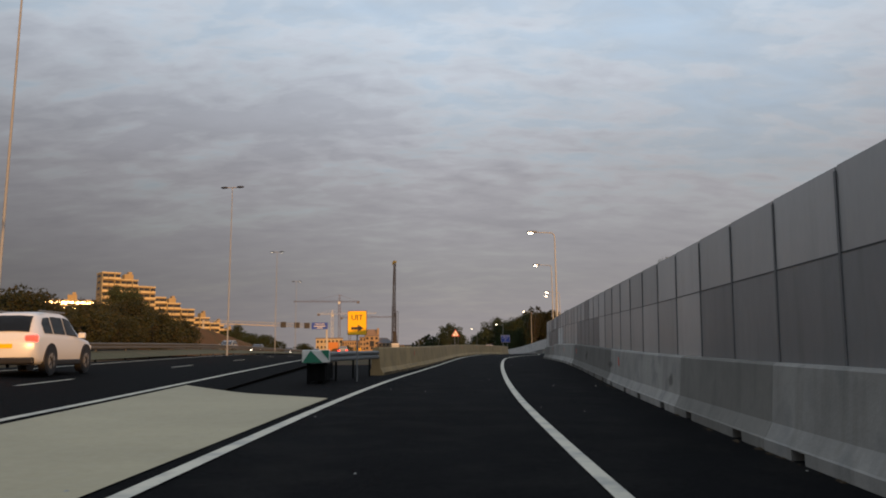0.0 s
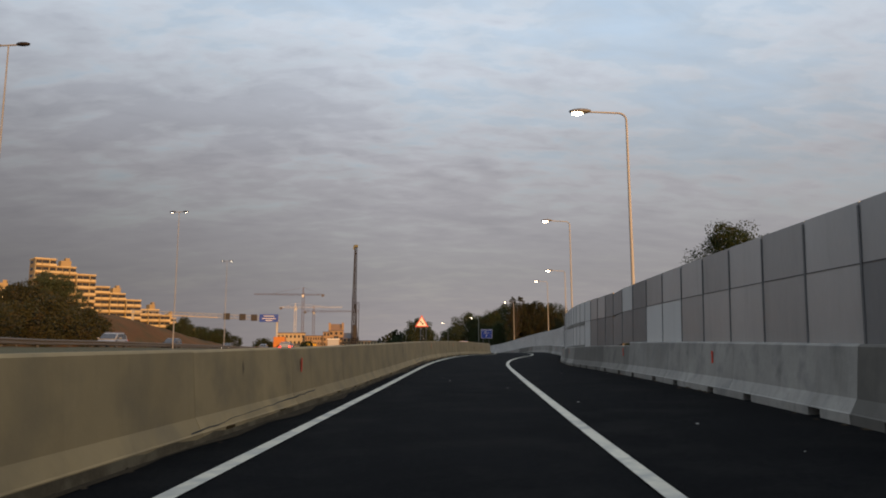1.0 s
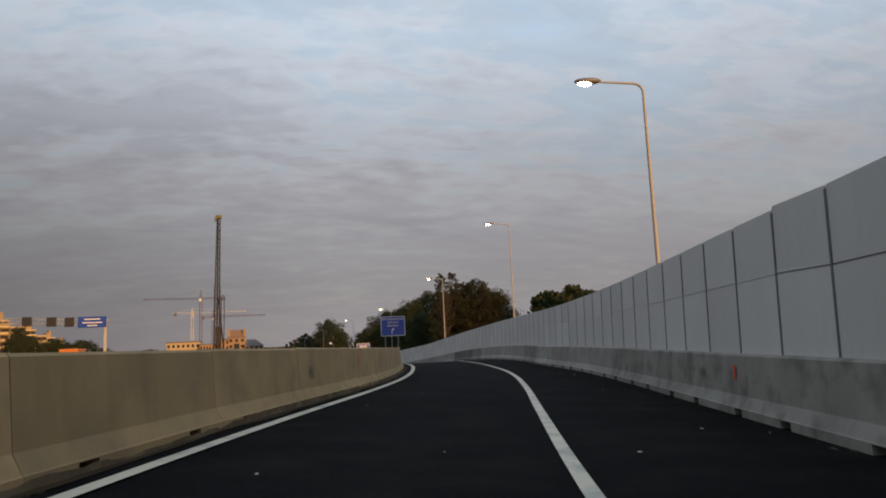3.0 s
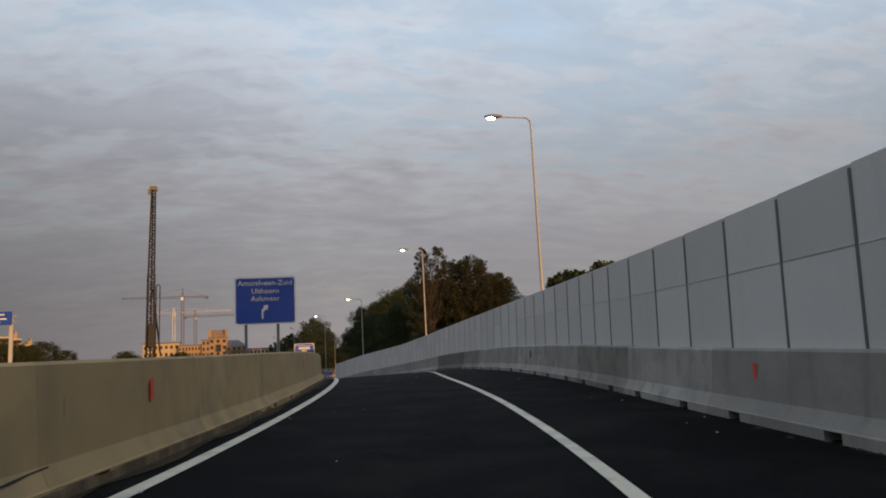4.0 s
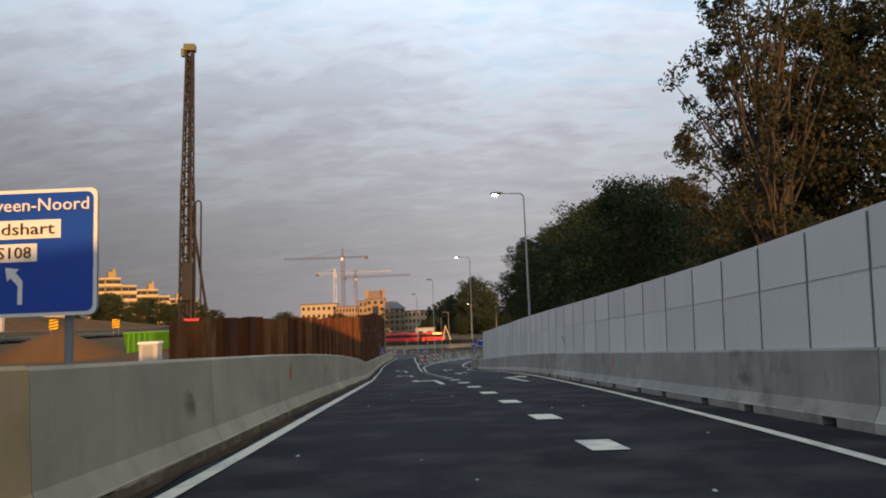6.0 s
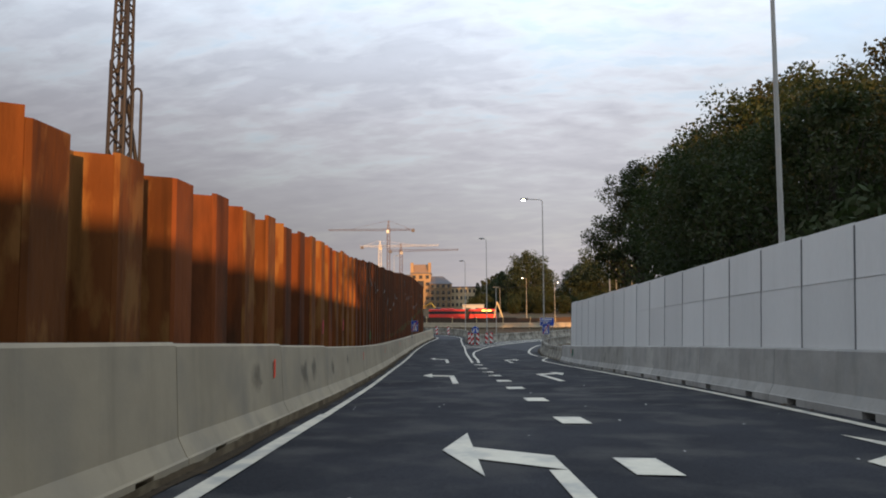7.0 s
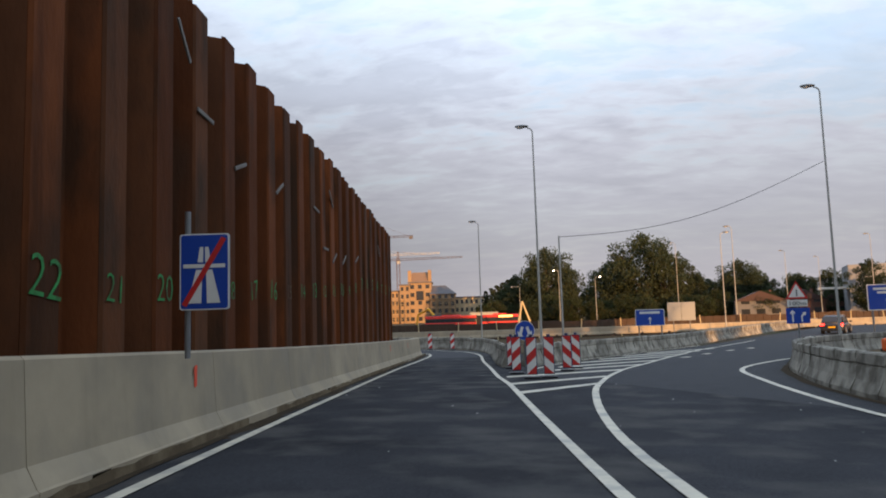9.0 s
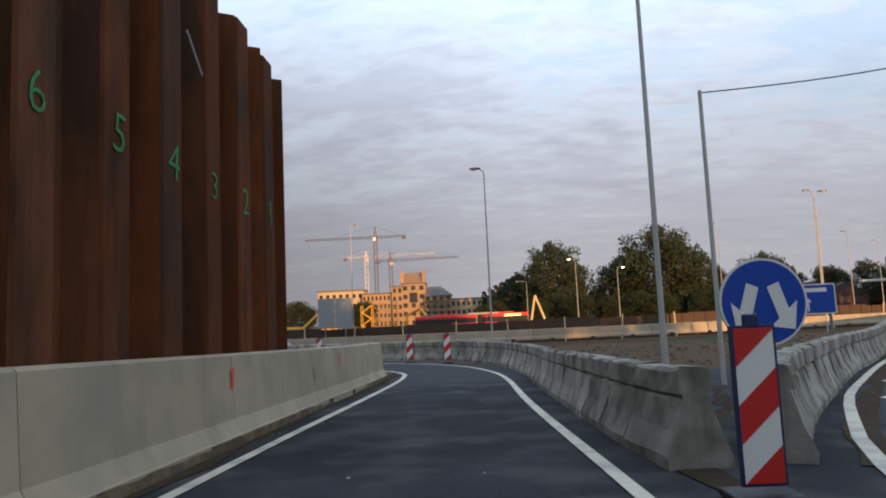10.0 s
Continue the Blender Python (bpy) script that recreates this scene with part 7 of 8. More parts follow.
def white_suv(x, y, z, yaw):
    """A compact off-road car: one lofted shell, its glass laid on the shell, dark sills, arches and wheels."""
    ob = thing("white_car", "white compact off-road car driving on the motorway", "car", pose(x, y, z, 0, 0, yaw) @ Matrix.Diagonal((1.0, 0.92, 1.07, 1)))
    sec = [(-2.05, .80, .46, .86, .66, .89), (-1.99, .86, .34, .94, .72, 1.00), (-1.82, .885, .27, .99, .69, 1.34), (-1.58, .895, .25, .99, .66, 1.54), (-0.9, .90, .24, .98, .66, 1.61), (0.0, .90, .24, .96, .66, 1.61), (.35, .90, .24, .95, .65, 1.55), (.78, .90, .24, .94, .70, 1.24), (1.12, .89, .24, .93, .80, .97), (1.6, .87, .26, .86, .74, .90), (1.93, .80, .30, .74, .62, .78), (2.05, .68, .40, .62, .50, .65)]
    ys = [c[0] for c in sec]
    at = lambda yy: [float(np.interp(yy, ys, [c[k] for c in sec])) for k in range(1, 6)]
    bm = bmesh.new()
    rings = []
    for k in range(41):
        yy = -2.05 + 4.10 * k / 40
        hw, lo, be, rw, ro = at(yy)
        side_ = [(hw * 0.90, lo), (hw * 0.985, lo + 0.10), (hw, (lo + be) / 2), (hw * 0.99, be - 0.10), (hw * 0.965, be), (rw, max(ro - 0.07, be + 0.004)), (rw * 0.84, max(ro - 0.012, be + 0.008)), (rw * 0.4, max(ro, be + 0.01) + 0.006)]
        rings.append([bm.verts.new((px, yy, pz)) for px, pz in side_] + [bm.verts.new((-px, yy, pz)) for px, pz in side_[::-1]])
    for a, b in zip(rings, rings[1:]):
        for q in range(16):
            bm.faces.new((a[q], a[(q + 1) % 16], b[(q + 1) % 16], b[q]))
    bm.faces.new(rings[0])
    bm.faces.new(rings[-1][::-1])
    part("body", bm, WHITE_PAINT, ob, smooth=True)

    def glass(name, rows, out):
        bm = bmesh.new()
        vs = [[bm.verts.new(Vector(p) + Vector(out)) for p in row] for row in rows]
        for a, b in zip(vs, vs[1:]):
            for q in range(len(a) - 1):
                bm.faces.new((a[q], a[q + 1], b[q + 1], b[q]))
        bmesh.ops.solidify(bm, geom=bm.faces[:], thickness=0.012)
        part(name, bm, CAR_GLASS, ob)

    for sd in (-1, 1):
        for y0, y1 in ((-1.60, -1.08), (-1.02, -0.24), (-0.18, 0.66)):
            rows = []
            for k in range(7):
                yy = y0 + (y1 - y0) * k / 6
                hw, lo, be, rw, ro = at(yy)
                top = 0.88 * min(1.0, max(0.12, (0.78 - yy) / 0.40)) * (0.62 + 0.38 * min(1.0, (yy + 1.66) / 0.22))
                p, q = Vector((sd * hw * 0.965, yy, be)), Vector((sd * rw, yy, max(ro - 0.07, be + 0.01)))
                rows.append([tuple(p.lerp(q, 0.08)), tuple(p.lerp(q, max(top, 0.10)))])
            glass("side_window", rows, (sd * 0.012, 0, 0.004))
        bm = bmesh.new()
        box(bm, sd * 1.0, 0.62, 1.02, 0.20, 0.12, 0.15, 0.04)
        part("mirror", bm, WHITE_PAINT, ob)
        part("roof_rail", tube(bmesh.new(), (sd * 0.60, -1.45, 1.615), (sd * 0.60, 0.25, 1.625), 0.022, 0.022, 6), GALV, ob)
        bm = bmesh.new()
        box(bm, sd * 0.70, -2.0, 0.90, 0.32, 0.12, 0.17, 0.05)
        part("tail_lamp", bm, TAIL, ob, "red tail lamp")
        bm = bmesh.new()
        box(bm, sd * 0.66, 1.93, 0.70, 0.26, 0.14, 0.14, 0.05)
        part("head_lamp", bm, WHITE, ob, "head lamp")
        bm = bmesh.new()
        box(bm, sd * 0.87, 0.0, 0.30, 0.08, 2.0, 0.14, 0.03)
        part("sill", bm, BLACK, ob, "dark plastic sill")
        for yy in (-1.22, 1.25):
            part("wheel_arch", tube(bmesh.new(), (sd * 0.80, yy, 0.38), (sd * 0.915, yy, 0.38), 0.42, 0.41, 24), BLACK, ob, "dark wheel arch")
            wheel = part("wheel", tube(bmesh.new(), (sd * 0.70, yy, 0.335), (sd * 0.93, yy, 0.335), 0.335, 0.32, 24), BLACK, ob, "black tyre")
            part("rim", tube(bmesh.new(), (sd * 0.92, yy, 0.335), (sd * 0.938, yy, 0.335), 0.215, 0.20, 16), GALV, wheel)
            for k in range(5):
                a = k * 1.2566
                part("spoke", tube(bmesh.new(), (sd * 0.944, yy, 0.335), (sd * 0.944, yy + 0.19 * math.cos(a), 0.335 + 0.19 * math.sin(a)), 0.022, 0.016, 5), BLACK, wheel)
    rows = []
    for k in range(4):
        f = k / 3
        yy = -1.955 + 0.30 * f
        hw, lo, be, rw, ro = at(yy)
        rows.append([(sx * (0.62 - 0.05 * f), yy, ro + 0.012 - 0.03 * abs(sx)) for sx in (-1, -0.4, 0.4, 1)])
    glass("rear_window", rows, (0, -0.025, 0.012))
    bm = bmesh.new()
    box(bm, 0, -2.06, 0.72, 0.50, 0.03, 0.11)
    part("number_plate", bm, YELLOW, ob, "yellow plate")
    bm = bmesh.new()
    box(bm, 0, -2.0, 0.36, 1.58, 0.14, 0.16, 0.04)
    part("bumper", bm, BLACK, ob, "dark plastic bumper")
    return ob


CAR_GLASS = material("dark_car_glass", (0.012, 0.013, 0.014), 0.12, vary=0.1, grain=0.8)
white_suv(-11.75, 20.4, mw_z(-11.7, 20.4) + 0.03, 5)
car("dark_car", "dark small car with glowing red tail lamps beyond the fork", 28.2, 268.0, surface(28, 262) - 0.02, -30, DARK_PAINT, 4.0, 1.75, 1.5, True)
for x, y, yaw, p, l, lb in ((-28, 92, 185, GREY_PAINT, "head", "grey car with lit head lamps on the opposite carriageway"), (-31, 118, 185, DARK_PAINT, "head", "dark car with lit head lamps on the opposite carriageway"), (-36, 165, 185, DARK_PAINT, "head", "dark car with lit head lamps on the opposite carriageway"), (-34, 190, 185, GREY_PAINT, "head", "grey car with lit head lamps on the opposite carriageway"), (-22.5, 158, 5, DARK_PAINT, "tail", "dark car far along the motorway"), (-18.5, 132, 5, GREY_PAINT, "tail", "grey van far along the motorway")):
    car("car", lb, x, y, mw_z(x, y) + 0.03, yaw, p, 4.4, 1.8, 1.5, True, l, "cars on the motorway")

BROWN_STEEL = material("dark_brown_steel", (0.085, 0.040, 0.024), 0.8, vary=0.2, grain=4, stain=0.25)
# ---- building yard behind the barrier ----
CONT_GREEN = material("bright_green_container_paint", (0.10, 0.30, 0.02), 0.55, vary=0.1, grain=4, stain=0.15)
ORANGE = material("orange_plastic", (0.75, 0.12, 0.02), 0.5, vary=0.1)
ORANGE_PAINT = material("orange_trailer_paint", (0.50, 0.16, 0.02), 0.5, vary=0.1, grain=3)
SITE_RED = material("red_painted_steel", (0.55, 0.03, 0.02), 0.5, vary=0.1, grain=3)
SITE_YELLOW = material("yellow_machine_paint", (0.65, 0.33, 0.02), 0.5, vary=0.1, grain=3)
CABIN = material("pale_cabin_panel", (0.36, 0.36, 0.35), 0.6, vary=0.06, grain=3)


def skip(x, y, yaw, length, label):
    """An open waste container with sloping ends, ribs and rim."""
    z = ground_z(x, y) - 0.03
    ob = thing("waste_container", label, "container", pose(x, y, z, 0, 0, yaw), "green waste containers in the yard")
    h, w = 1.55, 1.9
    bm = bmesh.new()
    l = length / 2
    out = [(-l + 0.35, 0.1), (l - 0.35, 0.1), (l, h), (-l, h)]
    f = [bm.verts.new((px, -w / 2, pz)) for px, pz in out]
    b = [bm.verts.new((px, w / 2, pz)) for px, pz in out]
    bm.faces.new(f)
    bm.faces.new(b[::-1])
    for i, j in ((0, 1), (1, 2), (3, 0)):
        bm.faces.new((f[i], b[i], b[j], f[j]))
    bmesh.ops.solidify(bm, geom=bm.faces[:], thickness=0.05)
    part("shell", bm, CONT_GREEN, ob)
    for k in range(5):
        bm = bmesh.new()
        box(bm, -l + 0.5 + k * (length - 1.0) / 4, -w / 2 - 0.03, h / 2 + 0.05, 0.08, 0.06, h - 0.1)
        part("rib", bm, CONT_GREEN, ob)
    bm = bmesh.new()
    for s in (-1, 1):
        box(bm, 0, s * w / 2, h, length, 0.09, 0.09, 0.02)
        box(bm, s * l, 0, h, 0.09, w, 0.09, 0.02)
    part("rim", bm, CONT_GREEN, ob)
    return ob


skip(-12.2, 188.6, -12, 2.9, "bright green open waste container in the building yard")
skip(-7.5, 188.0, 4, 2.4, "bright green open waste container beside the rig")
skip(-3.7, 188.6, 4, 2.0, "bright green open waste container by the piles")

bm = bmesh.new()
bmesh.ops.create_grid(bm, x_segments=36, y_segments=36, size=1)
for v in bm.verts:
    r = math.hypot(v.co.x, v.co.y)
    h = max(0.0, 1 - r) ** 0.85
    v.co = Vector((v.co.x * 4.6, v.co.y * 3.9, 2.1 * h + 0.22 * h * noise.noise(v.co * 4.0) - 0.05))
heap = new("sand_mound", finish(bm, "sand_mound", SAND, True))
heap.matrix_basis = Matrix.Translation((-14.6, 181.5, ground_z(-14.6, 181.5) - 0.03))
tagged(heap, "heap of yellow-brown sand in the building yard", "sand heap")
bm = bmesh.new()
bmesh.ops.create_grid(bm, x_segments=40, y_segments=40, size=1)
for v in bm.verts:
    v.co = Vector((v.co.x * 9, v.co.y * 30, 0.35 * noise.noise(Vector((v.co.x * 3, v.co.y * 5, 1))) * (1 - max(abs(v.co.x), abs(v.co.y)) ** 3)))
yard = new("ground_yard", finish(bm, "ground_yard", SAND, True))
yard.matrix_basis = Matrix.Translation((-7.0, 172, ground_z(-7, 172) + 0.04))
tagged(yard, "trampled brown sand of the building yard", "ground", kind="structure")

cabin = thing("site_toilet", "small pale plastic toilet cabin in the yard", "cabin", pose(-3.9, 172.7, ground_z(-3.9, 172.7), 0, 0, 12))
bm = bmesh.new()
box(bm, 0, 0, 0.5, 0.9, 0.9, 1.0, 0.05)
part("wall", bm, CABIN, cabin)
bm = bmesh.new()
box(bm, 0, 0, 1.06, 1.02, 1.02, 0.14, 0.06)
part("roof", bm, WHITE, cabin)
bm = bmesh.new()
box(bm, 0, -0.46, 0.5, 0.5, 0.03, 0.85, 0.02)
part("door", bm, GREY_BACK, cabin)
fuel = thing("red_tank", "red painted steel tank beside the piling rig", "tank", pose(-12.3, 196.4, ground_z(-12.3, 196.4), 0, 0, 10))
bm = bmesh.new()
box(bm, 0, 0, 1.25, 1.2, 1.2, 2.5, 0.06)
part("body", bm, SITE_RED, fuel)
bm = bmesh.new()
box(bm, 0, -0.61, 1.9, 0.3, 0.04, 0.5, 0.01)
part("label_plate", bm, WHITE, fuel)


def hazard_board(x, y, z, yaw, label):
    ob = thing("hazard_board", label, "hazard board", pose(x, y, z, 0, 0, yaw), "hazard boards at the yard")
    part("panel", plate(bmesh.new(), [(-0.35, 0.9), (0.35, 0.9), (0.35, 1.7), (-0.35, 1.7)], 0.03), YELLOW, ob)
    for k in range(3):
        part("stripe", plate(bmesh.new(), [(-0.33, 0.94 + 0.25 * k), (-0.33, 1.06 + 0.25 * k), (0.33, 1.20 + 0.25 * k), (0.33, 1.08 + 0.25 * k)], 0.003), BLACK, ob, m=Matrix.Translation((0, -0.004, 0)))
    for s in (-0.25, 0.25):
        part("leg", tube(bmesh.new(), (s, 0.04, 0), (s, 0.04, 1.0), 0.025, 0.025, 8), GALV, ob)
    return ob


for x, y in ((-22.0, 180), (-22.5, 193), (-24.0, 205)):
    hazard_board(x, y, plateau_z(y) - 0.1, 6, "yellow and black striped hazard board on two legs")
# ---- pipe props on the pile wall ----
for y_, z_, a_ in ((189.1, -0.58, -0.45), (191.2, -0.77, -0.7), (192.4, -0.88, 0.1), (196.3, -0.92, 0.35), (198.6, -1.45, 0.8), (200.3, -1.91, 0.1), (202.9, -1.63, 0.4), (204.1, -1.15, -0.6), (205.6, -1.28, -0.2), (214.3, -0.15, -1.0), (215.1, -0.94, -0.05), (216.7, -1.32, 0.4), (219.2, -1.23, 0.6), (222.7, -1.12, -0.1), (223.8, -2.01, 0.0), (225.0, -2.17, 0.6), (226.5, -2.10, 0.6), (224.6, -0.53, -0.9), (228.8, -1.9, 0.5), (234.1, -1.12, -0.9)):
    lean = math.atan2(-(pile_x(y_ + 1) - pile_x(y_ - 1)), 2.0)
    bm = bmesh.new()
    box(bm, 0, 0, 0, 0.025, 0.85 if y_ < 192 else 0.62, 0.065, 0.008)
    ob = part("steel_strip", bm, STRIP_STEEL, piles, "bare steel strip welded across the piles")
    ob.matrix_basis = Matrix.Translation((pile_x(y_) + 0.125, y_, z_)) @ Matrix.Rotation(lean, 4, "Z") @ Matrix.Rotation(a_ * 0.8, 4, "X")
for y_, z_ in ((177.0, -2.02), (180.6, -2.12)):
    k = min(range(len(pile_at)), key=lambda i: abs(pile_at[i].translation.y - y_))
    m = pile_at[k]
    bm = bmesh.new()
    plate(bm, [(-0.07, 0), (0.02, -0.03), (0.05, 0.06), (0.03, 0.12), (0.09, 0.17), (0.06, 0.27), (-0.01, 0.31), (-0.03, 0.22), (-0.08, 0.2), (-0.05, 0.1)], 0.004)
    ob = part("paint_blot", bm, SPRAY_PINK, piles, "pink spray paint blot")
    q = m @ Vector((0.012, 0.27, 0))
    ob.matrix_basis = Matrix.Translation((q.x, q.y, z_)) @ Matrix.Rotation(math.atan2(m.to_3x3().col[1].y, m.to_3x3().col[1].x), 4, "Z")

# ---- beyond the junction ----
SOIL = material("dark_brown_soil", (0.060, 0.036, 0.022), 0.95, vary=0.25, grain=5, stain=0.2, bump=0.6, bump_scale=8)
GRASS_G = material("rough_brown_grass", (0.078, 0.052, 0.027), 0.95, spec=0.1, vary=0.4, grain=9, stain=0.35, stain_scale=0.4, bump=0.8, bump_scale=10, tint=(0.075, 0.055, 0.035))
boards = thing("wall_soil", "long dark brown steel retaining wall beyond the pale barriers", "retaining wall", kind="structure")
bm = bmesh.new()
for k in range(8):
    box(bm, 0.05 * (k % 2), 0.25 + 0.5 * k, 0.96, 0.06, 0.5, 1.92)
BOARD_ME = finish(bm, "board", SOIL)
for k in range(51):
    x0, x1 = -66 + 4.0 * k, -62 + 4.0 * k
    ya, yb = (float(np.interp(v, [-70, -20, 5, 30, 60, 140], [297, 286, 284, 291, 303, 337])) + 1.4 for v in (x0, x1))
    step = math.hypot(x1 - x0, yb - ya) / 4.0
    part("board", BOARD_ME, None, boards, m=frame_at(x0, ya, -6.8, x1 - x0, yb - ya, 0) @ Matrix.Diagonal((1, step, 1.0 + 0.03 * ((k * 7) % 3 - 1), 1)))

bus = thing("articulated_bus", "red articulated bus with lit display behind a dark retaining wall", "bus", pose(-15.7, 322, -6.75, 0, 0, 1))
for x0, w in ((0.0, 8.6), (9.3, 6.2)):
    bm = bmesh.new()
    box(bm, x0 + w / 2, 0, 1.0, w, 2.5, 1.4, 0.10)
    body = part("body", bm, SITE_RED, bus, "red painted bus body")
    bm = bmesh.new()
    box(bm, x0 + w / 2, 0, 2.02, w - 0.06, 2.44, 0.64, 0.05)
    part("window_band", bm, DARK_GLASS, body, "dark glazed window band")
    bm = bmesh.new()
    box(bm, x0 + w / 2, 0, 2.58, w, 2.5, 0.48, 0.12)
    part("roof", bm, SITE_RED, body)
    bm = bmesh.new()
    box(bm, x0 + w / 2, 0, 2.90, w * 0.35, 1.6, 0.2, 0.06)
    part("roof_unit", bm, SITE_RED, body)
    for xx in (x0 + 1.4, x0 + w - 1.6):
        for s_ in (-1, 1):
            part("wheel", tube(bmesh.new(), (xx, s_ * 1.0, 0.48), (xx, s_ * 1.26, 0.48), 0.48, 0.46, 16), BLACK, bus, "black tyre")
bm = bmesh.new()
for k in range(5):
    box(bm, 8.67 + 0.14 * k, 0, 1.65, 0.09, 2.3, 2.2)
part("bellows", bm, BLACK, bus, "black folding bellows")
bm = bmesh.new()
box(bm, 13.4, -1.26, 2.52, 2.2, 0.04, 0.24)
part("display", bm, glow("lit_amber_display", (1.0, 0.62, 0.12), 3.0), bus, "glowing amber display")

prop = thing("white_prop", "white A-shaped steel prop before the red girder", "prop", pose(1.0, 308, -6.75, 0, 0, 0))
bm = bmesh.new()
tube(bm, (-0.9, 0, 0), (0.0, 0, 4.6), 0.16, 0.12, 8)
tube(bm, (1.6, 0, 0), (0.0, 0, 4.6), 0.16, 0.12, 8)
part("bars", bm, FLAT_BAND, prop)


def excavator(x, y, z, yaw, mat, label):
    ob = thing("excavator", label, "excavator", pose(x, y, z, 0, 0, yaw), "machines on the site")
    for s in (-1, 1):
        bm = bmesh.new()
        box(bm, s * 1.0, 0, 0.45, 0.55, 3.6, 0.9, 0.3)
        part("crawler", bm, DARK_METAL, ob)
    bm = bmesh.new()
    box(bm, 0, -0.5, 1.6, 2.4, 3.2, 1.2, 0.15)
    part("engine_house", bm, mat, ob)
    bm = bmesh.new()
    box(bm, -0.7, 0.7, 2.3, 1.0, 1.4, 1.6, 0.12)
    part("cab", bm, DARK_GLASS, ob)
    bm = bmesh.new()
    for a, b, r in (((0.3, 1.0, 1.8), (0.3, 3.6, 4.2), 0.25), ((0.3, 3.6, 4.2), (0.3, 6.2, 3.2), 0.22), ((0.3, 6.2, 3.2), (0.3, 6.6, 1.0), 0.18)):
        tube(bm, a, b, r, r * 0.85, 6)
    part("arm", bm, mat, ob)
    bm = bmesh.new()
    box(bm, 0.3, 6.5, 0.7, 1.1, 0.9, 0.9, 0.15)
    part("bucket", bm, DARK_METAL, ob)
    return ob


excavator(-14, 330, -6.8, 60, SITE_YELLOW, "yellow excavator beside the red girder")
excavator(-44, 352, -6.8, -70, SITE_YELLOW, "yellow excavator before the brick building")
shed = thing("site_hall", "pale grey site cabin with a flat roof", "cabin", pose(-10.5, 372, -6.8, 0, 0, 4))
bm = bmesh.new()
box(bm, 0, 0, 1.6, 6.4, 3, 3.2, 0.08)
part("wall", bm, CABIN, shed)
bm = bmesh.new()
box(bm, 0, 0, 3.35, 6.8, 3.4, 0.3)
part("roof", bm, GREY_BACK, shed)
for k in range(2):
    bm = bmesh.new()
    box(bm, -1.5 + 3.0 * k, -1.52, 1.9, 1.5, 0.08, 1.0)
    part("window", bm, DARK_GLASS, shed)
stair = thing("yellow_stair", "yellow steel stair tower before the brick building", "stair tower", pose(-48, 420, -6.8, 0, 0, 5))
for sx in (-1.5, 1.5):
    for sy in (-1.5, 1.5):
        part("post", tube(bmesh.new(), (sx, sy, 0), (sx, sy, 7.4), 0.10, 0.10, 6), SITE_YELLOW, stair)
for k in range(4):
    side_ = 1 if k % 2 else -1
    bm = bmesh.new()
    box(bm, side_ * 1.2, 0, 1.8 * (k + 1), 0.8, 3.0, 0.12)
    part("landing", bm, SITE_YELLOW, stair)
    part("flight", tube(bmesh.new(), (-1.4 * side_, -1.2, 1.8 * k), (1.4 * side_, -1.2, 1.8 * k + 1.8), 0.16, 0.16, 4), SITE_YELLOW, stair)
bigpipe = thing("orange_silo", "orange steel silo tank on the site", "silo", pose(-63, 432, -6.8, 0, 0, 0))
bm = bmesh.new()
tube(bm, (0, 0, 0.6), (0, 0, 4.6), 1.6, 1.6, 18)
part("tank", bm, SITE_YELLOW, bigpipe, smooth=False)
bm = bmesh.new()
box(bm, 0, 0, 0.3, 3.4, 3.4, 0.6)
part("base", bm, DARK_METAL, bigpipe)

# orange trailer on the motorway's edge and a pale cabinet behind the barrier
trailer = thing("orange_trailer", "tall orange box trailer standing on the motorway", "trailer", pose(-25.0, 162, mw_z(-25, 162) + 0.02, 0, 0, 5))
bm = bmesh.new()
box(bm, 0, 0, 1.65, 2.1, 3.6, 2.1, 0.06)
part("body", bm, ORANGE_PAINT, trailer)
bm = bmesh.new()
box(bm, 0, 0, 0.52, 1.7, 3.8, 0.16, 0.02)
part("chassis", bm, DARK_METAL, trailer)
for sx in (-0.85, 0.85):
    part("wheel", tube(bmesh.new(), (sx - 0.1, 0, 0.36), (sx + 0.1, 0, 0.36), 0.36, 0.36, 18), BLACK, trailer, "black tyre")
for sx in (-0.8, 0.8):
    bm = bmesh.new()
    box(bm, sx, -1.83, 0.75, 0.25, 0.05, 0.12, 0.02)
    part("tail_lamp", bm, RED, trailer)
cabinet = thing("roadside_cabinet", "pale grey roadside cabinet behind the concrete barrier", "cabinet", pose(-4.9, 73.6, ground_z(-4.9, 73.6), 0, 0, 4))
hgt = 0.76 - ground_z(-4.9, 73.6)
bm = bmesh.new()
box(bm, 0, 0, (hgt - 0.08) / 2, 0.78, 0.5, hgt - 0.08, 0.02)
part("body", bm, CABIN, cabinet)
bm = bmesh.new()
box(bm, 0, 0, hgt - 0.04, 0.86, 0.58, 0.08, 0.02)
part("roof", bm, WHITE, cabinet)
for sx in (-0.19, 0.19):
    bm = bmesh.new()
    box(bm, sx, -0.255, hgt * 0.55, 0.34, 0.015, hgt * 0.7, 0.004)
    door = part("door", bm, CABIN, cabinet)
    part("handle", tube(bmesh.new(), (sx * 0.3, -0.275, hgt * 0.55), (sx * 0.3, -0.275, hgt * 0.68), 0.012, 0.012, 6), DARK_METAL, door)

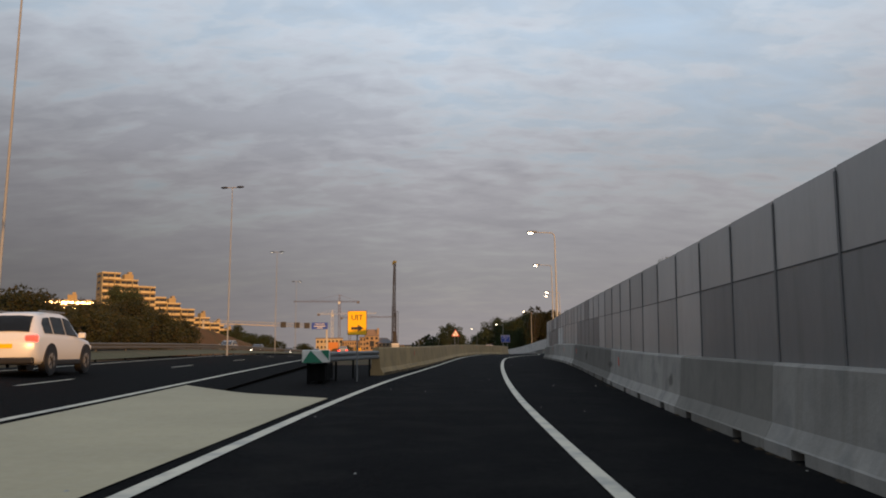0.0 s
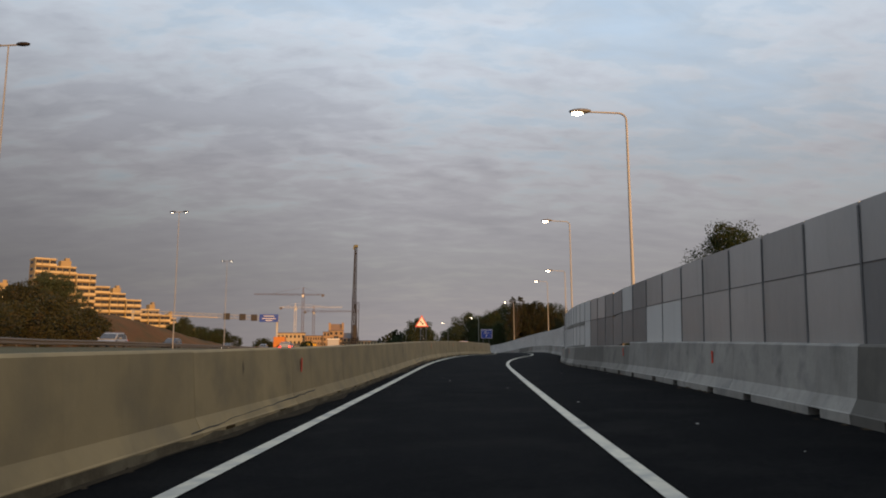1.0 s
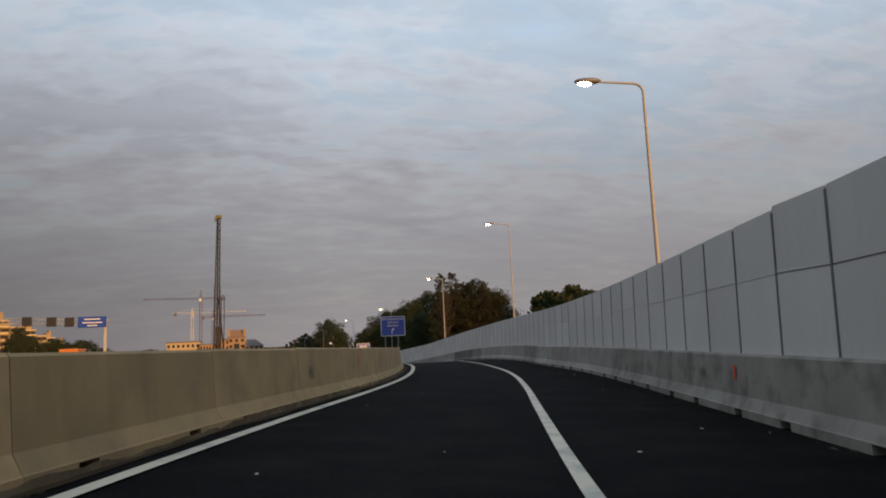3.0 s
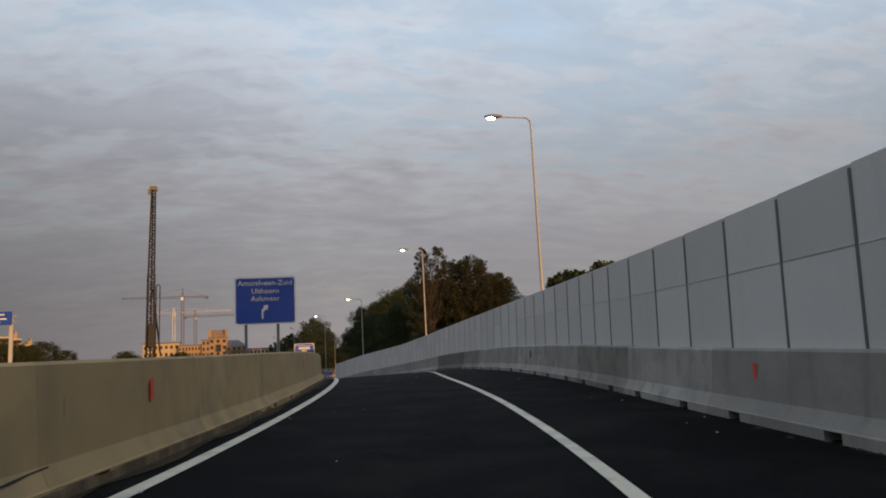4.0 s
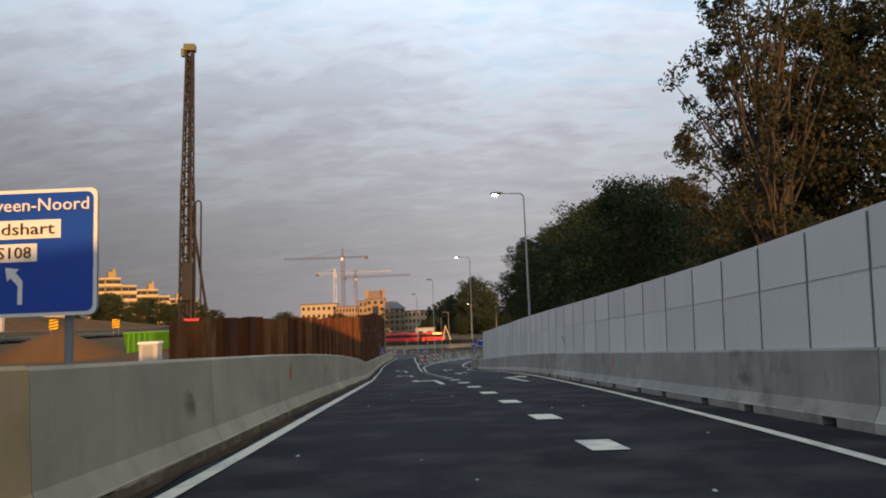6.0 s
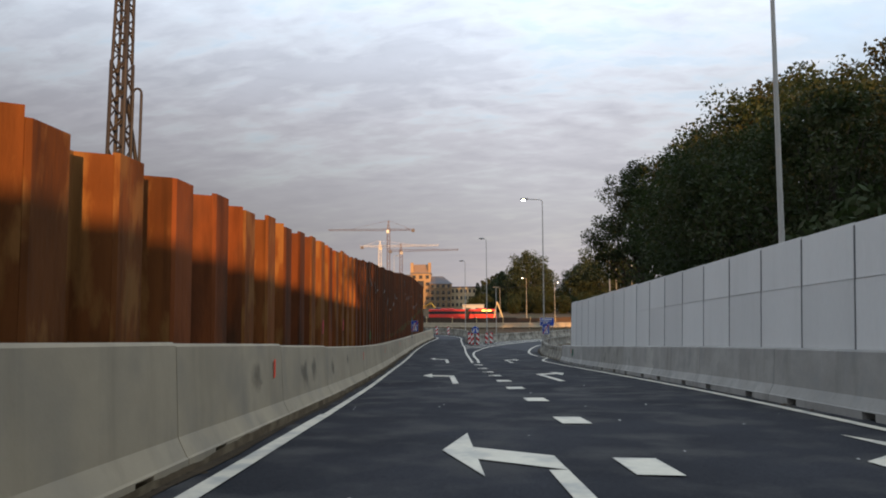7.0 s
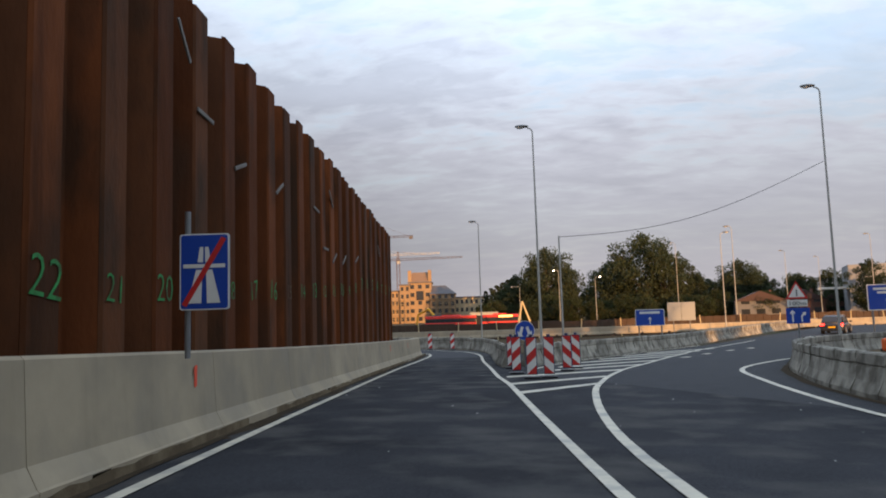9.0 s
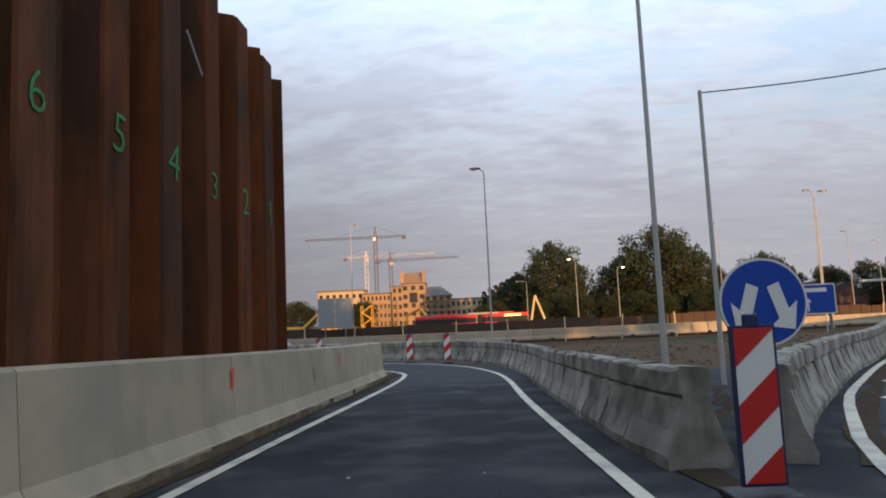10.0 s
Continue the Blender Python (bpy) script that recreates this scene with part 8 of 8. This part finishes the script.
# covered heap and a white board behind the bend's blocks
bm = bmesh.new()
bmesh.ops.create_icosphere(bm, subdivisions=3, radius=1.0)
for v in bm.verts:
    n_ = noise.noise(v.co * 2.3) * 0.22 + noise.noise(v.co * 6.0) * 0.07
    v.co = Vector((v.co.x * (0.95 + n_), v.co.y * (0.7 + n_), max(-0.02, v.co.z * (1.45 + n_))))
heap2 = new("covered_heap", finish(bm, "covered_heap", material("grey_tarpaulin", (0.22, 0.22, 0.22), 0.5, vary=0.15, grain=4, stain=0.2, bump=0.5, bump_scale=6), True))
heap2.matrix_basis = Matrix.Translation((-12.6, 263.6, -6.78))
tagged(heap2, "heap under a crumpled grey tarpaulin behind barrier blocks", "covered heap")
bd = thing("white_board", "plain white board on two short legs behind barrier blocks", "board", pose(-8.6, 262.0, -6.76, 0, 0, 12))
bm = bmesh.new()
box(bm, 0, 0, 0.62, 1.2, 0.04, 0.62, 0.01)
part("panel", bm, WHITE, bd)
for sx in (-0.45, 0.45):
    part("leg", tube(bmesh.new(), (sx, 0.04, 0), (sx, 0.04, 0.9), 0.025, 0.025, 8, caps=False), GALV, bd)

# sign backs, signs beside the fork
def back_sign(x, y, z, yaw, w, h, z0, label, n=1):
    ob = sign_at("rear_facing_sign", label, x, y, z, yaw)
    for k in range(n):
        bm = bmesh.new()
        box(bm, (k - (n - 1) / 2) * (w + 0.03), 0, z0 + h / 2, w, 0.04, h, 0.01)
        part("panel", bm, GREY_BACK, ob)
    legs([-w * n * 0.3, w * n * 0.3], z0 + h, 0, ob, 0.05)
    return ob


back_sign(-15.9, 284.6, -6.75, 8, 1.45, 2.6, 1.9, "back of a large grey double sign panel", 2)
back_sign(17.3, 275.4, -6.75, -4, 1.25, 1.75, 1.7, "back of a grey sign panel", 2)
s = sign_at("direction_sign", "blue direction sign with an upward arrow beside the fork", 11.15, 252.2, surface(11, 250) - 0.05, -4)
board(1.80, 1.05, BLUE, WHITE, s, z0=1.35)
part("writing", plate(bmesh.new(), [(-0.62, 2.12), (0.62, 2.12), (0.62, 2.26), (-0.62, 2.26)], 0.003), WHITE, s, m=Matrix.Translation((0, -0.009, 0)))
up_arrow(s, 0.0, 1.45, 0.55, WHITE)
legs([-0.7, 0.7], 2.3, 0, s, 0.05)
s = sign_at("direction_sign", "blue direction sign with an upward arrow beyond the fork", 25.4, 252.3, surface(22, 250) - 0.05, -10)
board(2.3, 1.6, BLUE, WHITE, s, z0=1.9)
for zz, ww in ((3.15, 1.6), (2.92, 1.2)):
    part("writing", plate(bmesh.new(), [(-ww / 2, zz), (ww / 2, zz), (ww / 2, zz + 0.14), (-ww / 2, zz + 0.14)], 0.003), WHITE, s, m=Matrix.Translation((0, -0.009, 0)))
up_arrow(s, 0.0, 2.02, 0.85, WHITE)
legs([-0.9, 0.9], 3.4, 0, s, 0.06)
s = sign_at("warning_sign", "traffic light warning sign with 100m plate and lane arrows", 16.7, 242.0, surface(14, 240) - 0.05, -8)
lights = [[(0.045 * math.cos(a * math.pi / 4), 0.11 - 0.11 * k + 0.045 * math.sin(a * math.pi / 4)) for a in range(8)] for k in range(3)]
warning_triangle(s, 2.5, 0.98, lights)
part("plate", plate(bmesh.new(), [(-0.45, 2.12), (0.45, 2.12), (0.45, 2.44), (-0.45, 2.44)], 0.02), WHITE, s)
lettering("100m", 0, 2.18, 0.27, BLACK, s, width=0.72)
part("lane_panel", plate(bmesh.new(), [(-0.52, 1.3), (0.52, 1.3), (0.52, 2.05), (-0.52, 2.05)], 0.02), BLUE, s)
up_arrow(s, -0.24, 1.38, 0.68, WHITE)
bent_arrow(s, 0.16, 1.38, 0.85, WHITE, 1)
legs([0.0], 2.6, 0, s, 0.04)

# pole with a slack cable
wire = thing("cable_pole", "slim steel pole carrying a slack overhead cable", "cable pole", pose(5.42, 240.7, surface(5.6, 240.9), 0, 0, 0))
part("pole", tube(bmesh.new(), (0, 0, 0), (0, 0, 5.95), 0.05, 0.038, 10, caps=False), POLE, wire, smooth=True)
bm = bmesh.new()
prev = None
for k in range(25):
    f = k / 24
    q = Vector((12.5 * f, 0.0, 5.9 + 3.0 * f - 1.6 * math.sin(math.pi * f) * 0.55))
    if prev is not None:
        tube(bm, prev, q, 0.014, 0.014, 5, caps=False)
    prev = q
part("cable", bm, BLACK, wire, "thin black cable")

# outer island: grass, soil and plastic barriers
bm = bmesh.new()
isle = [(11.6, 207.5), (11.2, 211), (11.1, 215.4), (11.0, 220), (11.4, 224), (12.8, 229.3), (15.2, 234.2), (18.6, 238.4), (24.5, 244), (34, 236), (30, 220), (20, 209)]
c = bm.verts.new((18, 222, -5.2))
ring_v = [bm.verts.new((x, y, surface(x, y) + 0.12)) for x, y in isle]
for i in range(len(isle)):
    bm.faces.new((c, ring_v[i], ring_v[(i + 1) % len(isle)]))
bmesh.ops.subdivide_edges(bm, edges=bm.edges[:], cuts=3, use_grid_fill=True)
tagged(new("ground_island", finish(bm, "ground_island", GRASS_G, True)), "rough grass on the outer traffic island", "grass", kind="structure")
for x, y, yaw, l in ((17.0, 233.0, 30, 1.3), (18.5, 232.6, -10, 1.3), (20.0, 233.4, 20, 1.3), (21.5, 233.0, 0, 1.3), (23.0, 234.0, 15, 1.3)):
    ob = thing("plastic_barrier", "orange-red plastic site barrier lying on the island", "plastic barrier", pose(x, y, surface(x, y) + 0.25, 0, 0, yaw), "plastic barriers on the island")
    bm = bmesh.new()
    box(bm, 0, 0, 0.24, l, 0.42, 0.46, 0.10)
    part("body", bm, ORANGE, ob)
    bm = bmesh.new()
    box(bm, 0, 0, 0.05, l * 0.9, 0.6, 0.10, 0.03)
    part("foot", bm, BLACK, ob)
box_ = thing("signal_box", "black signal box standing among plastic barriers", "signal box", pose(18.2, 231.2, surface(18, 231) + 0.2, 0, 0, 12))
bm = bmesh.new()
box(bm, 0, 0, 0.3, 0.6, 0.4, 0.6, 0.04)
part("body", bm, BLACK, box_)

# houses and grey building beyond the fork
HOUSE_BRICK = material("red_house_brick", (0.15, 0.070, 0.048), 0.9, vary=0.12, grain=4)
TILE = material("red_roof_tile", (0.066, 0.034, 0.028), 0.8, vary=0.15, grain=6)
WHITE_WALL = material("white_house_plaster", (0.15, 0.145, 0.14), 0.85, vary=0.05, grain=4)


def house(x, y, yaw, w, d, h, wall, label):
    ob = thing("house", label, "house", pose(x, y, -6.8, 0, 0, yaw), "houses beyond the fork")
    bm = bmesh.new()
    box(bm, 0, 0, h / 2, w, d, h)
    part("wall", bm, wall, ob)
    bm = bmesh.new()
    r = h * 0.62
    vs = [bm.verts.new(v) for v in ((-w / 2 - 0.3, -d / 2 - 0.3, h), (w / 2 + 0.3, -d / 2 - 0.3, h), (w / 2 + 0.3, d / 2 + 0.3, h), (-w / 2 - 0.3, d / 2 + 0.3, h), (0, -d / 2 - 0.3, h + r), (0, d / 2 + 0.3, h + r))]
    for q in ((0, 4, 5, 3), (1, 2, 5, 4), (0, 1, 4), (2, 3, 5), (0, 3, 2, 1)):
        bm.faces.new([vs[i] for i in q])
    roof_ = part("roof", bm, TILE, ob)
    bm = bmesh.new()
    box(bm, w * 0.25, 0, h + r * 0.8, 0.6, 0.6, 1.4)
    part("chimney", bm, HOUSE_BRICK, roof_)
    for k in range(3):
        for f in range(2):
            bm = bmesh.new()
            box(bm, -w * 0.3 + k * w * 0.3, -d / 2 - 0.01, 1.5 + 2.6 * f, w * 0.17, 0.1, 1.3)
            part("window", bm, DARK_GLASS, ob)
    return ob


house(59.5, 400, -10, 12, 9, 4.2, WHITE_WALL, "white house with a red tiled roof before trees")
house(70, 399, -10, 9, 9, 4.2, HOUSE_BRICK, "red brick house with a red tiled roof")
house(81, 404, -14, 8, 9, 4.2, HOUSE_BRICK, "red brick house with a red tiled roof")
grey = thing("grey_building", "grey concrete building with dark openings and a pale canopy", "building", pose(95, 386, -6.8, 0, 0, -16))
bm = bmesh.new()
box(bm, 0, 0, 6.0, 36, 14, 12.0, 0.05)
part("wall", bm, material("grey_rendered_concrete", (0.27, 0.27, 0.27), 0.9, vary=0.08, grain=1, stain=0.12, stain_scale=0.1), grey)
for k in range(6):
    for f in range(2):
        bm = bmesh.new()
        box(bm, -13 + 5.2 * k, -7.0, 3.2 + 4.4 * f, 3.4, 0.2, 2.4)
        part("window", bm, DARK_GLASS, grey)
bm = bmesh.new()
box(bm, -20, -4, 6.6, 9, 6, 0.5, 0.05)
part("canopy", bm, WHITE, grey)
# fence stakes along the soil bank
for k in range(24):
    x = -24 + 4.6 * k
    y = float(np.interp(x, [-70, -20, 5, 30, 60, 140], [297, 286, 284, 291, 303, 337])) - 0.2
    ob = new("fence_stake", finish(tube(bmesh.new(), (0, 0, 0), (0, 0, 2.2), 0.07, 0.06, 6), "fence_stake", FLAT_BAND))
    ob.matrix_basis = Matrix.Translation((x, y + 0.9, -6.9)) @ Matrix.Rotation(0.04 * ((k * 7) % 5 - 2), 4, "Y")
    tagged(ob, "pale wooden stake before the dark retaining wall", "stake", "stakes along the retaining wall")

# dark steel bin behind the barrier beyond the noise wall's end
bin_ = thing("steel_bin", "dark brown ribbed steel bin behind the weathered barrier", "bin", pose(14.9, 210.6, surface(13, 210.6) + 0.1, 0, 0, 4))
bm = bmesh.new()
box(bm, 0, 0, 0.85, 3.4, 1.4, 1.7, 0.03)
part("body", bm, BROWN_STEEL, bin_)
for k in range(6):
    bm = bmesh.new()
    box(bm, -1.5 + 0.6 * k, -0.73, 0.85, 0.09, 0.07, 1.55)
    part("rib", bm, BROWN_STEEL, bin_)
bm = bmesh.new()
box(bm, 0, 0, 1.73, 3.5, 1.5, 0.08, 0.02)
part("rim", bm, BROWN_STEEL, bin_)

# clods of soil on the rough ground between the branches
clod = random.Random(23)
cv, cf = [], []
for k in range(900):
    y = clod.uniform(234.5, 278)
    lo = float(np.interp(y, [234, 246, 256, 278], [3.3, 2.2, -6.0, -30.0]))
    hi = float(np.interp(y, [234, 240, 250, 278], [3.9, 6.4, 11.6, 25.5]))
    if hi - lo < 0.8:
        continue
    x = clod.uniform(lo + 0.4, hi - 0.4)
    z = max(ground_z(x, y), -6.75 if y > 240 else surface(x, y)) + 0.02
    r0 = clod.uniform(0.03, 0.13) * (1.0 if y < 255 else 1.8)
    i0 = len(cv)
    cv += [(x + r0 * math.cos(k2 * 1.047 + k) * clod.uniform(0.6, 1.3), y + r0 * math.sin(k2 * 1.047 + k) * clod.uniform(0.6, 1.3), z - 0.02) for k2 in range(6)] + [(x + clod.uniform(-0.02, 0.02), y, z + r0 * clod.uniform(0.3, 0.8))]
    cf += [(i0 + k2, i0 + (k2 + 1) % 6, i0 + 6) for k2 in range(6)]
cm = bpy.data.meshes.new("soil_clod")
cm.from_pydata(cv, [], cf)
cm.materials.append(SOIL)
tagged(new("soil_clod", cm), "clods of brown soil on the rough ground", "soil", kind="stuff")
